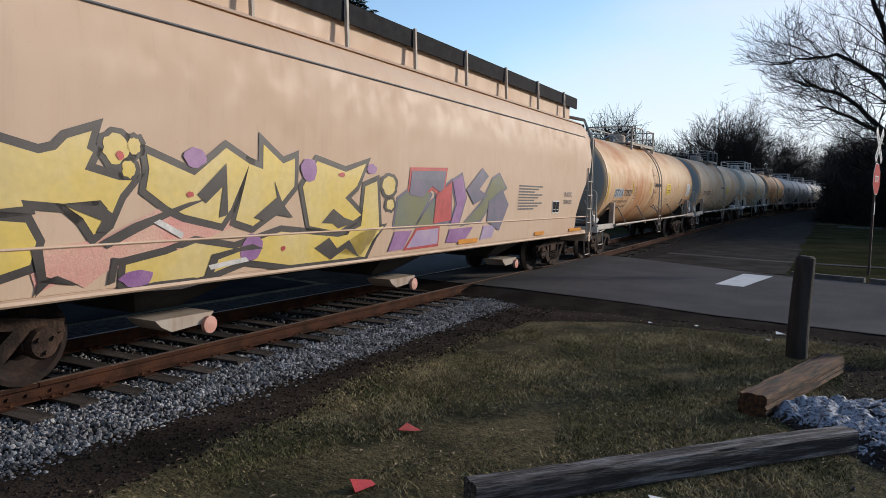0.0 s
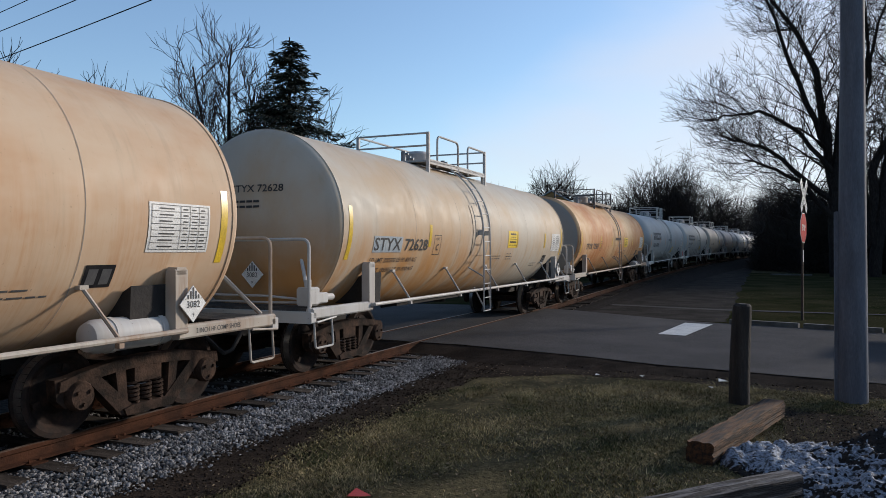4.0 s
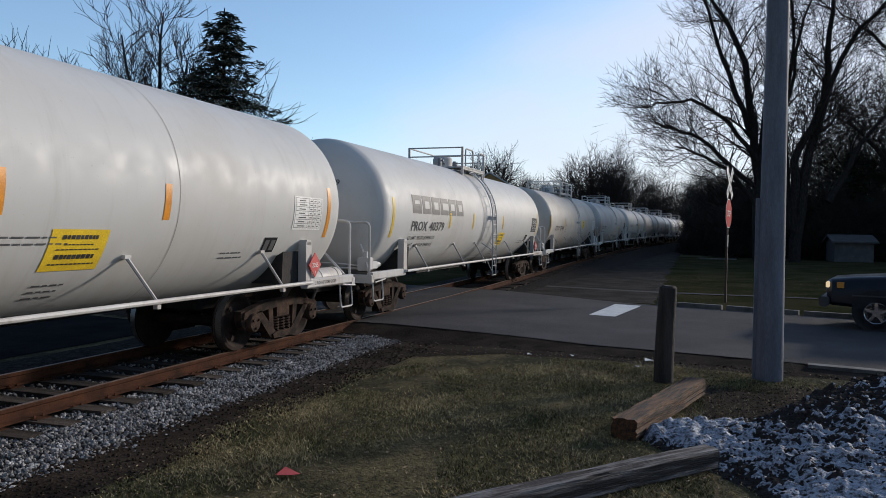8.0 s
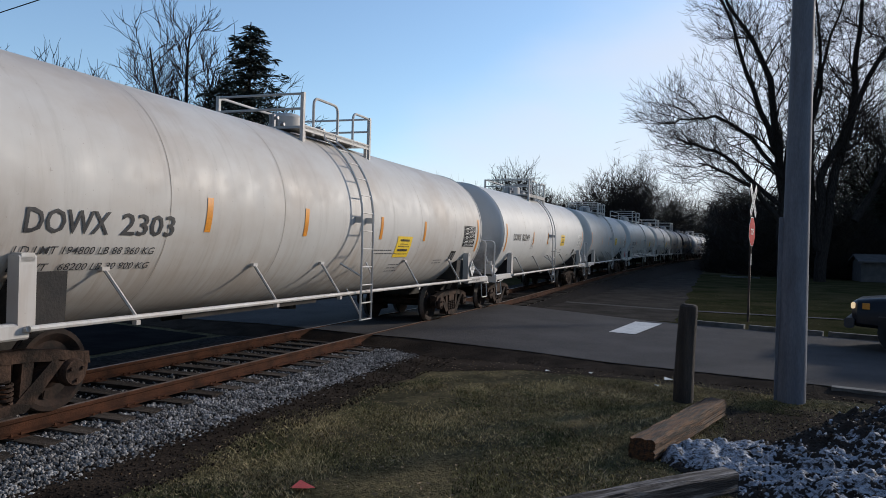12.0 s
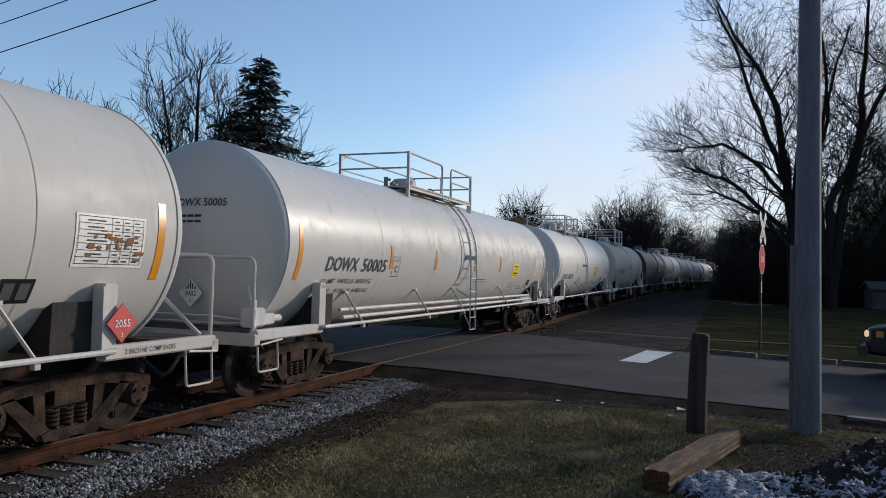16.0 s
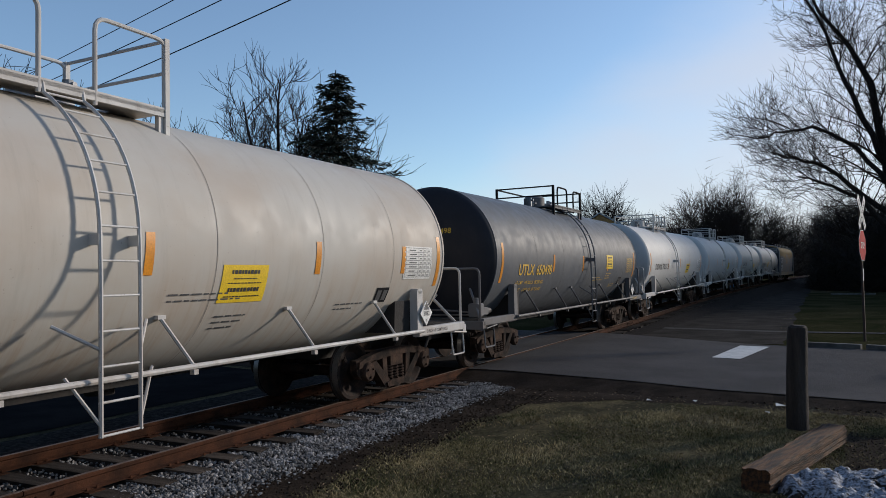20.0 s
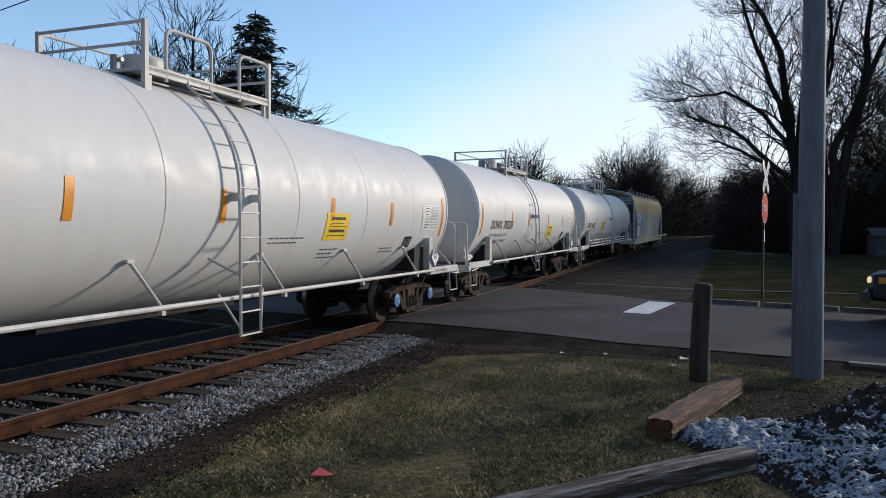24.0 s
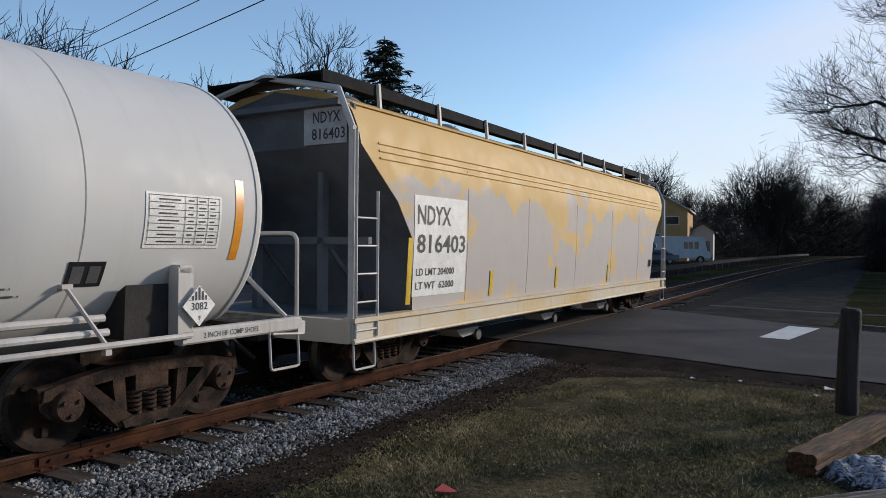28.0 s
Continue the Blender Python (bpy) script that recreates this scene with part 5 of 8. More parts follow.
M_BAND = car_paint("grey_wrap_band", (0.3, 0.3, 0.3), (0.38, 0.36, 0.34), 0.5)
# head: grey that puts the shade of the dished ends into the paint
P_ORANGE = car_paint("orange_stained_paint", (0.64, 0.44, 0.26), (0.46, 0.17, 0.05), 0.95, low=2.5, streak=0.8, rough=0.6, grime=0.2, head=(8.375 - 1.14, (0.3, 0.295, 0.28)))
P_ORANGE_B = car_paint("orange_paint_with_shaded_ends", (0.64, 0.43, 0.24), (0.46, 0.17, 0.05), 0.95, low=2.5, streak=0.8, rough=0.6, grime=0.2, head=(8.235 - 1.14, (0.27, 0.27, 0.26)))
P_PEACH = car_paint("peach_stained_paint", (0.62, 0.47, 0.33), (0.5, 0.24, 0.1), 0.85, low=2.2, streak=0.5, rough=0.6, grime=0.2, head=(8.76 - 1.14, (0.33, 0.33, 0.32)))
P_CREAM = car_paint("cream_stained_paint", (0.50, 0.475, 0.43), (0.38, 0.23, 0.12), 0.35, low=1.7, streak=1.0, rough=0.55, grime=0.2)
P_CREAM_RUST = car_paint("cream_paint_with_orange_rust", (0.54, 0.49, 0.41), (0.52, 0.34, 0.18), 0.7, low=2.0, streak=0.7, rough=0.55, grime=0.2, rust=(-1.0, 3.4, (0.52, 0.26, 0.09)))
P_WHITE = car_paint("white_tank_paint", (0.53, 0.525, 0.505), (0.42, 0.36, 0.29), 0.3, low=1.6, streak=0.7, rough=0.52, grime=0.18)
P_CLEAN = car_paint("clean_white_tank_paint", (0.58, 0.575, 0.56), (0.48, 0.44, 0.39), 0.25, low=1.5, streak=0.5, rough=0.5, grime=0.1)
P_SILVER = car_paint("glossy_pale_tank_paint", (0.53, 0.52, 0.5), (0.43, 0.39, 0.34), 0.25, low=1.5, streak=0.4, rough=0.34, grime=0.08)
P_RUSTEND = car_paint("white_paint_with_rust", (0.53, 0.515, 0.49), (0.27, 0.17, 0.1), 0.4, low=1.6, streak=1.0, rough=0.55, grime=0.25, rust=(-7.6, -5.2, (0.14, 0.08, 0.045)))
# head: near black here, again the shade of the ends as colour
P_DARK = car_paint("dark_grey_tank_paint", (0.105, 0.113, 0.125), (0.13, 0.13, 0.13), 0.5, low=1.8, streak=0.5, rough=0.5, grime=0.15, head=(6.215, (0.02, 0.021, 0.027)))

STYX = dict(inset=1.24, w1=0.95, w2=0.95, plate=True, span=3.4, plat=0.3, high=0.58)


def sooty(name, base, stain, amount, end, soot):
    """White paint whose leading end is dark with soot below."""
    return car_paint(name, base, stain, amount, low=1.6, streak=0.6, rough=0.52, grime=0.18, rust=(-end - 0.25, -end + 0.3, soot))


P_SOOT_BROWN = sooty("white_paint_brown_end", (0.53, 0.525, 0.505), (0.42, 0.36, 0.29), 0.3, 7.3, (0.1, 0.065, 0.045))
P_SOOT_GREY = sooty("white_paint_sooty_end", (0.58, 0.575, 0.56), (0.48, 0.44, 0.39), 0.25, 6.77, (0.1, 0.085, 0.075))
P_SOOT_BLUE = sooty("white_paint_grey_end", (0.58, 0.575, 0.56), (0.48, 0.44, 0.39), 0.25, 6.38, (0.16, 0.16, 0.165))
SPECS = [
    dict(STYX, label="orange-stained cream railway tank car with black lettering", paint=P_ORANGE, trim=M_TRIM_DIRTY, tape=M_TAPE_Y, mark=("STYX", "72927"), block=M_LETTER_BLUE, lines=("LD LMT 210200 LB 95 300 KG", "LT WT  76800 LB 34 400 KG"), pad=True, tapes=(4.4, 7.0, 9.8, 12.4)),
    dict(STYX, label="peach-stained railway tank car with rusty run marks", paint=P_PEACH, trim=M_TRIM_DIRTY, tape=M_TAPE_Y, mark=("STYX", "72922"), rail_mat=M_DARKGREY, tank_air=2.6),
    dict(STYX, label="cream railway tank car with rust streaks low down", paint=P_CREAM_RUST, trim=M_TRIM, tape=M_TAPE_Y, mark=("STYX", "72628"), block=M_LETTER_BLUE, lines=("LD LMT 200200 LB 90 800 KG", "LT WT  86000 LB 39 000 KG"), pad=True, tapes=(4.4, 7.0, 9.8, 12.4)),
    dict(STYX, label="orange-brown stained railway tank car with dark lettering", paint=P_ORANGE_B, trim=M_TRIM_DIRTY, tape=M_TAPE_Y, mark=("STYX", "72567"), rail_mat=M_DARKGREY, pad=True, tank_air=2.6),
    dict(label="white railway tank car with a grey block mark", paint=P_SOOT_BROWN, mark=("PROX", "43083"), span=2.3, high=0.58, mark_z=1.84, logo=0.475, round=True, band=M_BAND, tank_air=1.2, red_placard=True, un="2055", tape=M_TAPE, mark_y=2.3, w1=0.88, w2=0.92, seams=(-0.4, 0.45)),
    dict(label="white railway tank car with a stained end and grey block mark", paint=P_WHITE, mark=("PROX", "40379"), black_table=True, inset=1.25, span=2.3, high=0.58, logo=0.635, round=True, band=M_BAND, red_placard=True, un="2055", tape=M_TAPE_Y, mark_y=2.55, w1=1.0, w2=1.05, tapes=(5.2, 7.3, 10.7), lines=("LD LMT 198100 LB 89850 KG", "LT WT   64900 LB 29450 KG"), seams=(-0.4, 0.45)),
    dict(STYX, label="off-white railway tank car with a faint tan scuff", paint=P_CREAM, tape=M_TAPE_Y, wide_gap=0.26, mark=("STYX", "72484"), mark_y=2.6, tapes=(4.95, 7.2, 9.9, 12.2), plate_dy=2.5, pad=True),
    dict(label="white railway tank car with rust below its leading end", paint=P_RUSTEND, mark=("DOWX", "2303"), black_table=True, mark_y=2.1, mark_h=0.24, lines=("LD LMT 194800 LB 88 360 KG", "LT WT   68200 LB 30 900 KG"), w2=0.8, rail_mat=M_TRIM),
    dict(label="white railway tank car with bold black lettering", paint=P_SOOT_GREY, mark=("DOWX", "82249"), tapes=(4.85, 7.1, 9.8), mark_z=2.05, w1=0.9, plate=True),
    dict(label="white railway tank car with a stained data panel", stained=True, paint=P_WHITE, rails="short", red_placard=True, un="2055"),
    dict(label="glossy pale railway tank car with double side pipes", paint=P_SILVER, mark=("DOWX", "50005"), plate_dy=2.46, shear=0.2, w1=1.05, w2=0.95, mark_h=0.24, plate=True, pipes=True, rails="long", span=4.2, plat=-0.15, high=0.74, pad=True, tank_air=3.2, lines=("LD LMT  194700 LB  88300 KG", "LT WT    91300 LB  41400 KG"), ladder=-0.2),
    dict(label="white railway tank car with stencilled black lettering", paint=P_CLEAN, mark=("DOWX", "70271"), notes=("EXTERIOR HEATER PIPES", "NO INLET OR OUTLET", "PIPE CAPS REQUIRED"), high=0.66, span=2.7, w1=0.9, mark_z=1.68, mark_y=2.05),
    dict(dict(STYX, span=2.9, plat=-0.2), label="off-white railway tank car with grey scuffs", paint=P_CREAM, mark=("STYX", "70292"), high=0.8,  mark_z=1.9, mark_y=2.5, pad=False),
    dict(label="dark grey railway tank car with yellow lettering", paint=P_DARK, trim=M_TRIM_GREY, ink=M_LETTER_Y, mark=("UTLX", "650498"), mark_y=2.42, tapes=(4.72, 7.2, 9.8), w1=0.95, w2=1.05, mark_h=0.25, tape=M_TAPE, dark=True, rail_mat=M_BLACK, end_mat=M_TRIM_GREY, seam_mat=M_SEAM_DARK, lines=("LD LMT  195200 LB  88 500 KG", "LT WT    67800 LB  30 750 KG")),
    dict(label="white railway tank car with spaced black lettering", paint=P_SOOT_BLUE, mark=("DOWX", "70315"), w1=1.2, w2=1.25, mark_h=0.25, mark_z=1.9, mark_y=2.35, tapes=(4.95, 7.65, 10.2)),
    dict(label="white railway tank car with orange tape strips", paint=P_CLEAN, cap=M_BLUE),
    dict(label="clean white railway tank car with black italic lettering", paint=P_CLEAN, mark=("DOWX", "70328"), capacity=("CAPY 20441 GAL", "CAPY 77 377 LITERS"), shear=0.15, w1=1.0, w2=0.9, mark_h=0.25, lines=("LD LMT 196500 LB 89 150 KG", "LT WT   66500 LB 30 150 KG"), placard=1.5, placard_z=1.75, tapes=(4.21, 6.1, 8.8, 11.15)),
    dict(label="white railway tank car with double side pipes", paint=P_CLEAN, mark=("DOWX", "4802"), w1=0.95, w2=0.78, mark_y=1.95, mark_h=0.26, mark_z=1.8, tapes=(3.95, 6.8, 9.5, 12.4), lines=("LD LMT 188300 LB 85 500 KG", "LT WT   74700 LB 33 800 KG"), pipes=True, placard=-2.9, placard_z=1.9, rails="short", struts=6),
]
LADDERS = [-0.4, -0.55, -0.75, -0.4, -0.1, 0.2, 0.05, 0.2, -0.4, -0.25, -0.2, -1.1, -0.75, 0.3, -1.35, -0.7, -0.65, -0.45]
PLACARDS = [(1.5, 2.13), (1.5, 2.1), (1.2, 2.14), (1.5, 2.1), (1.6, 1.6), (1.6, 1.6), (1.87, 2.15), (1.9, 1.8), (1.6, 2.1), (1.6, 2.1), (3.9, 1.98), (1.6, 2.0), (0.7, 1.83), (2.3, 2.2), (1.8, 1.9), (1.5, 1.9), (1.6, 1.75), (-2.65, 1.9)]
for k, spec in enumerate(SPECS, 1):
    tank_car(k, dict(spec, ladder=LADDERS[k - 1], placard=PLACARDS[k - 1][0], placard_z=PLACARDS[k - 1][1]))


# ---- covered hopper cars ----
def hopper_side(z):
    """Half width of the hopper body at a height."""
    return float(np.interp(z, [0.9, 1.2, 2.0, 2.9, 3.4, 3.7, 4.0, 4.2], [1.5, 1.53, 1.57, 1.58, 1.5, 1.38, 0.9, 0.4]))


def hopper_len(z, lb, cut=1.0):
    return lb - cut * float(np.interp(z, [0.9, 1.15, 1.6, 2.0, 2.5, 2.9, 3.2, 3.6, 4.4], [1.5, 1.45, 1.42, 1.38, 1.0, 0.5, 0.22, 0.18, 0.3]))


def side_patch(pts, lift):
    """A flat outline (y, z) laid on the hopper's near side, as thin triangles fanned from its middle."""
    cy, cz = sum(p[0] for p in pts) / len(pts), sum(p[1] for p in pts) / len(pts)
    n = len(pts)
    rings = []
    for f in (0.0, 0.35, 0.7, 1.0):
        rings.append([(cy + (y - cy) * f, cz + (z - cz) * f) for y, z in pts])
    v = [(hopper_side(z) + lift, y, z) for ring in rings for y, z in ring]
    return Shape().add(v, [(j * n + i, j * n + (i + 1) % n, (j + 1) * n + (i + 1) % n, (j + 1) * n + i) for j in range(3) for i in range(n)])


def outline_fill(s, pts, lift):
    """An outline (y, z) of any form, filled and cut into bands that follow the side."""
    bm = bmesh.new()
    vs = [bm.verts.new((y, z, 0)) for y, z in pts]
    f = bm.faces.new(vs)
    bmesh.ops.triangulate(bm, faces=[f])
    for z in np.arange(1.0, 4.2, 0.15):
        bmesh.ops.bisect_plane(bm, geom=bm.verts[:] + bm.edges[:] + bm.faces[:], plane_co=(0, z, 0), plane_no=(0, 1, 0))
    bmesh.ops.recalc_face_normals(bm, faces=bm.faces[:])
    bm.verts.index_update()
    s.add([(hopper_side(v.co.y) + lift, v.co.x, v.co.y) for v in bm.verts], [tuple(v.index for v in q.verts) for q in bm.faces])
    bm.free()


def hopper_text(text, h, y, z, mat, car, width=None, lift=0.012, name="reporting_mark"):
    pts, faces = letters(text, h, width)
    return part(name, Shape().add([(hopper_side(z + v) + lift, y + u, z + v) for u, v, _ in pts], faces), mat, car, smooth=0)


def hopper_car(label, lb, mid, body_mat, sill_mat, end_mat, trim, cut=1.0, low=0.66, lift=0.0, drop=0.0):
    """drop: how much lower the end slope begins; low: underside of the side sill; lift: height of the walkway over its usual place."""
    car = holder("hopper_car", label, "railway hopper car", "hopper cars of the train")
    zs = [0.92, 1.15, 1.4, 1.7, 2.0, 2.25, 2.5, 2.7, 2.9, 3.05, 3.2, 3.35, 3.5, 3.62, 3.74]
    sides = Shape()
    cols = 24
    for sx in (1, -1):
        pts = [(sx * hopper_side(z), -hopper_len(z + drop, lb, cut) + 2 * hopper_len(z + drop, lb, cut) * i / cols, z) for z in zs for i in range(cols + 1)]
        w = cols + 1
        fs = [(j * w + i, j * w + i + 1, (j + 1) * w + i + 1, (j + 1) * w + i) for j in range(len(zs) - 1) for i in range(cols)]
        sides.add(pts, fs if sx > 0 else [f[::-1] for f in fs])
    part_each("side_sheet", sides, body_mat, car, "curved side sheets", smooth=60)
    roof = Shape().prism([(-1.36, 3.74), (-1.28, 3.79), (-0.7, 4.0), (0, 4.06), (0.7, 4.0), (1.28, 3.79), (1.36, 3.74)], -lb + 0.3, lb - 0.3)
    part("roof", roof, body_mat, car)
    if lift > 0.2:
        part("hatch_trough", Shape().box(-0.98, -lb + 0.35, 3.85, 0.98, lb - 0.35, 4.1 + lift, bevel=0.04), body_mat, car, "raised trough of the roof hatches")
    ends = Shape()
    for s in (-1, 1):
        pts = [(x * (hopper_side(z) - 0.012), s * hopper_len(z + drop, lb, cut), z) for z in zs for x in (-1, 1)]
        fs = [(2 * j, 2 * j + 1, 2 * j + 3, 2 * j + 2) for j in range(len(zs) - 1)]
        ends.add(pts, fs if s < 0 else [f[::-1] for f in fs])
        # bracing under the slope sheet
        for x in (-0.62, 0.62):
            ends.box(x - 0.05, min(s * (lb - 0.5), s * (lb - 0.62)), 0.95, x + 0.05, max(s * (lb - 0.5), s * (lb - 0.62)), 3.0)
            ends.tube([(x, s * (lb - 0.55), 2.0), (x, s * (lb - 1.5), 1.1)], 0.04, 6)
        ends.box(-1.45, min(s * (lb - 0.5), s * (lb - 0.58)), 1.9, 1.45, max(s * (lb - 0.5), s * (lb - 0.58)), 2.0)
        ends.box(-1.4, min(s * (lb - 0.1), s * (lb - 1.7)), 0.86, 1.4, max(s * (lb - 0.1), s * (lb - 1.7)), 0.94)
    part_each("end_slope", ends, end_mat, car, "sloping end sheet with braces, its shade put into the colour")
    sill = Shape()
    for sx in (1, -1):
        a, b = sorted((sx * 1.44, sx * 1.58))
        if low < 0.8:
            sill.box(a, -lb, low, b, lb, 0.92, bevel=0.015)
            a, b = sorted((sx * 1.42, sx * 1.62))
            sill.box(a, -lb, 0.9, b, lb, 0.96)
            sill.tube([(sx * 1.6, -lb, low), (sx * 1.6, lb, low)], 0.03, 6)
        else:
            sill.box(min(sx * 1.3, sx * 1.49), -lb, low, max(sx * 1.3, sx * 1.49), lb, 0.95, bevel=0.015)
            sill.tube([(sx * 1.5, -lb, low + 0.01), (sx * 1.5, lb, low + 0.01)], 0.028, 6)
            sill.tube([(sx * 1.545, -lb + 0.2, 1.32), (sx * 1.545, lb - 0.2, 1.32)], 0.014, 6)
    part_each("side_sill", sill, sill_mat, car, "long side sill")
    part_each("end_sill", Shape().box(-1.55, -lb - 0.05, 0.64, 1.55, -lb + 0.1, 0.94).box(-1.55, lb - 0.1, 0.64, 1.55, lb + 0.05, 0.94), sill_mat, car)
    for s in (-1, 1):
        for sx in (1, -1):
            post = Shape().box(min(sx * 1.5, sx * 1.57), min(s * lb, s * (lb - 0.07)), 0.9, max(sx * 1.5, sx * 1.57), max(s * lb, s * (lb - 0.07)), 3.4)
            post.tube([(sx * 1.54, s * (lb - 0.04), 3.36), (sx * 1.3, s * (lb - 0.04), 3.9), (0.0, s * (lb - 0.04), 4.18)], 0.045, 6)
            part("corner_post", post, trim, car)
            lad = part("end_ladder", Shape().tube([(sx * 1.6, s * (lb - 0.04), 0.7), (sx * 1.6, s * (lb - 0.04), 3.36)], 0.02, 6), trim, car, "corner ladder")
            part("stile", Shape().tube([(sx * 1.6, s * (lb - 0.5), 0.7), (sx * 1.6, s * (lb - 0.5), 2.6)], 0.02, 6), trim, lad)
            for z in np.arange(0.8, 2.6, 0.36):
                part("rung", Shape().tube([(sx * 1.6, s * (lb - 0.02), z), (sx * 1.6, s * (lb - 0.52), z)], 0.013, 6), trim, lad)
            step = Shape().tube(bent([(sx * 1.55, s * (lb - 0.05), 0.66), (sx * 1.57, s * (lb - 0.05), 0.3), (sx * 1.57, s * (lb - 0.5), 0.3), (sx * 1.55, s * (lb - 0.5), 0.66)], 0.04, 2), 0.016, 6)
            part("sill_step", step, trim, car)
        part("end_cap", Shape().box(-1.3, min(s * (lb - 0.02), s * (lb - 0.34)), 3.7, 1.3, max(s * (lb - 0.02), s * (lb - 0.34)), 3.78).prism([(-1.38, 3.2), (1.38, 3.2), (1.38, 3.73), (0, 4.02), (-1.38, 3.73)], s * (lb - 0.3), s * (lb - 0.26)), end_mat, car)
    run = Shape()
    for sx in (1, -1):
        for k in range(5):
            x = sx * (0.62 + 0.09 * k)
            run.box(x - 0.035, -lb, 4.12 + lift, x + 0.035, lb, 4.16 + lift)
        run.box(min(sx * 1.04, sx * 1.07), -lb, 4.02 + lift * 0.6, max(sx * 1.04, sx * 1.07), lb, 4.18 + lift)
    run.box(-1.04, -lb, 4.12 + lift, 1.04, -lb + 0.5, 4.16 + lift).box(-1.04, lb - 0.5, 4.12 + lift, 1.04, lb, 4.16 + lift)
    part_each("running_board", run, M_BLACK, car, "dark grated roof walkway")
    for y in np.linspace(-lb + 1.2, lb - 1.2, 9):
        s = Shape()
        for sx in (1, -1):
            s.tube([(sx * 1.085, y, 4.2 + lift), (sx * 1.12, y, 3.8)], 0.035, 4)
        part_each("walkway_bracket", s, trim, car)
    for y in np.linspace(-lb + 1.6, lb - 1.6, 5):
        part("roof_hatch", Shape().lathe([(0, 0.36), (0.12, 0.36), (0.2, 0.2), (0.21, 0.0)], 16, pose(0, y, 4.02, 90)), end_mat, car)
    # outlets below
    for y in np.linspace(-lb + 4.2, lb - 4.2, 3):
        s = Shape()
        for sx in (1, -1):
            s.add([(sx * 1.2, y - 0.9, 0.92), (sx * 1.2, y + 0.9, 0.92), (sx * 0.5, y + 0.3, 0.45), (sx * 0.5, y - 0.3, 0.45)], [(0, 1, 2, 3) if sx > 0 else (3, 2, 1, 0)])
        s.add([(-1.2, y - 0.9, 0.92), (1.2, y - 0.9, 0.92), (0.5, y - 0.3, 0.45), (-0.5, y - 0.3, 0.45)], [(0, 1, 2, 3)])
        s.add([(-1.2, y + 0.9, 0.92), (1.2, y + 0.9, 0.92), (0.5, y + 0.3, 0.45), (-0.5, y + 0.3, 0.45)], [(3, 2, 1, 0)])
        part("hopper_chute", s, M_UNDER, car, smooth=0)
        g = Shape().prism([(y - 0.42, 0.42), (y + 0.42, 0.42), (y + 0.3, 0.3), (y - 0.2, 0.27), (y - 0.34, 0.34)], 0.5, 0.95, axis="x")
        gate = part("outlet_gate", g, trim, car, "pale outlet gate")
        part("gate_knob", Shape().lathe([(0, 0.1), (0.05, 0.1), (0.06, 0.0)], 14, pose(0.95, y + 0.32, 0.28, 0, 0, -90)), M_LETTER_GREY if body_mat is not P_HOPA else M_PINK, gate)
    part("centre_sill", Shape().box(-0.3, -lb - 0.35, 0.62, 0.3, lb + 0.35, 0.9).box(-0.12, -lb - 0.6, 0.7, 0.12, lb + 0.6, 0.88), M_UNDER, car, "centre sill and couplers")
    for y in (-lb + 1.55, lb - 1.55):
        add_truck(car, y, None, mid)
    TRAIN.append((car, mid))
    return car


M_PINK = material("pink_spray", (0.62, 0.26, 0.22), 0.5, color2=(0.6, 0.38, 0.28), scale=1.5, mix_lo=0.35, mix_hi=0.7)
M_SPRAY_Y = material("yellow_spray", (0.66, 0.47, 0.075), 0.5, color2=(0.64, 0.49, 0.2), scale=1.1, fine=12, grain=0.08, mix_lo=0.35, mix_hi=0.65)
M_SPRAY_K = material("black_spray", (0.035, 0.03, 0.028), 0.5, color2=(0.06, 0.05, 0.045), scale=3)
M_SPRAY_P = material("purple_spray", (0.24, 0.1, 0.26), 0.5, color2=(0.34, 0.18, 0.34), scale=2.5)
M_SPRAY_G = material("green_spray", (0.17, 0.17, 0.08), 0.5, color2=(0.13, 0.15, 0.13), scale=1.6)
M_SPRAY_R = material("red_spray", (0.5, 0.06, 0.06), 0.5)
M_SPRAY_B = material("slate_spray", (0.1, 0.11, 0.15), 0.5, color2=(0.17, 0.14, 0.2), scale=2)
M_SPRAY_LILAC = material("lilac_spray", (0.34, 0.25, 0.42), 0.5, color2=(0.45, 0.34, 0.42), scale=2.5)
M_SPRAY_W = material("white_spray", (0.65, 0.62, 0.58), 0.5)
P_HOPA = car_paint("tan_hopper_paint", (0.60, 0.435, 0.31), (0.53, 0.345, 0.22), 0.6, low=2.5, streak=0.4, rough=0.6, grime=0.15)
P_HOPB = car_paint("yellow_hopper_paint", (0.66, 0.45, 0.19), (0.52, 0.35, 0.16), 0.4, low=1.8, streak=0.3, rough=0.6, grime=0.1, cover=(1.0, 2.75, (0.46, 0.43, 0.42)))
P_HOPB_SILL = car_paint("pale_yellow_sill_paint", (0.58, 0.53, 0.45), (0.62, 0.42, 0.13), 0.7, low=3.0, streak=0.3, rough=0.5, grime=0.3)
# hopper ends far darker than the sides: their shade is put into the colour
P_HOP_END = material("shaded_end_paint", (0.11, 0.115, 0.125), 0.7, color2=(0.07, 0.07, 0.075), scale=1.5, bump=0.2)
P_HOP_ENDB = material("blue_shaded_end_paint", (0.12, 0.13, 0.147), 0.7, color2=(0.08, 0.085, 0.095), scale=1.5)

P_END_PANEL = material('end_panel_paint', (0.42, 0.44, 0.46), 0.6)
LB_A = 8.9
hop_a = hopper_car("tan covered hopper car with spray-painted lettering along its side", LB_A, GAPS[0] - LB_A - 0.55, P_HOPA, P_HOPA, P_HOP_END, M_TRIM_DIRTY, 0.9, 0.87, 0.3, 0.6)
AW = GAPS[0] - 0.55 - LB_A  # middle at the start


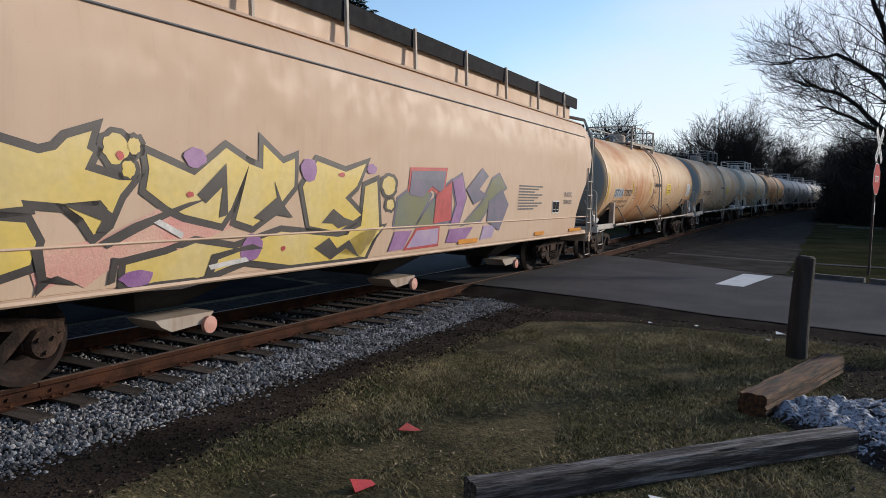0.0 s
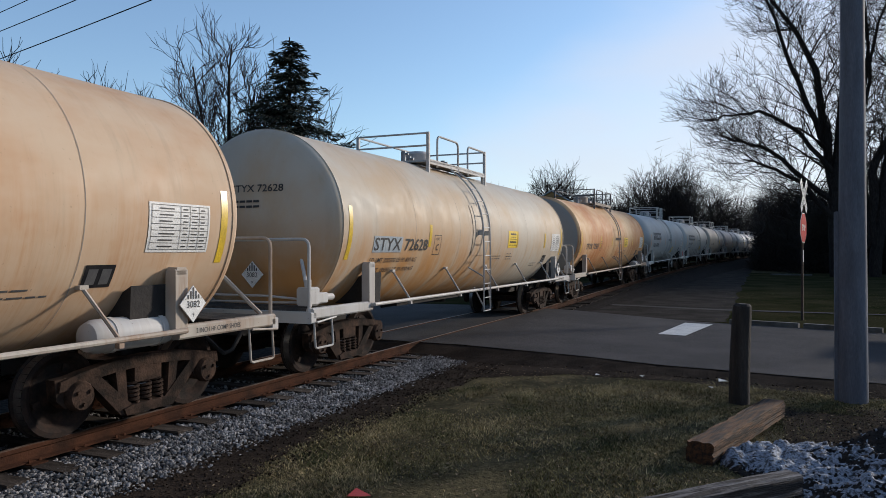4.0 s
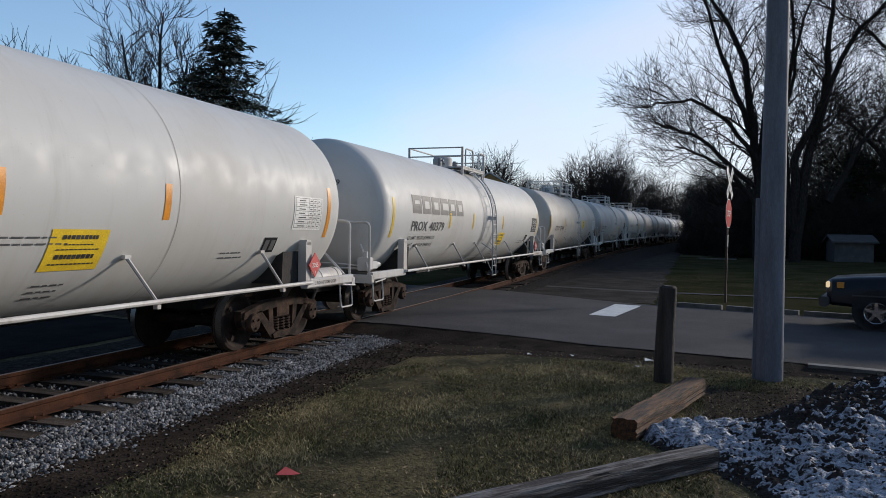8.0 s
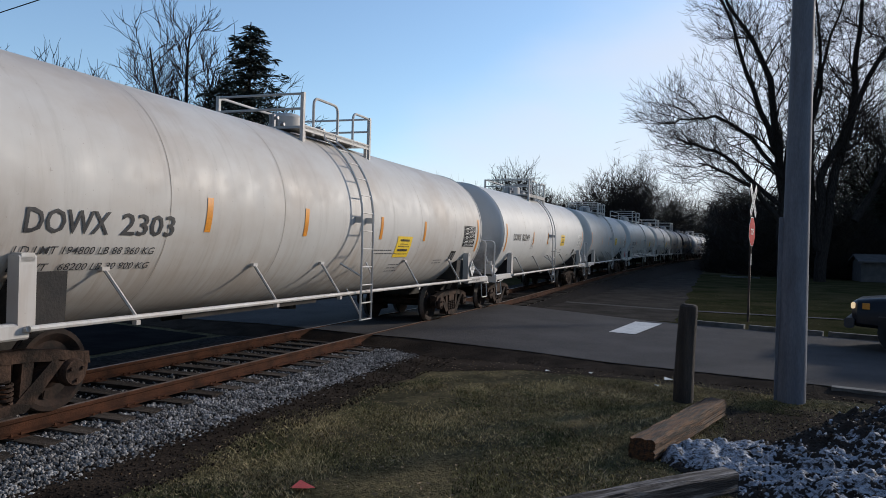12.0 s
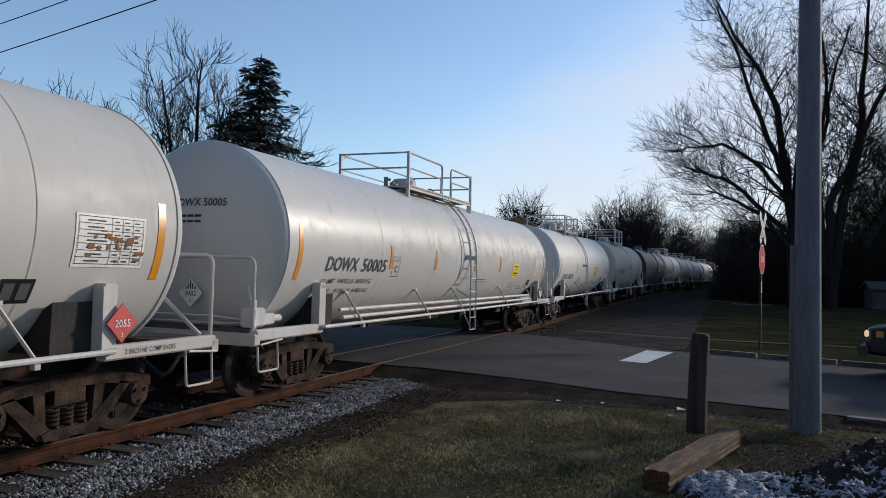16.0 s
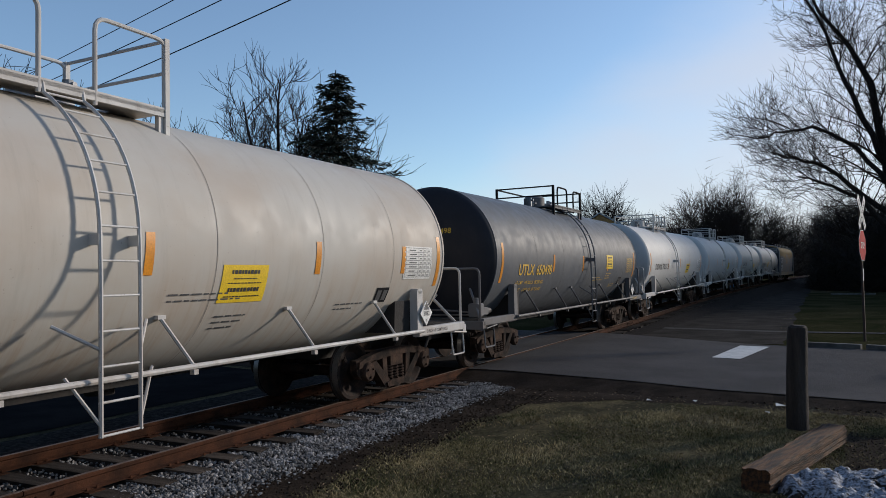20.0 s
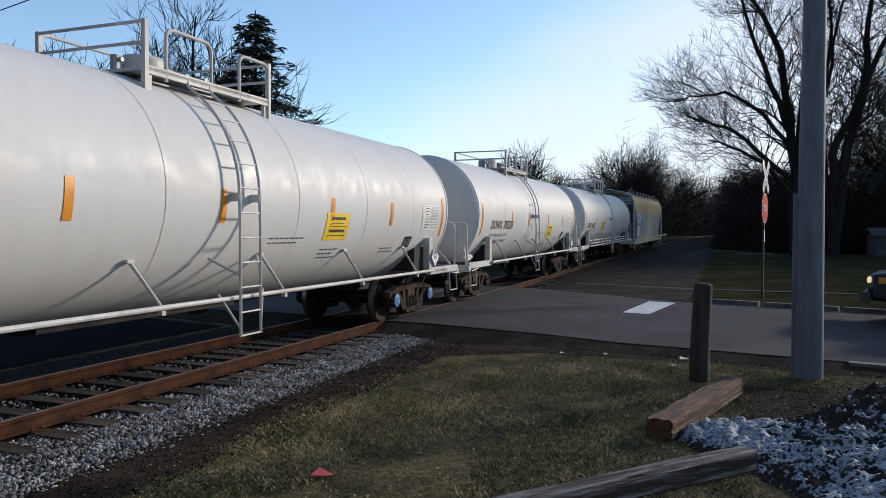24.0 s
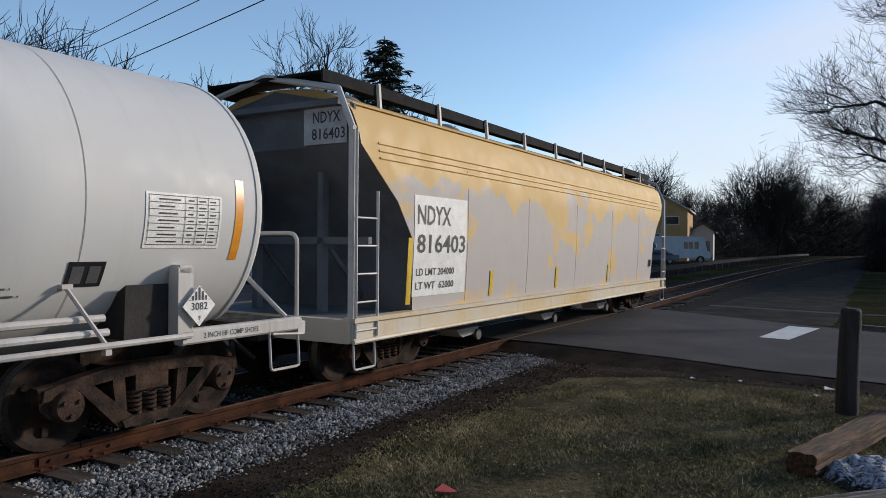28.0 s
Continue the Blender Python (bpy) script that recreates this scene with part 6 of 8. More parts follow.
def spray(name, mat, outlines, lift, label=""):
    for o in outlines:
        s = Shape()
        outline_fill(s, [(y - AW, z - RAIL_Z) for y, z in o], lift)
        part(name, s, mat, hop_a, label, smooth=0)


def blob(y, z, ry, rz, n=14, seed=0):
    r = random.Random(seed)
    return [(y + ry * math.cos(2 * math.pi * k / n) * r.uniform(0.85, 1.15), z + rz * math.sin(2 * math.pi * k / n) * r.uniform(0.85, 1.15)) for k in range(n)]


def grown(o, d):
    """The outline pushed out by d."""
    n, out = len(o), []
    area = sum(o[i][0] * o[(i + 1) % n][1] - o[(i + 1) % n][0] * o[i][1] for i in range(n))
    sg = 1 if area > 0 else -1
    for i in range(n):
        (ax, az), (bx, bz), (cx, cz) = o[i - 1], o[i], o[(i + 1) % n]
        n1, n2 = Vector((bz - az, ax - bx)), Vector((cz - bz, bx - cx))
        n1, n2 = n1.normalized() * sg, n2.normalized() * sg
        m = n1 + n2
        m = m / max(0.35, m.length_squared / 2) if m.length > 0.1 else n1
        out.append((bx + m.x * d * 0.9, bz + m.y * d * 0.9))
    return out


SPRAY_LEFT = [(3.41, 2.38), (3.72, 2.31), (3.87, 2.35), (3.97, 2.45), (4.20, 2.53), (4.15, 2.38), (4.21, 2.35), (4.13, 2.20), (4.47, 2.12), (4.61, 2.12), (4.49, 1.99), (4.37, 1.74), (4.23, 1.64), (4.12, 1.79), (3.96, 1.89), (4.26, 1.89), (4.37, 1.86), (4.29, 1.94), (3.94, 1.91), (3.58, 1.94), (3.60, 1.89), (3.40, 1.87)]
SPRAY_A = [(4.77, 2.37), (5.35, 2.19), (5.78, 2.49), (6.13, 2.34), (5.87, 1.85), (5.74, 1.70), (5.24, 1.80), (5.03, 1.88), (4.77, 2.04), (4.80, 2.23)]
SPRAY_B = [(6.13, 2.34), (6.35, 2.29), (6.35, 2.57), (6.69, 2.37), (6.90, 2.44), (6.90, 2.11), (6.60, 1.85), (6.22, 1.66), (5.95, 1.73), (6.04, 2.03)]
SPRAY_C = [(7.06, 2.11), (7.33, 2.43), (7.94, 2.32), (8.41, 2.45), (8.21, 2.14), (7.95, 1.98), (8.35, 1.75), (7.83, 1.54), (7.23, 1.63)]
SPRAY_D = [(8.41, 2.14), (8.70, 2.22), (8.82, 1.59), (8.51, 1.16), (7.90, 1.24), (8.09, 1.53), (8.36, 1.60)]
SPRAY_TAIL = [(5.03, 1.42), (5.39, 1.51), (5.95, 1.42), (6.70, 1.58), (7.83, 1.47), (8.94, 1.58), (8.37, 1.17), (6.91, 1.17), (6.13, 1.29), (5.54, 1.16), (5.24, 1.13), (4.57, 1.17), (4.57, 1.35)]
SPRAY_LOW = [(3.40, 1.78), (3.62, 1.76), (3.71, 1.60), (3.66, 1.42), (3.39, 1.35)]
SPRAY_PK = [(3.66, 1.55), (4.28, 1.59), (5.03, 1.91), (5.78, 1.82), (5.95, 1.67), (5.24, 1.46), (4.39, 1.31), (4.16, 1.18), (4.00, 1.27), (3.73, 1.18), (3.66, 1.37)]
SPRAY_PK2 = [(3.41, 2.35), (3.58, 2.29), (3.58, 2.00), (3.40, 1.91)]
RED_SLATE = [(9.61, 2.04), (9.67, 2.4), (10.79, 2.44), (10.71, 2.05), (10.33, 2.18), (10.02, 2.0)]
OLIVE_A = [(9.23, 1.57), (9.31, 1.97), (9.95, 2.24), (10.3, 2.04), (9.86, 1.57)]
OLIVE_B = [(9.89, 1.56), (10.34, 1.92), (10.61, 2.04), (10.48, 1.54)]
RED_B = [(10.49, 2.04), (11.01, 2.27), (11.07, 1.62), (10.44, 1.58)]
PURPLE_S = [(11.07, 1.57), (11.25, 1.89), (11.05, 2.27), (11.4, 2.39), (11.6, 2.0), (11.38, 1.57)]
SLATE_C = [(11.59, 2.15), (12.24, 2.55), (12.53, 2.41), (12.14, 2.16), (12.53, 2.05), (11.94, 1.88)]
OLIVE_D = [(11.47, 1.51), (12.28, 1.9), (12.72, 2.35), (13.04, 2.45), (13.37, 2.21), (12.8, 1.99), (12.3, 1.61)]
SLATE_D = [(12.59, 1.94), (13.2, 2.18), (13.58, 1.88), (13.18, 1.37), (12.57, 1.56)]
LOW_A = [(9.11, 1.2), (9.26, 1.49), (9.77, 1.49), (9.54, 1.21)]
LOW_B = [(9.64, 1.22), (9.92, 1.48), (10.64, 1.5), (10.65, 1.24)]
LOW_C = [(10.94, 1.24), (11.05, 1.47), (11.97, 1.48), (11.65, 1.22)]
LOW_D = [(12.33, 1.23), (12.44, 1.49), (13.0, 1.49), (12.88, 1.25)]
YELLOW_FORMS = [SPRAY_LEFT, SPRAY_A, SPRAY_B, SPRAY_C, SPRAY_D, SPRAY_TAIL, SPRAY_LOW]
spray('spray_outline', M_SPRAY_K, [grown(o, 0.082) for o in YELLOW_FORMS] + [blob(4.45, 2.39, 0.20, 0.19, 20, 0), blob(4.63, 2.43, 0.13, 0.13, 20, 1), blob(4.57, 2.22, 0.12, 0.12, 20, 2), blob(9.03, 2.17, 0.26, 0.18, 20, 3), blob(9.09, 1.89, 0.16, 0.12, 20, 4)], 0.008, 'black spray-paint outlines')
spray('spray_fill', M_PINK, [SPRAY_PK, SPRAY_PK2], 0.007, 'pink spray paint')
spray('spray_fill', M_SPRAY_Y, YELLOW_FORMS + [blob(4.44, 2.40, 0.13, 0.13, 20, 0), blob(4.63, 2.43, 0.07, 0.08, 20, 1), blob(4.57, 2.22, 0.07, 0.08, 20, 2), blob(9.03, 2.17, 0.18, 0.13, 20, 3), blob(9.09, 1.89, 0.10, 0.08, 20, 4)], 0.011, 'yellow spray paint')
spray('spray_fill', M_SPRAY_P, [PURPLE_S, LOW_A, LOW_C, blob(5.36, 2.37, 0.15, 0.10, 14, 9), blob(7.17, 2.32, 0.15, 0.14, 14, 10), blob(6.22, 1.41, 0.17, 0.16, 14, 11), blob(8.55, 2.38, 0.13, 0.07, 14, 12), blob(4.70, 1.22, 0.19, 0.08, 14, 13)], 0.014, 'purple spray paint')
spray('spray_outline', M_SPRAY_B, [grown(o, 0.05) for o in (OLIVE_A, OLIVE_B, RED_B, OLIVE_D, PURPLE_S)], 0.007, 'slate spray-paint outlines')
spray('spray_outline', M_SPRAY_R, [grown(RED_SLATE, 0.06), grown(LOW_B, 0.05)], 0.0085, 'red spray-paint outlines')
spray('spray_fill', M_SPRAY_G, [OLIVE_A, OLIVE_B, OLIVE_D], 0.01, 'dull green spray paint')
spray('spray_fill', M_SPRAY_LILAC, [LOW_B, LOW_D], 0.0115, 'lilac spray paint')
spray('spray_fill', M_SPRAY_B, [RED_SLATE, SLATE_C, SLATE_D], 0.014, 'slate spray paint')
spray('spray_fill', M_SPRAY_R, [RED_B, blob(4.48, 2.34, 0.04, 0.04, 10, 30), blob(5.30, 2.00, 0.05, 0.03, 10, 31), blob(7.85, 2.28, 0.07, 0.03, 10, 32), blob(6.75, 1.38, 0.04, 0.03, 10, 33)], 0.016, 'red spray paint')
spray('spray_outline', M_SPRAY_K, [[(3.94, 1.90), (4.31, 1.89), (4.43, 1.81), (4.37, 1.66), (4.25, 1.66), (4.31, 1.76), (4.12, 1.83)], [(5.39, 2.00), (5.78, 2.33), (5.83, 1.79), (5.70, 1.76), (5.74, 2.09), (5.51, 1.91)], [(6.22, 1.75), (6.60, 1.98), (6.54, 2.17), (6.70, 1.91), (6.90, 1.74), (6.60, 1.78), (6.40, 1.71)], [(7.46, 1.66), (7.70, 1.84), (7.95, 1.72), (8.22, 1.66), (7.83, 1.58), (7.70, 1.65)], [(4.28, 1.57), (4.64, 1.73), (5.28, 1.92), (5.54, 1.96), (5.24, 1.86), (4.70, 1.65), (4.37, 1.51)], [(5.54, 1.16), (5.62, 1.38), (6.22, 1.46), (6.41, 1.40), (6.04, 1.39), (5.72, 1.32), (5.66, 1.17)], [(3.73, 1.27), (3.66, 1.55), (3.76, 1.55), (3.80, 1.31), (4.11, 1.21), (3.90, 1.31), (3.71, 1.15)], [(7.35, 1.35), (7.64, 1.47), (7.83, 1.32), (8.09, 1.42), (8.37, 1.17), (8.03, 1.31), (7.71, 1.18)], [(4.39, 1.18), (4.42, 1.43), (4.64, 1.39), (4.48, 1.35), (4.46, 1.20)]], 0.016)
spray('spray_fill', M_SPRAY_W, [[(4.86, 1.73), (4.93, 1.76), (5.23, 1.62), (5.21, 1.56)], [(5.58, 1.27), (6.13, 1.32), (6.18, 1.27), (5.62, 1.22)]], 0.018, 'white spray paint')
s = Shape()
for k in range(9):
    z = 2.02 - k * 0.060
    q = side_patch([(14.10 - AW, z), (15.52 - AW - 0.25 * (k % 3), z), (15.52 - AW - 0.25 * (k % 3), z + 0.03), (14.10 - AW, z + 0.03)], 0.008)
    s.add(q.v, q.f)
part("stencil_print", s, M_LETTER_GREY, hop_a, kind="stuff", smooth=0)
part("ink_panel", side_patch([(16.26 - AW, 1.44), (16.74 - AW, 1.44), (16.74 - AW, 1.73), (16.26 - AW, 1.73)], 0.009), M_PLACARD, hop_a, "white stencil panel", smooth=0)
for q in (16.28, 16.51):
    part("ink_box", side_patch([(q - AW, 1.46), (q + 0.21 - AW, 1.46), (q + 0.21 - AW, 1.71), (q - AW, 1.71)], 0.013), M_BLACK, hop_a, smooth=0)
    part("ink_box_print", side_patch([(q + 0.04 - AW, 1.52), (q + 0.17 - AW, 1.52), (q + 0.17 - AW, 1.535), (q + 0.04 - AW, 1.535)], 0.017), M_PLACARD, hop_a, smooth=0)
part("side_rib", Shape().tube([(hopper_side(3.4) + 0.004, -LB_A + 0.6, 3.4), (hopper_side(3.4) + 0.004, LB_A - 0.6, 3.4)], 0.014, 6), P_HOP_END, hop_a)

hopper_text("PLASTIC", 0.11, 17.08 - AW, 1.83, M_LETTER_GREY, hop_a, 0.58, 0.012, "cargo_stencil")
hopper_text("GRANULES", 0.11, 17.03 - AW, 1.65, M_LETTER_GREY, hop_a, 0.64, 0.012, "cargo_stencil")
for y0, y1 in ((LB_A - 1.75, LB_A - 0.75), (LB_A - 4.2, LB_A - 3.6), (LB_A - 8.0, LB_A - 7.2)):
    part("reflective_strip", Shape().box(1.525, y0, 0.96, 1.53, y1, 1.04), M_TAPE, hop_a, "reflective tape strip")
# yellow hopper at the end of the train
LB_B = 7.93
MB = GAPS[18] + LB_B + 0.43
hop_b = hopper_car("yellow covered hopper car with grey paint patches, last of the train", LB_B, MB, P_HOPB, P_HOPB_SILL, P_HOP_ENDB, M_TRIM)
panel = Shape()
outline_fill(panel, [(-6.5, 1.15), (-4.95, 1.15), (-4.95, 2.62), (-6.5, 2.62)], 0.006)
part("mark_panel", panel, M_PLACARD, hop_b, "white lettering panel", smooth=0)
hopper_text("NDYX", 0.28, -6.42, 2.2, M_LETTER, hop_b, 0.95, 0.011)
hopper_text("816403", 0.28, -6.42, 1.78, M_LETTER, hop_b, 1.42, 0.011)
hopper_text("LD LMT 204000", 0.11, -6.42, 1.45, M_LETTER, hop_b, 1.1, 0.011, "load_limit")
hopper_text("LT WT  62000", 0.11, -6.42, 1.25, M_LETTER, hop_b, 1.1, 0.011, "load_limit")
for y in (-6.6, -4.0, -1.0, 2.4):
    part("reflective_strip", side_patch([(y - 0.06, 1.05), (y + 0.06, 1.05), (y + 0.06, 1.05 + (0.95 if y < -6 else 0.42)), (y - 0.06, 1.05 + (0.95 if y < -6 else 0.42))], 0.016), M_TAPE_Y, hop_b, "reflective tape strip", smooth=0)
part("ink_box", side_patch([(6.1, 1.35), (6.35, 1.35), (6.35, 1.55), (6.1, 1.55)], 0.016), M_BLACK, hop_b, smooth=0)
pts, faces = letters("NDYX", 0.15, 0.46)
part("end_panel", Shape().box(0.62, -LB_B + 0.155, 3.22, 1.34, -LB_B + 0.165, 3.7), P_END_PANEL, hop_b, "pale end panel", smooth=0)
part("end_mark", Shape().add([(0.78 + u, -LB_B + 0.15, 3.5 + v) for u, v, _ in pts], faces), M_LETTER, hop_b, smooth=0)
pts, faces = letters("816403", 0.15, 0.56)
part("end_mark", Shape().add([(0.76 + u, -LB_B + 0.15, 3.28 + v) for u, v, _ in pts], faces), M_LETTER, hop_b, smooth=0)
for z in (3.05, 3.15, 3.25):
    part("side_rib", Shape().tube([(hopper_side(z) + 0.004, -LB_B + 0.6, z), (hopper_side(z) + 0.004, LB_B - 0.6, z)], 0.016, 6), P_HOPB, hop_b)
for y in (-4.9, -2.5, 0.1, 2.6, 5.0):
    part("side_seam", side_patch([(y - 0.008, 1.0), (y + 0.008, 1.0), (y + 0.008, 3.1), (y - 0.008, 3.1)], 0.004), M_SEAM, hop_b, smooth=0)


# ---- things beside the crossing ----
def rough_beam(length, w, h, seed, segs=64):
    """A squared timber along y: weathered faces, long splits, chipped edges and sawn ends."""
    r, s = random.Random(seed), Shape()
    ring = []
    k = 8
    for (ax, az), (bx, bz), nx_, nz_ in (((-w / 2, 0), (w / 2, 0), 0, -1), ((w / 2, 0), (w / 2, h), 1, 0), ((w / 2, h), (-w / 2, h), 0, 1), ((-w / 2, h), (-w / 2, 0), -1, 0)):
        for i in range(k):
            t = i / k
            ring.append((ax + (bx - ax) * t, az + (bz - az) * t, nx_, nz_, i == 0))
    split = {i: r.uniform(0.012, 0.03) for i in r.sample(range(k, 4 * k), 7)}
    n, rows = len(ring), []
    for j in range(segs + 1):
        y = length * j / segs
        row = []
        for i, (x, z, ox, oz, corner) in enumerate(ring):
            d = 0.008 * noise.noise((i * 1.7 + seed, y * 2.4, 0)) + 0.005 * noise.noise((i * 3.3, y * 9, seed))
            if i in split:
                d -= split[i] * max(0.0, 0.5 + noise.noise((i * 5.1, y * 1.1, seed)))
            px, pz = x + ox * d, z + oz * d
            if corner:
                c = 0.012 + 0.03 * max(0.0, noise.noise((i, y * 3.1, seed + 5)))
                px, pz = px - math.copysign(c, x), pz + (c if z < h / 2 else -c) * 0.8
            row.append((px, y + 0.012 * noise.noise((x * 9, z * 9, seed)) * (j in (0, segs)), pz))
        rows.append(row)
    s.add([q for row in rows for q in row], [(i * n + m, (i + 1) * n + m, (i + 1) * n + (m + 1) % n, i * n + (m + 1) % n) for i in range(segs) for m in range(n)] + [tuple(range(n)), tuple(segs * n + m for m in range(n - 1, -1, -1))])
    return s


put("timber", rough_beam(2.62, 0.27, 0.22, 3), M_TIMBER, "weathered brown squared timber lying on the grass", "timber", "timbers on the lawn", m=pose(-0.5, 7.5, 0.0, 0, 0, -16.0))
put("timber", rough_beam(3.5, 0.2, 0.19, 4), M_TIMBER_DARK, "long dark creosoted timber lying on the grass", "timber", "timbers on the lawn", m=pose(-1.98, 4.25, 0.0, 0, 0, -40.5))

post = Shape().lathe([(-0.1, 0.138), (0.3, 0.134), (0.8, 0.128), (1.25, 0.124), (1.33, 0.118), (1.36, 0.09), (1.365, 0.0)], 18, pose(0, 0, 0, 90))
post.v = [(x * (1 + 0.05 * noise.noise((math.atan2(y, x) * 2, z * 0.8, 3))) + 0.04 * z * z / 1.7, y * (1 + 0.05 * noise.noise((math.atan2(y, x) * 2, z * 0.8, 5))), z + (0.03 * noise.noise((x * 9, y * 9, 1)) if z > 1.3 else 0)) for x, y, z in post.v]
put("wooden_post", post, M_POST, "short old round wooden post leaning slightly", "post", m=pose(-0.19, 10.69, 0))

pole = holder("utility_pole", "tall grey round utility pole with a conduit strip", "utility pole", m=pose(1.25, 11.42, 0))
part("pole", Shape().tube([(0, 0, -0.2), (0, 0, 2.5), (0.005, 0, 5), (0.01, 0, 11.0)], 0.19, 28, 0.13), M_POLE, pole)
part("conduit", Shape().box(-0.225, -0.03, 0.0, -0.165, 0.03, 2.62, bevel=0.012), M_POLE, pole, "grey conduit strip")
part("cross_arm", Shape().box(-0.06, -1.1, 10.2, 0.06, 1.1, 10.32), M_POST, pole)
for q in (-0.9, 0.0, 0.9):
    part("insulator", Shape().lathe([(0, 0.03), (0.05, 0.05), (0.12, 0.05), (0.16, 0.02)], 10, pose(0, q, 10.3 + (0.1 if q == 0 else 0.02), 90)), M_GALV, pole)
for k, (q, z0, z1) in enumerate(((-0.9, 10.4, 9.15), (0.0, 9.6, 8.55), (0.9, 11.0, 10.6))):
    a, b = Vector((1.25, 11.42 + q, z0)), Vector((-62, 24.5 + q * 1.6, z1))
    pts = [a + (b - a) * t - Vector((0, 0, 3.2 * t * (1 - t))) for t in np.linspace(0, 1, 40)]
    put("power_line", Shape().tube(pts, 0.016 if k else 0.012, 5), M_WIRE, "black overhead cable crossing the track", "cable", "overhead cables")
far_pole = holder("utility_pole", "tall brown wooden utility pole beyond the track", "utility pole", m=pose(-62, 24.5, 0))
part("pole", Shape().tube([(0, 0, -0.2), (0, 0, 11.2)], 0.16, 14, 0.11), M_POST, far_pole)
part("cross_arm", Shape().box(-0.06, -1.6, 9.0, 0.06, 1.6, 9.12), M_POST, far_pole)

# crossing sign: crossbuck over a stop sign, facing the traffic
sign = holder("crossing_sign", "white crossbuck over a red stop sign on a thin steel post", "road sign", m=pose(1.36, 24.2, 0, 0, 0, -14))
part("post", Shape().box(-0.03, -0.03, -0.1, 0.03, 0.03, 3.95), M_RUSTPOST, sign)


def octagon(r, x0, x1):
    o = [(r * math.cos(radians(22.5 + 45 * k)), r * math.sin(radians(22.5 + 45 * k))) for k in range(8)]
    return Shape().prism(o, x0, x1, axis="x")


stop_face = part("stop_plate", octagon(0.475, 0.036, 0.042), M_WHITE, sign, "white edge of the stop sign", m=pose(0, 0, 2.77))
part("stop_face", octagon(0.455, 0.0425, 0.0455), M_RED, stop_face, "red stop sign face")
pts, faces = letters("STOP", 0.19, 0.46)
part("stop_text", Shape().add([(0.05, u - 0.23, v - 0.095) for u, v, _ in pts], faces), M_WHITE, stop_face, smooth=0)
for a in (45, -45):
    blade = part("crossbuck_blade", Shape().box(0.05 + (0.008 if a > 0 else 0), -0.61, -0.115, 0.056 + (0.008 if a > 0 else 0), 0.61, 0.115), M_WHITE, sign, "white crossbuck blade", m=pose(0, 0, 3.72, a))
    word = "CROSSING" if a < 0 else "RAIL ROAD"
    pts, faces = letters(word, 0.13, 1.0)
    lift = 0.068 if a > 0 else 0.0575
    part("blade_text", Shape().add([(lift, u - 0.5, v - 0.065) for u, v, _ in pts], faces), M_BLACK, blade, smooth=0)
part("small_tag", Shape().box(0.032, -0.05, 1.75, 0.036, 0.05, 2.1), M_WHITE, sign, "small pale tag")

# heap of ploughed soil with a crust of old snow
HEAP_FRONT = ([-0.35, 0.1, 0.6, 0.8, 1.3, 4.5], [7.5, 6.9, 6.3, 5.7, 5.45, 4.4])
HEAP_BACK = ([-0.35, 0.2, 0.8, 1.1, 1.4, 2.2, 4.5], [7.75, 8.1, 8.25, 8.45, 8.8, 9.5, 10.6])
HEAP_TOP = ([-0.35, -0.2, 0.2, 0.8, 1.1, 1.5, 2.2, 4.5], [0.04, 0.11, 0.15, 0.22, 0.33, 0.46, 0.62, 0.8])


def heap_at(x, y):
    """Height of the heap, and how far up its front slope the place lies (0 to 1)."""
    f, b_ = float(np.interp(x, *HEAP_FRONT)) + 0.16 * noise.noise((x * 2.3, 8, 1)), float(np.interp(x, *HEAP_BACK)) + 0.1 * noise.noise((x * 2.7, 3, 6))
    t = (y - f) / (b_ - f)
    edge = min(1.0, (x + 0.36) / 0.12)
    if not 0 < t < 1.12 or edge <= 0:
        return -0.06, t
    body = min(1.0, t / 0.8) ** 0.75 * min(1.0, (1.12 - t) / 0.2)
    rough = 0.06 * noise.noise((x * 4, y * 4, 1)) + 0.05 * noise.noise((x * 10, y * 10, 4)) + 0.028 * noise.noise((x * 24, y * 24, 2))
    return -0.015 + edge * (float(np.interp(x, *HEAP_TOP)) * body + rough * min(1.0, body * 1.6)), t


def snow_at(x, y, t):
    """How much snow lies on the heap: most by the timbers and along the foot, least on the crest."""
    near = max(0.0, 1 - max(0.0, x - 0.35) / 0.6) * min(1.0, max(0.0, t * 2.2))
    foot = math.exp(-((x - 1.25) / 0.55) ** 2) * max(0.0, 1 - abs(t - 0.2) / 0.35)
    mid = math.exp(-((t - 0.5) / 0.28) ** 2) * 0.55
    v = max(near, foot * 0.9, mid) - 0.62
    return v + 0.35 * noise.noise((x * 3.1, y * 3.1, 9)) + 0.5 * noise.noise((x * 11, y * 11, 3)) + 0.4 * noise.noise((x * 30, y * 30, 7)) + 0.22


heap, snow = Shape(), Shape()
nx, ny = 190, 250
x0, x1, y0, y1 = -0.4, 4.2, 4.5, 10.4
vals, crust = [], []
for j in range(ny + 1):
    for i in range(nx + 1):
        x, y = x0 + (x1 - x0) * i / nx, y0 + (y1 - y0) * j / ny
        z, t = heap_at(x, y)
        vals.append((x, y, z))
        crust.append(snow_at(x, y, t) if z > 0.0 else -1.0)
cell = [(j * (nx + 1) + i, j * (nx + 1) + i + 1, (j + 1) * (nx + 1) + i + 1, (j + 1) * (nx + 1) + i) for j in range(ny) for i in range(nx)]
heap.add(vals, [f for f in cell if max(vals[k][2] for k in f) > -0.05])
put("soil_heap", heap, M_HEAP, "ploughed heap of dark soil and grit", "soil", kind="structure", smooth=80)
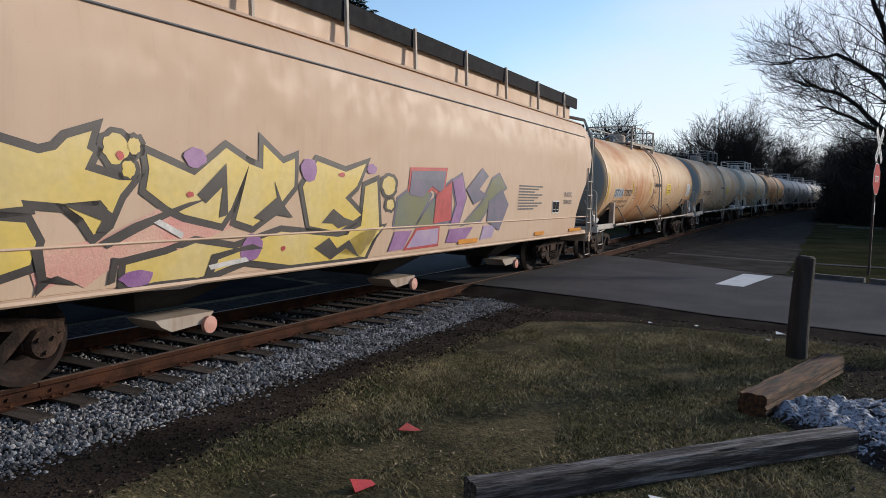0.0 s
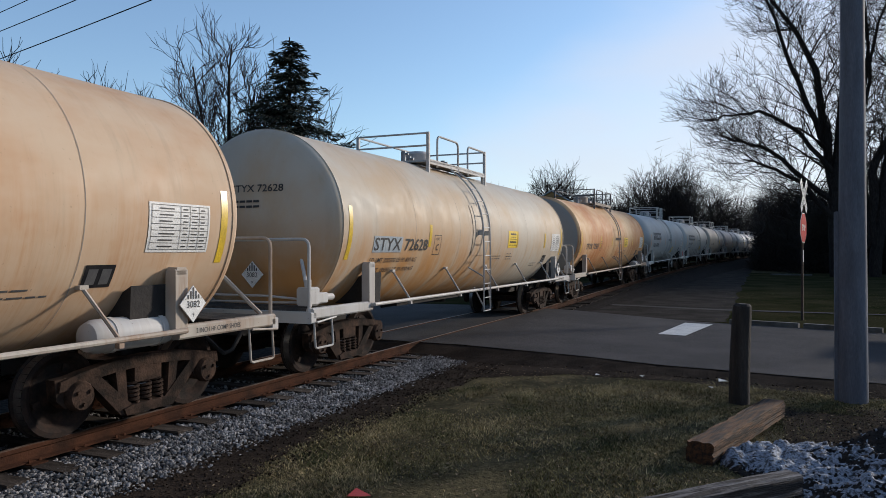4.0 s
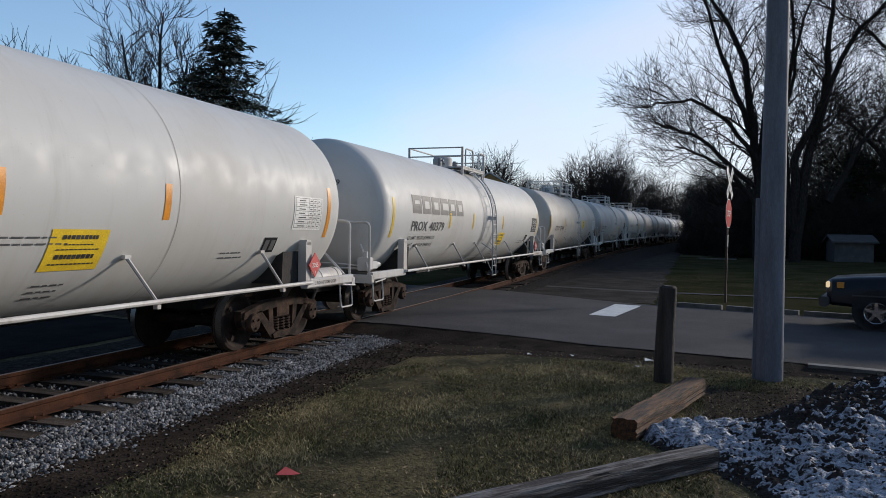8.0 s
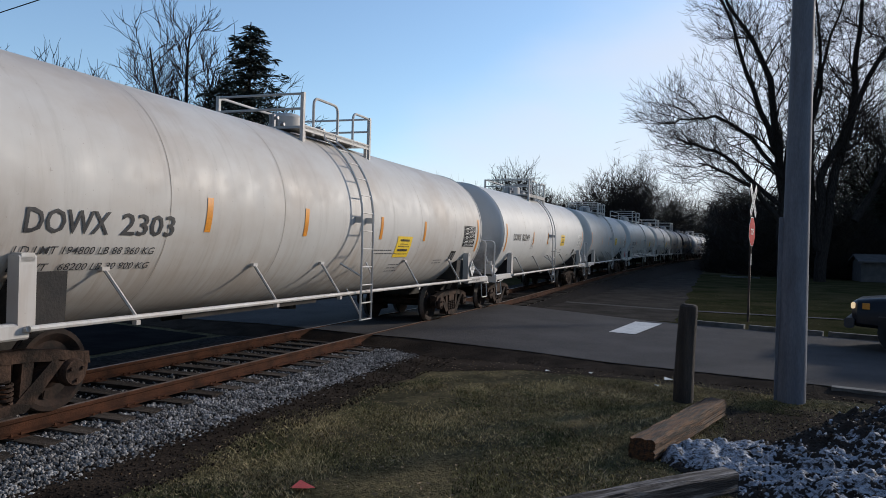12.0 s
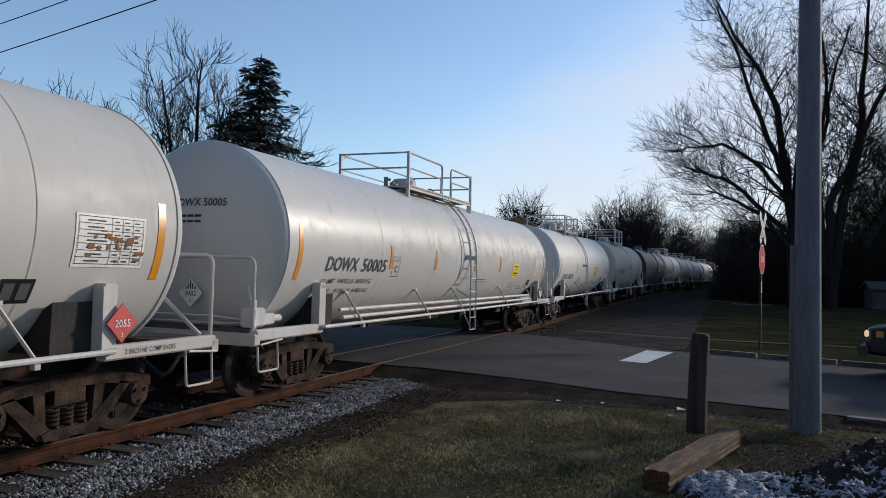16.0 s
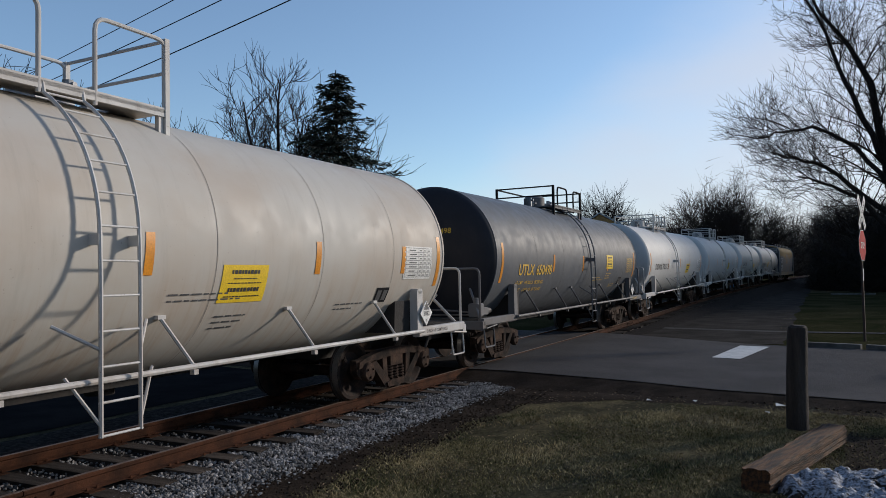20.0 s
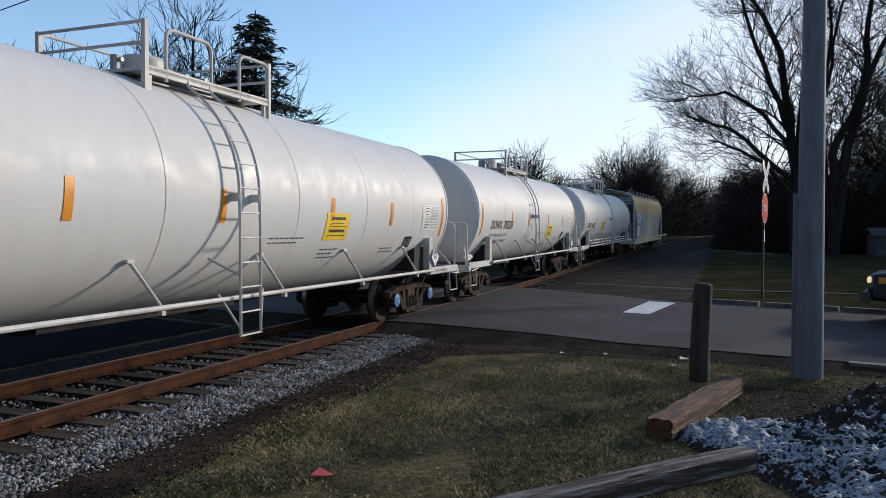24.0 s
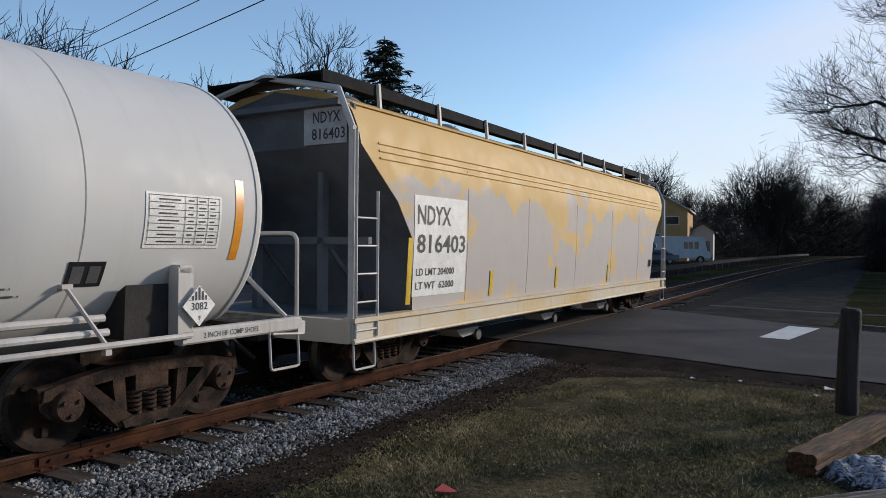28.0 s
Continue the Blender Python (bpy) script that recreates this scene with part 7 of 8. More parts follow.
snow.add([(x, y, z + 0.035 * min(0.6, c) + 0.004 if c > 0 else z - 0.012) for (x, y, z), c in zip(vals, crust)], [f for f in cell if max(crust[k] for k in f) > 0])
put("snow_crust", snow, M_SNOW, "broken crust of old icy snow over the soil heap", "snow", kind="structure", smooth=80)


def heap_lumps(r):
    while True:
        x, y = r.uniform(-0.3, 3.4), r.uniform(4.8, 9.6)
        z = heap_at(x, y)[0]
        if z > 0.0 or r.rand() < 0.02:
            return x, y, max(0.0, z)


island_vary(M_SNOW, 0.7, 1.15)
put("soil_clods", stones(3600, heap_lumps, (0.005, 0.02), 22), M_HEAP, "crumbled clods of soil on the heap", "soil", kind="stuff", smooth=0)
put("snow_crumbs", stones(900, heap_lumps, (0.006, 0.022), 21), M_SNOW, "loose crumbs of dirty snow", "snow", kind="stuff", smooth=0)


def bare_bits(r):
    return 0.1 + 2.6 * r.rand(), 8.2 + 2.9 * r.rand(), 0.005


put("soil_clods", stones(1500, bare_bits, (0.004, 0.016), 23), M_HEAP, "scattered clods of soil on the bare ground behind the heap", "soil", kind="stuff", smooth=0)
bare = Shape()
ring_ = [(1.45 + 1.65 * math.cos(a) * (1 + 0.15 * noise.noise((math.cos(a) * 2, math.sin(a) * 2, 3))), 9.55 + 1.3 * math.sin(a) * (1 + 0.15 * noise.noise((math.cos(a) * 2, math.sin(a) * 2, 8))), 0.006) for a in np.linspace(0, 2 * math.pi, 49)[:-1]]
bare.add([(1.45, 9.55, 0.006)] + ring_, [(0, k + 1, (k + 1) % 48 + 1) for k in range(48)])
put("bare_soil", bare, M_DIRT, "bare trodden soil behind the heap", "dirt", kind="structure", smooth=0)

# litter on the grass
lit = Shape().add([(-0.09, -0.04, 0.02), (0.07, -0.06, 0.045), (0.1, 0.04, 0.025), (-0.06, 0.07, 0.06)], [(0, 1, 2, 3)]).add([(-0.09, -0.04, 0.018), (0.07, -0.06, 0.043), (0.1, 0.04, 0.023), (-0.06, 0.07, 0.058)], [(3, 2, 1, 0)])
put("litter_scrap", lit, M_REDLITTER, "crumpled red plastic scrap on the grass", "litter", "litter on the lawn", m=pose(-3.08, 5.36, 0.0))
put("litter_scrap", lit, M_REDLITTER, "torn red plastic strip on the grass", "litter", "litter on the lawn", m=pose(-2.76, 4.15, 0.0, 8, 0, 70))
for x, y, a, sc in ((-0.45, 12.3, 20, 0.9), (-0.85, 4.9, 60, 1.2), (-0.6, 11.7, 100, 0.6), (-2.4, 12.2, 10, 0.5), (-1.7, 12.35, 80, 0.5)):
    put("litter_scrap", Shape().add([(p[0] * sc, p[1] * sc, p[2] * sc) for p in lit.v], lit.f), M_PAPER, "scrap of white paper lying by the road", "litter", "litter on the lawn", m=pose(x, y, 0.0, 0, 5, a))

# fallen leaves and twigs
def leaf_bits(count, seed):
    r, v, f = np.random.RandomState(seed), [], []
    for k in range(count):
        x, y = r.uniform(-4.6, 2.2), r.uniform(2.5, 13.0)
        a, w, h = r.uniform(0, 6.28), r.uniform(0.012, 0.035), r.uniform(0.006, 0.016)
        c, s_ = math.cos(a), math.sin(a)
        z = r.uniform(0.006, 0.03)
        v += [(x + c * w, y + s_ * w, z), (x - s_ * h, y + c * h, z + 0.008), (x - c * w, y - s_ * w, z), (x + s_ * h, y - c * h, z + 0.004)]
        f.append((4 * k, 4 * k + 1, 4 * k + 2, 4 * k + 3))
    return Shape().add(v, f)


M_LEAF = material("dead_leaf", (0.13, 0.085, 0.045), 0.85, color2=(0.2, 0.15, 0.09), scale=2, fine=9)
island_vary(M_LEAF, 0.4, 1.6)
put("fallen_leaves", leaf_bits(3500, 6), M_LEAF, "dry brown leaf bits scattered on the lawn", "leaves", kind="stuff", smooth=0)


# ---- vehicles ----
M_CARBLACK = material("dark_blue_car_paint", (0.008, 0.01, 0.016), 0.3, color2=(0.01, 0.012, 0.018), scale=1.5, spec=0.3)
M_CARWHITE = material("white_van_paint", (0.68, 0.7, 0.72), 0.4, color2=(0.6, 0.61, 0.63), scale=1.5)
M_CARGREY = material("grey_car_paint", (0.1, 0.1, 0.11), 0.3, color2=(0.12, 0.12, 0.13), scale=1.5)
M_TYRE = material("tyre_rubber", (0.02, 0.02, 0.021), 0.9)
M_CHROME = material("dull_chrome", (0.45, 0.45, 0.46), 0.25, 0.9, color2=(0.35, 0.35, 0.36))
M_BUMPER = material("grey_bumper", (0.05, 0.05, 0.055), 0.5, 0.2)
M_LAMP = glow("lit_headlight", (1.0, 0.72, 0.42), 0.55)
M_AMBER = material("amber_lens", (0.7, 0.28, 0.04), 0.3)
M_GLASS = bpy.data.materials.new("tinted_glass")
M_GLASS.use_nodes = True
gb = M_GLASS.node_tree.nodes["Principled BSDF"]
gb.inputs["Base Color"].default_value = (0.02, 0.025, 0.03, 1)
gb.inputs["Roughness"].default_value, gb.inputs["Specular IOR Level"].default_value = 0.05, 0.8


def wheel(parent, x, y, r, w):
    side = -1 if y < 0 else 1
    t = part("wheel", Shape().lathe([(-w / 2, r * 0.62), (-w / 2, r * 0.93), (-w / 2 + 0.03, r), (w / 2 - 0.03, r), (w / 2, r * 0.93), (w / 2, r * 0.62)], 28, pose(x, y, r)), M_TYRE, parent, "black tyre")
    rim = Shape().lathe([(0, r * 0.62), (side * 0.01, r * 0.6), (side * -0.02, r * 0.5), (side * -0.02, r * 0.25), (side * 0.02, r * 0.2), (side * 0.02, 0.0)], 24, pose(x, y + side * w / 2, r))
    for k in range(5):
        rim.box(-0.03, side * -0.02, r * 0.18, 0.03, side * 0.012, r * 0.58, pose(x, y + side * w / 2, r) @ pose(0, 0, 0, 0, 72 * k, 0))
    part("rim", rim, M_CHROME, t, "alloy rim")


def body_loft(profile_rows, mat, name, parent, label=""):
    """Cross-sections along x: (x, half width low, half width top, z low, z top), joined into one skin."""
    s, n = Shape(), 12
    rows = []
    for x, wl, wt, zl, zt in profile_rows:
        b = 0.07
        rows.append([(x, -wl + b, zl), (x, wl - b, zl), (x, wl, zl + b), (x, wl, (zl + zt) / 2), (x, wt, zt - b * 1.3), (x, wt - b, zt - b * 0.3), (x, wt - 2.5 * b, zt), (x, -wt + 2.5 * b, zt), (x, -wt + b, zt - b * 0.3), (x, -wt, zt - b * 1.3), (x, -wl, (zl + zt) / 2), (x, -wl, zl + b)])
    s.add([p for row in rows for p in row], [(i * n + k, i * n + (k + 1) % n, (i + 1) * n + (k + 1) % n, (i + 1) * n + k) for i in range(len(rows) - 1) for k in range(n)] + [tuple(range(n - 1, -1, -1)), tuple((len(rows) - 1) * n + k for k in range(n))])
    return part(name, s, mat, parent, label)


def pickup(m):
    """Nose towards -x; the middle of the front axle at x = 0.95."""
    car = holder("pickup_truck", "dark blue pickup truck waiting with lit headlights", "pickup truck", m=m)
    body_loft([(0.0, 0.8, 0.78, 0.55, 1.02), (0.1, 0.93, 0.86, 0.5, 1.08), (0.5, 0.97, 0.9, 0.48, 1.13), (1.5, 0.98, 0.93, 0.45, 1.2), (1.55, 0.98, 0.93, 0.42, 1.22), (3.2, 0.98, 0.94, 0.42, 1.22), (5.3, 0.98, 0.94, 0.5, 1.2), (5.4, 0.95, 0.9, 0.55, 1.18)], M_CARBLACK, "body", car)
    body_loft([(1.55, 0.9, 0.85, 1.15, 1.25), (2.15, 0.92, 0.72, 1.15, 1.78), (3.1, 0.92, 0.72, 1.15, 1.82), (3.5, 0.92, 0.76, 1.15, 1.72), (3.62, 0.92, 0.86, 1.15, 1.3)], M_CARBLACK, "cab", car)
    for y in (-1, 1):
        part("side_window", Shape().add([(1.9, y * 0.93, 1.25), (2.28, y * 0.79, 1.68), (3.25, y * 0.79, 1.7), (3.4, y * 0.92, 1.25)], [(0, 1, 2, 3)]), M_GLASS, car, "dark side window", smooth=0)
        lamp = part("headlight", Shape().box(-0.02, y * 0.75 - 0.13, 0.88, 0.06, y * 0.75 + 0.13, 1.01, bevel=0.02), M_LAMP, car, "lit headlight")
        part("turn_lamp", Shape().box(0.2, y * 0.935 - 0.02, 0.88, 0.34, y * 0.935 + 0.02, 1.01), M_AMBER, lamp, "amber turn lamp")
        part("mirror", Shape().box(1.75, min(y * 0.95, y * 1.18), 1.25, 1.87, max(y * 0.95, y * 1.18), 1.45, bevel=0.03), M_BLACK, car)
        for q in (0.95, 4.5):
            part("wheel_arch", Shape().lathe([(-0.012, 0.46), (0.012, 0.46)], 24, pose(q, y * 0.978, 0.42), close=True), M_TYRE, car, "dark wheel opening")
        for q in (0.95, 4.5):
            wheel(car, q, y * 0.87, 0.38, 0.24)
        part("door_handle", Shape().box(3.2, y * 0.985 - 0.01, 1.05, 3.36, y * 0.985 + 0.01, 1.09), M_BLACK, car)
        part("trim_line", Shape().box(0.5, y * 0.99 - 0.006, 0.72, 5.2, y * 0.99 + 0.006, 0.75), M_BUMPER, car, "grey side moulding")
    part("windscreen", Shape().add([(1.6, -0.8, 1.27), (1.6, 0.8, 1.27), (2.13, 0.66, 1.75), (2.13, -0.66, 1.75)], [(3, 2, 1, 0)]), M_GLASS, car, smooth=0)
    part("bumper", Shape().box(-0.14, -0.95, 0.46, 0.06, 0.95, 0.68, bevel=0.04), M_BUMPER, car, "grey front bumper")
    part("grille", Shape().box(-0.03, -0.5, 0.74, 0.02, 0.5, 1.0, bevel=0.02), M_CHROME, car)
    return car


pickup(pose(3.3, 18.75, 0.09, 0, 0, -14))


def step_van(m):
    van = holder("step_van", "white boxy delivery van parked in the lot", "van", "vehicles in the far lot", m=m)
    part("body", Shape().prism([(-2.6, 0.5), (3.0, 0.5), (3.0, 1.15), (2.65, 1.3), (2.35, 2.75), (-2.6, 2.85)], -1.05, 1.05), M_CARWHITE, van, m=pose(0, 0, 0))
    part("windscreen", Shape().add([(2.66, -0.9, 1.38), (2.66, 0.9, 1.38), (2.42, 0.9, 2.45), (2.42, -0.9, 2.45)], [(0, 1, 2, 3)]), M_GLASS, van, smooth=0)
    for y in (-1, 1):
        for a in (0.35, 0.85, 1.4):
            part("side_window", Shape().box(a, min(y * 1.05, y * 1.058), 1.5, a + 0.4, max(y * 1.05, y * 1.058), 2.2), M_GLASS, van)
        for x in (-1.6, 2.0):
            wheel(van, x, y * 0.95, 0.4, 0.22)
    part("bumper", Shape().box(2.95, -1.0, 0.42, 3.12, 1.0, 0.62), M_BUMPER, van)
    return van


def sedan(name, label, mat, m):
    car = holder(name, label, "car", "vehicles in the far lot", m=m)
    body_loft([(0.0, 0.75, 0.7, 0.4, 0.72), (0.15, 0.87, 0.8, 0.32, 0.8), (1.4, 0.9, 0.84, 0.28, 0.95), (3.8, 0.9, 0.84, 0.3, 0.98), (4.5, 0.86, 0.78, 0.38, 0.92)], mat, "body", car)
    body_loft([(1.2, 0.8, 0.75, 0.9, 0.97), (1.9, 0.8, 0.62, 0.9, 1.42), (3.1, 0.8, 0.62, 0.9, 1.44), (3.9, 0.8, 0.72, 0.9, 1.0)], M_GLASS, "cabin", car, "dark windows")
    for y in (-1, 1):
        for x in (0.85, 3.6):
            wheel(car, x, y * 0.8, 0.31, 0.19)
    return car


step_van(pose(-16.9, 79.0, climb(79) + 0.02, 0, 0, 12))
sedan("parked_car", "dark grey car parked beside the van", M_CARGREY, pose(-20.6, 74.4, climb(74) + 0.02, 0, 0, 12))

# low guard rail between the lot and the track
guard = holder("guard_rail", "low dark wooden guard rail along the lot", "guard rail", kind="structure")
gp = Shape().box(-0.08, -0.08, -0.1, 0.08, 0.08, 0.72).mesh("post", M_POST, 0)
ys = list(np.arange(38, 120, 2.4))
gx = lambda y: -11.6 + 0.9 * bow(y)
for y in ys:
    part("post", gp, None, guard, m=pose(gx(y), y, climb(y)))
beam_mesh = Shape().box(-0.04, 0, 0.46, 0.04, 2.42, 0.72)
for y in ys[:-1]:
    part("beam", beam_mesh, M_POST, guard, m=pose(gx(y) + 0.13, y, climb(y), math.degrees(math.atan2(climb(y + 2.4) - climb(y), 2.4)), 0, -math.degrees(math.atan2(gx(y + 2.4) - gx(y), 2.4))), smooth=0)

# far buildings
M_STUCCO = material("ochre_wall", (0.5, 0.3, 0.12), 0.85, color2=(0.42, 0.25, 0.1), scale=1.5, bump=0.2)
M_SIDING = material("pale_siding", (0.55, 0.55, 0.54), 0.8, color2=(0.45, 0.45, 0.44), scale=1)
M_ROOF = material("metal_roof", (0.5, 0.52, 0.55), 0.5, 0.2, color2=(0.42, 0.44, 0.46), scale=1)
M_ROOFDARK = material("dark_shingle", (0.07, 0.065, 0.065), 0.9, color2=(0.1, 0.09, 0.09), scale=2)


def house(name, label, w, d, h, rise, wall_mat, roof_mat, m, windows):
    b = holder(name, label, "building", m=m)
    part("wall", Shape().prism([(-w / 2, -0.1), (w / 2, -0.1), (w / 2, h), (0, h + rise - 0.05), (-w / 2, h)], -d / 2, d / 2), wall_mat, b, smooth=0)
    for sx in (-1, 1):
        e = w / 2 + 0.35
        part("roof", Shape().prism([(0, h + rise + 0.02), (sx * e, h - 0.35 * rise / (w / 2) + 0.02), (sx * e, h - 0.35 * rise / (w / 2) + 0.16), (0, h + rise + 0.18)], -d / 2 - 0.3, d / 2 + 0.3), roof_mat, b, smooth=0)
    for x, z, ww, hh, face in windows:
        win = part("window", Shape().box(x - ww / 2, -d / 2 - 0.05, z, x + ww / 2, -d / 2 - 0.01, z + hh) if face == "front" else Shape().box(w / 2 + 0.01, x - ww / 2, z, w / 2 + 0.05, x + ww / 2, z + hh), M_SIDING, b, "window in a pale frame")
        part("pane", Shape().box(x - ww / 2 + 0.1, -d / 2 - 0.06, z + 0.1, x + ww / 2 - 0.1, -d / 2 - 0.052, z + hh - 0.1) if face == "front" else Shape().box(w / 2 + 0.052, x - ww / 2 + 0.1, z + 0.1, w / 2 + 0.06, x + ww / 2 - 0.1, z + hh - 0.1), M_GLASS, win)
    return b


house("workshop", "ochre workshop building with a pale metal roof", 9, 10, 6.0, 2.6, M_STUCCO, M_ROOF, pose(-22.9, 91, climb(91), 0, 0, 8), [(-3.0, 1.0, 1.2, 1.6, "front"), (0.5, 0.0, 2.0, 3.2, "front"), (2.8, 4.2, 1.6, 1.0, "front"), (-2, 1.5, 1.2, 1.2, "side")])
house("shed", "small grey shed beside the workshop with a white door", 2.6, 5, 3.6, 0.9, M_SIDING, M_ROOFDARK, pose(-17.6, 95, climb(95), 0, 0, 8), [(0.4, 0.1, 1.3, 2.4, "front")])
house("house", "dark-roofed grey house among bare trees", 9, 9, 4.6, 3.2, M_SIDING, M_ROOFDARK, pose(-19.5, 190, 0.8, 0, 0, -10), [(-2, 1.2, 1.2, 1.5, "front"), (2, 1.2, 1.2, 1.5, "front")])
house("house", "pale house behind the track and trees", 10, 9, 4.5, 3.0, M_SIDING, M_ROOFDARK, pose(-38, 30, 0, 0, 0, 70), [(-2, 1.2, 1.2, 1.5, "front"), (2, 1.2, 1.2, 1.5, "front"), (0, 1.2, 1.2, 1.5, "side")])
# never in view: added behind the camera to keep sky light off the car ends
house("house", "unseen grey house added behind the camera to block sky light", 16, 9, 5.2, 3.0, M_SIDING, M_ROOFDARK, pose(6, -13, 0, 0, 0, 0), [])
put("pale_slab", Shape().box(-1.6, -0.3, 0, 1.6, 0.3, 0.12), M_CONCRETE, "pale concrete slab at the edge of the lawn", "slab", m=pose(3.1, 69, 0, 0, 0, -5))
house("shed", "low dark-roofed shed by the hedge", 4, 3, 1.7, 0.5, M_ROOFDARK, M_ROOFDARK, pose(14.2, 72.5, 0, 0, 0, 90), [])


# ---- trees ----
def branch_tree(seed, height, r0, orders, spread, limbs, droop=0.0, lean=(0, 0), first=0.25, twig=0.012, fork=None, limit=9000):
    """Wood of a bare tree: lists of (points, radius0, radius1, order)."""
    r = random.Random(seed)
    out = []

    def grow(p, d, length, rad, order):
        if len(out) > limit:
            return
        n = 6 if order == 0 else (4 if order < 2 else (3 if order < 3 else 2))
        pts, q, way = [p], p.copy(), d.copy()
        for k in range(n):
            way = (way + Vector((jitter(r, 0.34), jitter(r, 0.34), jitter(r, 0.28) + (0.09 if order else 0.0) - droop * (order > 1) * 0.1))).normalized()
            q = q + way * (length / n)
            pts.append(q)
        end = rad * (0.45 if order < orders else 0.4)
        out.append((pts, rad, end, order))
        if order >= orders:
            return
        kids = limbs[min(order, len(limbs) - 1)]
        for k in range(kids):
            t = r.uniform(first if order == 0 else 0.2, 1.0) if k else 1.0
            i = min(n - 1, int(t * n))
            base = pts[i] + (pts[i + 1] - pts[i]) * (t * n - i if t < 1 else 1.0)
            axis = (pts[i + 1] - pts[i]).normalized()
            ang = radians(r.uniform(*spread)) * (0.5 if k == 0 else 1.0)
            side = axis.orthogonal().normalized()
            side.rotate(Matrix.Rotation(r.uniform(0, 6.28), 3, axis))
            nd = (axis * math.cos(ang) + side * math.sin(ang)).normalized()
            if nd.z < -0.25:
                nd.z *= -0.3
            local = rad + (end - rad) * t
            grow(base, nd, length * r.uniform(0.5, 0.8) * (1.15 - 0.4 * t if order == 0 else 1.0), max(twig, local * r.uniform(0.5, 0.75)), order + 1)

    if fork:
        for d, ln, rr in fork:
            grow(Vector((0, 0, 0)), Vector(d).normalized(), ln, rr, 0)
    else:
        grow(Vector((0, 0, -0.2)), Vector((lean[0], lean[1], 1)).normalized(), height, r0, 0)
    return out


def wood_shapes(wood, cut=1):
    big, fine = Shape(), Shape()
    for pts, a, b, order in wood:
        (big if order <= cut else fine).tube(pts, a, 9 if order == 0 else (6 if order <= 2 else 3), b, caps=order <= 1)
    return big, fine


def tree(key, wood, label, m, group="bare trees", tall=0.0):
    """tall: height of the whole tree in metres, or 0 to keep it as grown. Trees of one kind share their meshes."""
    def build():
        big, fine = wood_shapes(wood())
        k = 10.0 / max(v[2] for v in fine.v) if tall else 1.0
        for s in (big, fine):
            s.v = [(x * k, y * k, z * k) for x, y, z in s.v]
        return big.mesh("trunk", M_BARK), fine.mesh("crown", M_TWIG, 0)
    a, b = shared(key, build)
    t = holder("tree", label, "tree", group, m=m @ Matrix.Scale(tall / 10.0 if tall else 1.0, 4))
    part("trunk", a, None, t)
    part("crown", b, None, t, "fine bare branches and twigs")
    return t


def limbed_tree(seed, limbs, orders=4, kids=(7, 5, 4, 3), spread=(25, 62), twig=0.015, limit=60000, sub=54):
    """Great limbs along given lines (x across, z up, in metres), then branches grown from them."""
    r, out = random.Random(seed), []
    for line, a, b, deep in limbs:
        pts = [Vector((x, deep * i / (len(line) - 1), z)) for i, (x, z) in enumerate(line)]
        fine = []
        for p, q in zip(pts, pts[1:]):
            fine += [p.lerp(q, k / 3) + Vector((jitter(r, 0.16), jitter(r, 0.16), jitter(r, 0.16))) * (k > 0) for k in range(3)]
        fine.append(pts[-1])
        out.append((fine, a, b, 0))
        n = len(fine) - 1
        for k in range(int(n * 2.3)):
            t = r.uniform(0.22, 1.0) if k else 0.999
            i = int(t * n)
            axis = (fine[i + 1] - fine[i]).normalized()
            side = axis.orthogonal().normalized()
            side.rotate(Matrix.Rotation(r.uniform(0, 6.28), 3, axis))
            ang = radians(r.uniform(*spread)) * (0.3 if k == 0 else 1)
            d = (axis * math.cos(ang) + side * math.sin(ang) + Vector((0, 0, 0.15))).normalized()
            grown_ = branch_tree(r.randint(0, 9999), 0, 0, orders - 1, spread, list(kids[1:]), fork=[(tuple(d), r.uniform(2.6, 5.0) * (1.15 - 0.5 * t), max(0.036, (a + (b - a) * t) * 0.26))], twig=twig, limit=sub)
            out += [([p + fine[i] for p in ps], ra, rb, o + 1) for ps, ra, rb, o in grown_]
    return out[:limit]


BIG = lambda: limbed_tree(11, [
    ([(0, -1), (-0.1, 7), (-0.5, 11.4), (-1.3, 16.7), (-2.8, 20.2), (-4.8, 23.3), (-6.7, 28)], 0.45, 0.05, 1.0),
    ([(-0.4, 10.2), (-2.1, 13.9), (-3.2, 16.8), (-4.4, 20.8), (-6.2, 25)], 0.26, 0.07, -2.0),
    ([(-0.2, 8.4), (-2.6, 11.7), (-5.6, 13.6), (-7.6, 13.3), (-9.6, 13.0)], 0.2, 0.05, -1.5),
    ([(-0.1, 6), (-2.4, 8.1), (-4.7, 10.4), (-7.0, 11.5), (-8.6, 12.0)], 0.24, 0.07, 1.5),
    ([(0, 4.5), (-2.1, 7.1), (-4.4, 8.6), (-6.8, 9.4)], 0.24, 0.06, -3.0),
    ([(0, 7), (0.6, 15.6), (1.5, 22.7), (2, 29.5)], 0.3, 0.08, 2.0),
    ([(0.2, 9), (2.2, 14), (3.0, 19), (4.4, 24)], 0.2, 0.07, 3.0)])
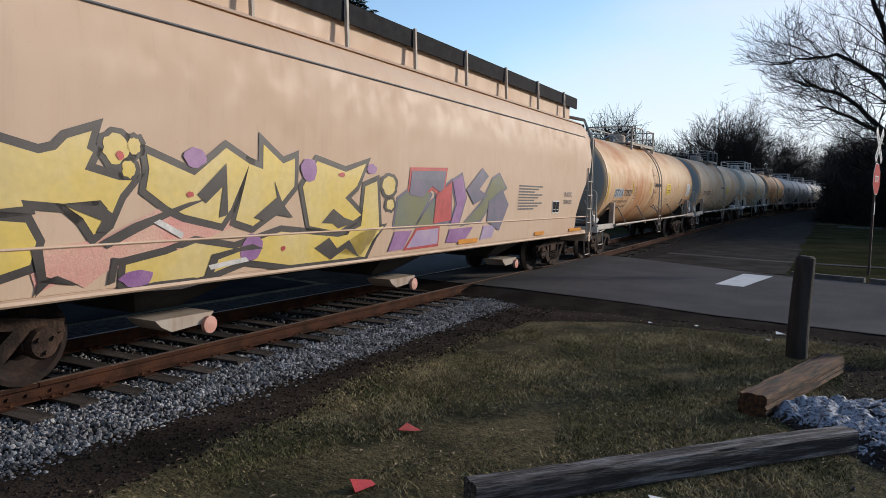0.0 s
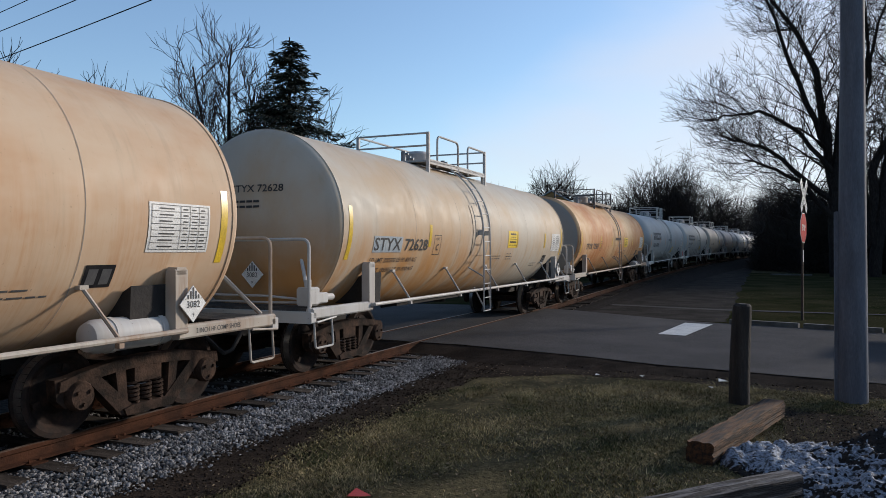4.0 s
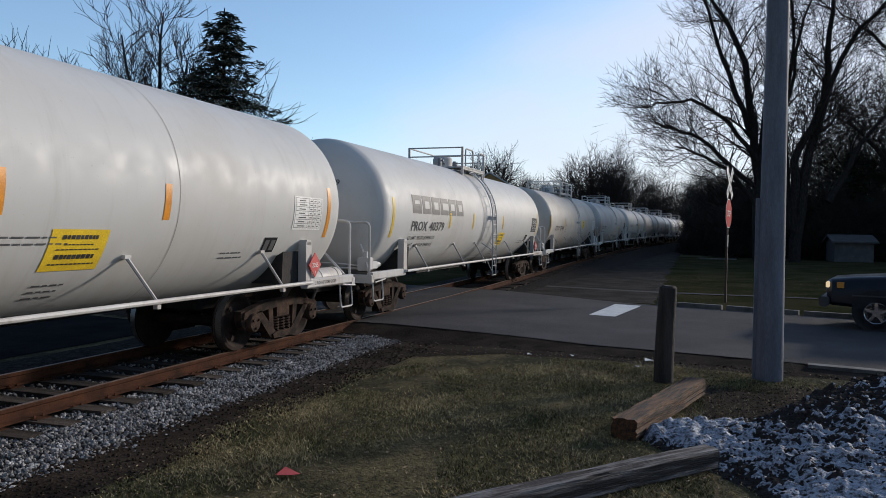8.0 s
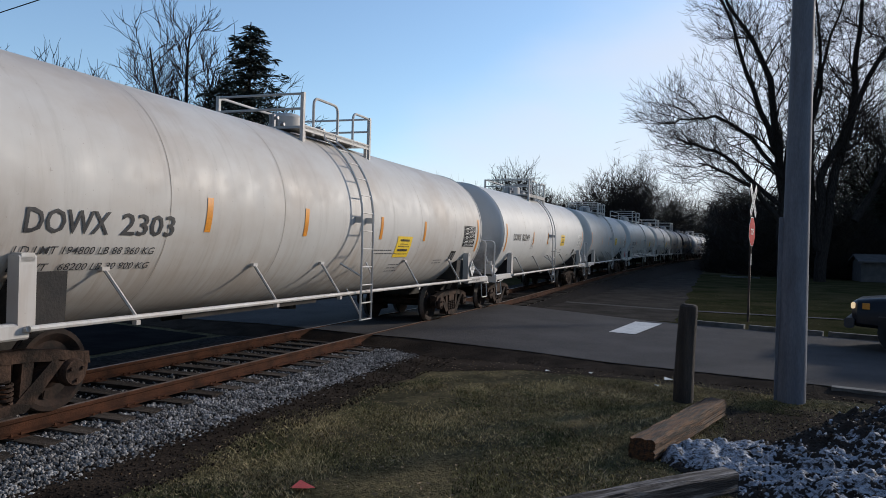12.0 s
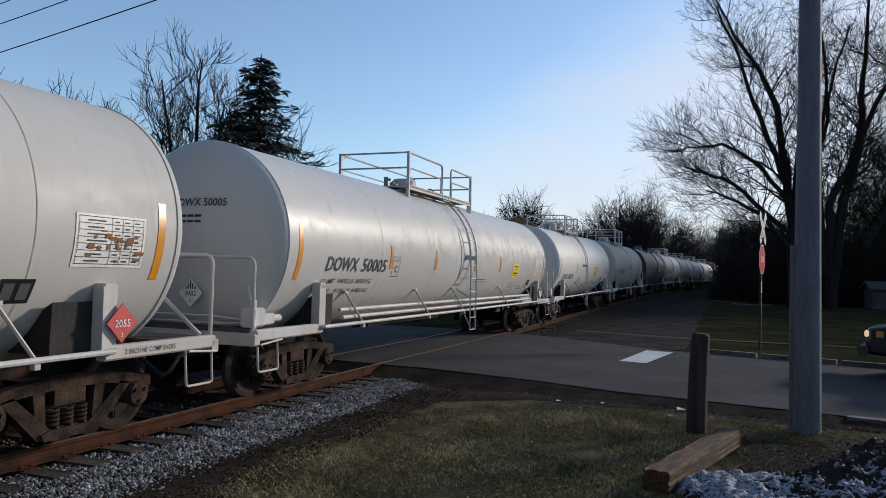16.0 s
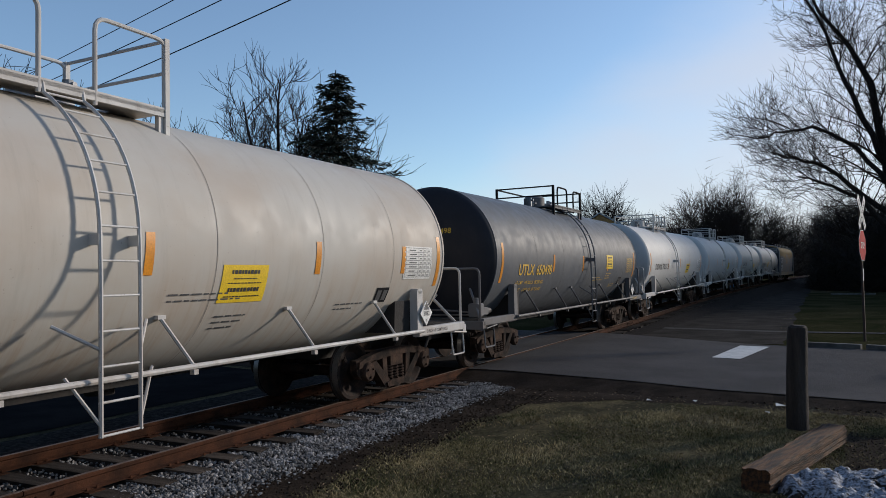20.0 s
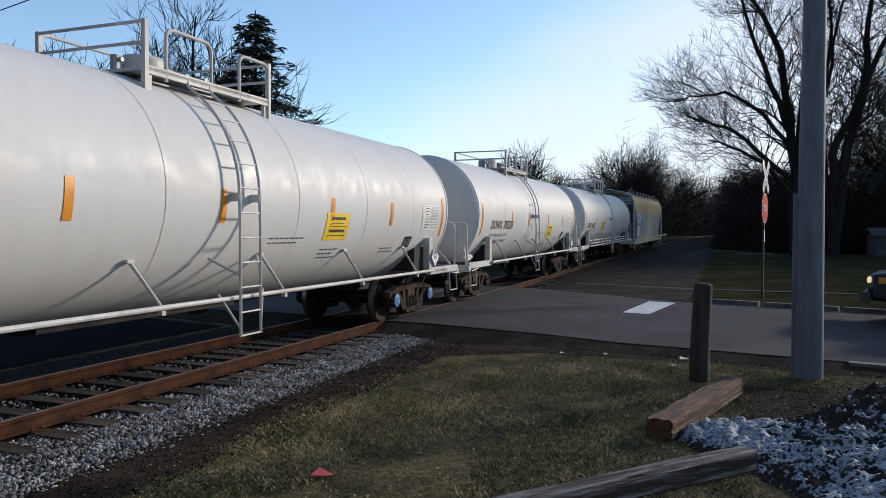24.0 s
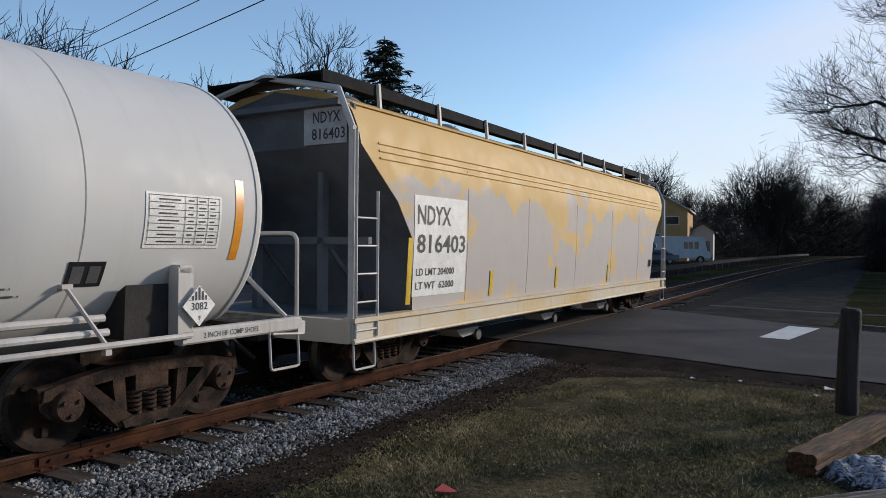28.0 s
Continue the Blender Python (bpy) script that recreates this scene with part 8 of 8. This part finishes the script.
BIG2 = lambda: limbed_tree(23, [
    ([(0, -1), (0.6, 6.9), (2, 13), (2.2, 17.2), (2.6, 22.3), (3.1, 29)], 0.48, 0.06, 1.0),
    ([(0, 2.5), (-0.2, 8.4), (1.1, 11.2), (2.6, 15.3), (4.3, 18.9), (7.2, 21.8), (9.6, 24.3)], 0.38, 0.06, -1.0),
    ([(2.4, 5), (4.3, 8.7), (6.4, 11.8), (8, 13.1)], 0.28, 0.07, 2.0),
    ([(-0.3, 2.7), (-0.8, 13), (-0.2, 18.8), (-0.8, 25.4)], 0.24, 0.07, 2.5)])
UPRIGHT = lambda: limbed_tree(31, [([(0.6, -1), (0.9, 6), (0.7, 11), (0.9, 17)], 0.3, 0.05, 0.3), ([(0.3, 0), (-0.4, 5), (-1.1, 10), (-2.0, 15.5)], 0.26, 0.05, -0.4), ([(0.8, 5), (1.9, 9), (2.6, 14)], 0.16, 0.04, 0.8), ([(-0.3, 4.5), (-2.0, 8), (-3.0, 12.5)], 0.14, 0.04, 1.0)], 3, (6, 5, 4, 3), (18, 48), 0.024, 24000, 84)
UPRIGHT2 = lambda: limbed_tree(37, [([(0, -0.6), (0.1, 4), (-0.2, 7), (0.2, 10.2)], 0.2, 0.04, 0.3), ([(0, 2.4), (-0.9, 5.4), (-1.7, 8.8)], 0.13, 0.03, 0.8), ([(0.1, 3), (1.0, 6), (1.6, 9.2)], 0.13, 0.03, -0.7), ([(0, 2), (1.5, 4.2), (2.6, 6.8)], 0.11, 0.03, 1.0)], 3, (6, 5, 4, 3), (18, 50), 0.022, 14000, 70)
ROUND = lambda: limbed_tree(43, [([(0, -0.6), (0.1, 2.5), (-0.3, 5.5), (-0.6, 9.8)], 0.24, 0.04, 0.5), ([(0, 2.2), (-1.4, 4.4), (-2.6, 6.6), (-3.2, 8.8)], 0.15, 0.03, 0.8), ([(0, 2.4), (1.3, 4.6), (1.9, 7), (1.7, 9.9)], 0.15, 0.03, -0.8), ([(0.1, 2), (2.0, 3.8), (3.6, 5.6), (4.3, 7.4)], 0.13, 0.03, 1.2), ([(0, 1.8), (-2.0, 3.4), (-3.8, 4.6), (-4.6, 6.2)], 0.13, 0.03, -1.2), ([(0, 3), (0.6, 5.8), (0.5, 10.2)], 0.13, 0.03, 2.0)], 3, (6, 5, 4, 3), (22, 58), 0.024, 16000, 60)

tree("big", BIG, "huge bare tree with low spreading limbs beyond the lawn", pose(6.2, 66.0, 0))
tree("big2", BIG2, "huge bare tree with a leaning forked trunk", pose(9.0, 66.6, 0))
tree("big2", BIG2, "huge bare tree with crossing limbs", pose(21.5, 73, 0, 0, 0, 150))
tree("upright", UPRIGHT, "tall bare tree beside a dark conifer", pose(-32.2, 38.3, 0), tall=18.4)
tree("upright2", UPRIGHT2, "bare tree close to the conifer", pose(-29.6, 40.5, 0, 0, 0, 40), tall=15.5)
tree("round", ROUND, "bare tree with a rounded crown behind the track", pose(-45.2, 41, 0, 0, 0, 75), tall=16.6)
tree("upright2", UPRIGHT2, "thin bare tree behind the track", pose(-44.5, 45, 0, 0, 0, 140), tall=15.5)
tree("round", ROUND, "bare tree with dense twigs behind the track", pose(-43.5, 25.5, 0, 0, 0, 200), tall=17)
tree("upright", None, "bare tree behind the track", pose(-48, 33, 0, 0, 0, 220), tall=14)
rr = random.Random(77)
for x, y, k, h in ((-30.5, 118, "round", 17.5), (-26, 124, "upright2", 14), (-35, 126, "upright2", 14), (-22.5, 134, "round", 13), (-16.5, 150, "round", 21), (-13.2, 142, "upright2", 17), (-20, 160, "upright", 16), (-28, 150, "round", 15), (-24, 100, "upright2", 9), (-33, 95, "round", 11), (-12.5, 175, "round", 20), (-16.5, 190, "upright", 18), (-25, 190, "round", 17), (-40, 110, "upright", 14), (-50, 130, "round", 16)):
    tree(k, None, "far bare tree along the railway", pose(x, y, 0, 0, 0, rr.uniform(0, 360)), "far bare trees", h)
# those from x = 27 on stand out of view, added to shade the lawn
for x, y, k, h in ((7.6, 118, "round", 12), (4.8, 99, "upright2", 11), (5.2, 86, "round", 11), (12, 140, "upright2", 13), (10, 92, "upright", 14), (18, 88, "round", 16), (27, 86, "upright2", 19), (36, 82, "round", 19), (45, 78, "upright2", 20), (54, 73, "upright2", 19), (62, 66, "upright2", 20)):
    tree(k, None, "bare tree in the woods beyond the lawn", pose(x, y, 0, 0, 0, rr.uniform(0, 360)), "woods trees", h)


def conifer(seed, h, w):
    """Spruce: uneven whorls of boughs that sag and turn up at the tip, hung with short sprays of needles."""
    r = random.Random(seed)
    trunk = Shape().tube([(0, 0, -0.2), (0, 0, h)], 0.28, 8, 0.03)
    v, f = [], []
    z = h * 0.1
    while z < h * 0.985:
        reach = 0.3 + w * (1 - z / h) ** 0.66
        for k in range(r.randint(5, 7)):
            a = r.uniform(0, 6.28)
            ln = reach * r.choice((r.uniform(0.45, 0.8), r.uniform(0.8, 1.12)))
            d = Vector((math.cos(a), math.sin(a), 0))
            side = Vector((-d.y, d.x, 0))
            sag = r.uniform(0.3, 0.55)
            trunk.tube([d * (ln * t) + Vector((0, 0, z + 0.22 * ln * t - sag * ln * t * t + 0.5 * ln * max(0, t - 0.6) ** 1.3)) for t in (0.0, 0.35, 0.7, 0.95)], 0.035, 4, 0.01, caps=False)
            steps = max(4, int(ln / 0.15))
            for i in range(steps):
                t = (i + 0.6) / steps
                p = d * (ln * t) + Vector((0, 0, z + 0.22 * ln * t - sag * ln * t * t + 0.5 * ln * max(0, t - 0.6) ** 1.3))
                wide = 0.55 * ln * t * (1.15 - t) + 0.12
                for q in range(5):
                    o = r.uniform(-1, 1)
                    sz = r.uniform(0.12, 0.3)
                    c = p + side * (o * wide) + Vector((0, 0, -0.18 * abs(o) * wide - r.uniform(0, 0.22)))
                    u = (d * 0.7 + side * o * 0.8 + Vector((jitter(r, 0.3), jitter(r, 0.3), -0.25 + jitter(r, 0.45)))).normalized()
                    n_ = u.cross(Vector((jitter(r, 1), jitter(r, 1), 1))).normalized() * 0.26
                    b = len(v)
                    v += [tuple(c - u * sz), tuple(c - n_ * sz), tuple(c + u * sz), tuple(c + n_ * sz)]
                    f += [(b, b + 1, b + 2), (b, b + 2, b + 3)]
        z += r.uniform(0.26, 0.5)
    return trunk, Shape().add(v, f)


for x, y, h, w, lab in ((-26.4, 37.9, 15.4, 5.7, "tall dark conifer behind the track"), (2.0, 93, 5.6, 2.4, "dark evergreen shrub by the track"), (16, 80, 11, 4.0, "dark conifer in the thicket")):
    tr, cr = conifer(int(h * 10), h, w)
    t = holder("conifer", lab, "tree", "conifers", m=pose(x, y, 0))
    part("trunk", tr, M_BARK, t)
    part("crown", cr, M_NEEDLE, t, "dark drooping needle boughs", smooth=0)


def thicket(line, depth, height, count, seed, size=1.0):
    """Dense winter brush: leaning stems and short twigs, thinning out to a ragged top."""
    r = np.random.RandomState(seed)
    pts = np.array(line, float)
    seg = np.linalg.norm(np.diff(pts, axis=0), axis=1)
    i = r.choice(len(seg), count, p=seg / seg.sum())
    p = pts[i] + (pts[i + 1] - pts[i]) * r.rand(count, 1) + r.uniform(-depth, depth, (count, 2))
    x, y = p[:, 0], p[:, 1]
    top = 1.3 * height * (0.66 + 0.3 * ripple(x * 0.22, y * 0.22, seed) + 0.22 * ripple(x * 0.8, y * 0.8, seed + 1))
    rise = r.rand(count) ** 2.2
    z = top * rise
    ln, an, el = size * r.uniform(0.5, 1.7, count), r.uniform(0, 6.28, count), r.uniform(0.1, 1.4, count) * (0.6 + 0.4 * rise)
    w = size * r.uniform(0.012, 0.045, count) * (1.25 - 0.85 * rise)
    c, s = np.cos(an + 1.57) * w, np.sin(an + 1.57) * w
    v = np.stack([np.stack([x - c, y - s, z], 1), np.stack([x + c, y + s, z], 1), np.stack([x + np.cos(an) * np.cos(el) * ln, y + np.sin(an) * np.cos(el) * ln, z + np.sin(el) * ln], 1), np.stack([x, y, z - 0.03 - w], 1)], 1)
    k = 4 * np.arange(count)
    return Soup(v.reshape(-1, 3), np.concatenate([np.stack([k, k + 1, k + 2], 1), np.stack([k + 3, k, k + 2], 1)]))


put("thicket", thicket([(16, 200), (6.2, 130), (2.8, 100), (2.4, 86), (7, 79), (14, 77)], 2.2, 8.6, 90000, 2, 1.3), M_BRUSH, "dense dark winter brush along the track", "brush", kind="stuff", smooth=0)
put("thicket", thicket([(5, 78), (16, 76), (30, 75)], 1.6, 7.0, 45000, 5, 1.3), M_BRUSH, "dense dark hedge behind the lawn", "hedge", kind="stuff", smooth=0)
put("thicket", thicket([(-17, 156), (-10, 178), (0, 215), (14, 262), (40, 300)], 5.0, 14.5, 90000, 9, 2.2), M_BRUSH, "dark winter woods on the outside of the curve", "woods", kind="stuff", smooth=0)
# right of the view this belt is made up, tall enough to block the sun
put("thicket", thicket([(12, 86), (30, 84), (50, 76), (70, 62), (84, 46)], 6.0, 21.0, 90000, 3, 2.4), M_BRUSH, "dark winter woods beyond the lawn, run on unseen to shade it", "woods", kind="stuff", smooth=0)
# unseen belt of brush, added to lower the sky light from behind
put("thicket", thicket([(40, -30), (10, -34), (-30, -32), (-60, -20)], 5.0, 17.0, 40000, 13, 3.0), M_BRUSH, "unseen dark woods added behind the camera to cut sky light", "woods", kind="stuff", smooth=0)
put("thicket", thicket([(-40, 450), (-4, 440), (30, 430)], 8.0, 13.0, 16000, 6, 4.0), M_BRUSH, "far woods where the track runs out of sight", "woods", kind="stuff", smooth=0)
put("thicket", thicket([(-60, 60), (-44, 66), (-34, 84), (-24, 108), (-17, 150)], 4.0, 7.0, 50000, 4, 1.3), M_BRUSH, "far brush behind the track", "brush", kind="stuff", smooth=0)
put("thicket", thicket([(-70, 10), (-62, 40), (-50, 60)], 4.0, 6.0, 20000, 8), M_BRUSH, "far brush behind the side street", "brush", kind="stuff", smooth=0)


# ---- what moves ----
def on_track(y, reach=6.0):
    """Pose of a car whose middle stands at y."""
    a, b = bow(y - reach), bow(y + reach)
    rise = climb(y + reach) - climb(y - reach)
    return pose(TRACK_X + (a + b) / 2, y, RAIL_Z + (climb(y + reach) + climb(y - reach)) / 2, math.degrees(math.atan2(rise, 2 * reach)), 0, -math.degrees(math.atan2(b - a, 2 * reach)))


def motions():
    times = [0.5 * k for k in range(57)]
    for car, start in TRAIN:
        walk(car, [(t, on_track(start + travel(t))) for t in times])
    for wheelset, local, start in WHEELSETS:
        # a wheelset rolls while it passes the crossing
        rows, last = [], None
        t0 = max(0.0, min(27.0, pass_time(start, 27.0)))
        t1 = max(t0 + 0.5, min(28.0, pass_time(start, -2.0)))
        stamps = [0.0] if t0 > 0 else []
        stamps += list(np.arange(t0, t1, 1 / 30)) + [t1]
        if t1 < 28.0:
            stamps.append(28.0)
        for t in stamps:
            turn = math.degrees((travel(min(max(t, t0), t1)) - travel(t0)) / -WHEEL_R)
            rows.append((t, local @ pose(0, 0, 0, turn, 0, 0)))
        walk(wheelset, rows)


motions()
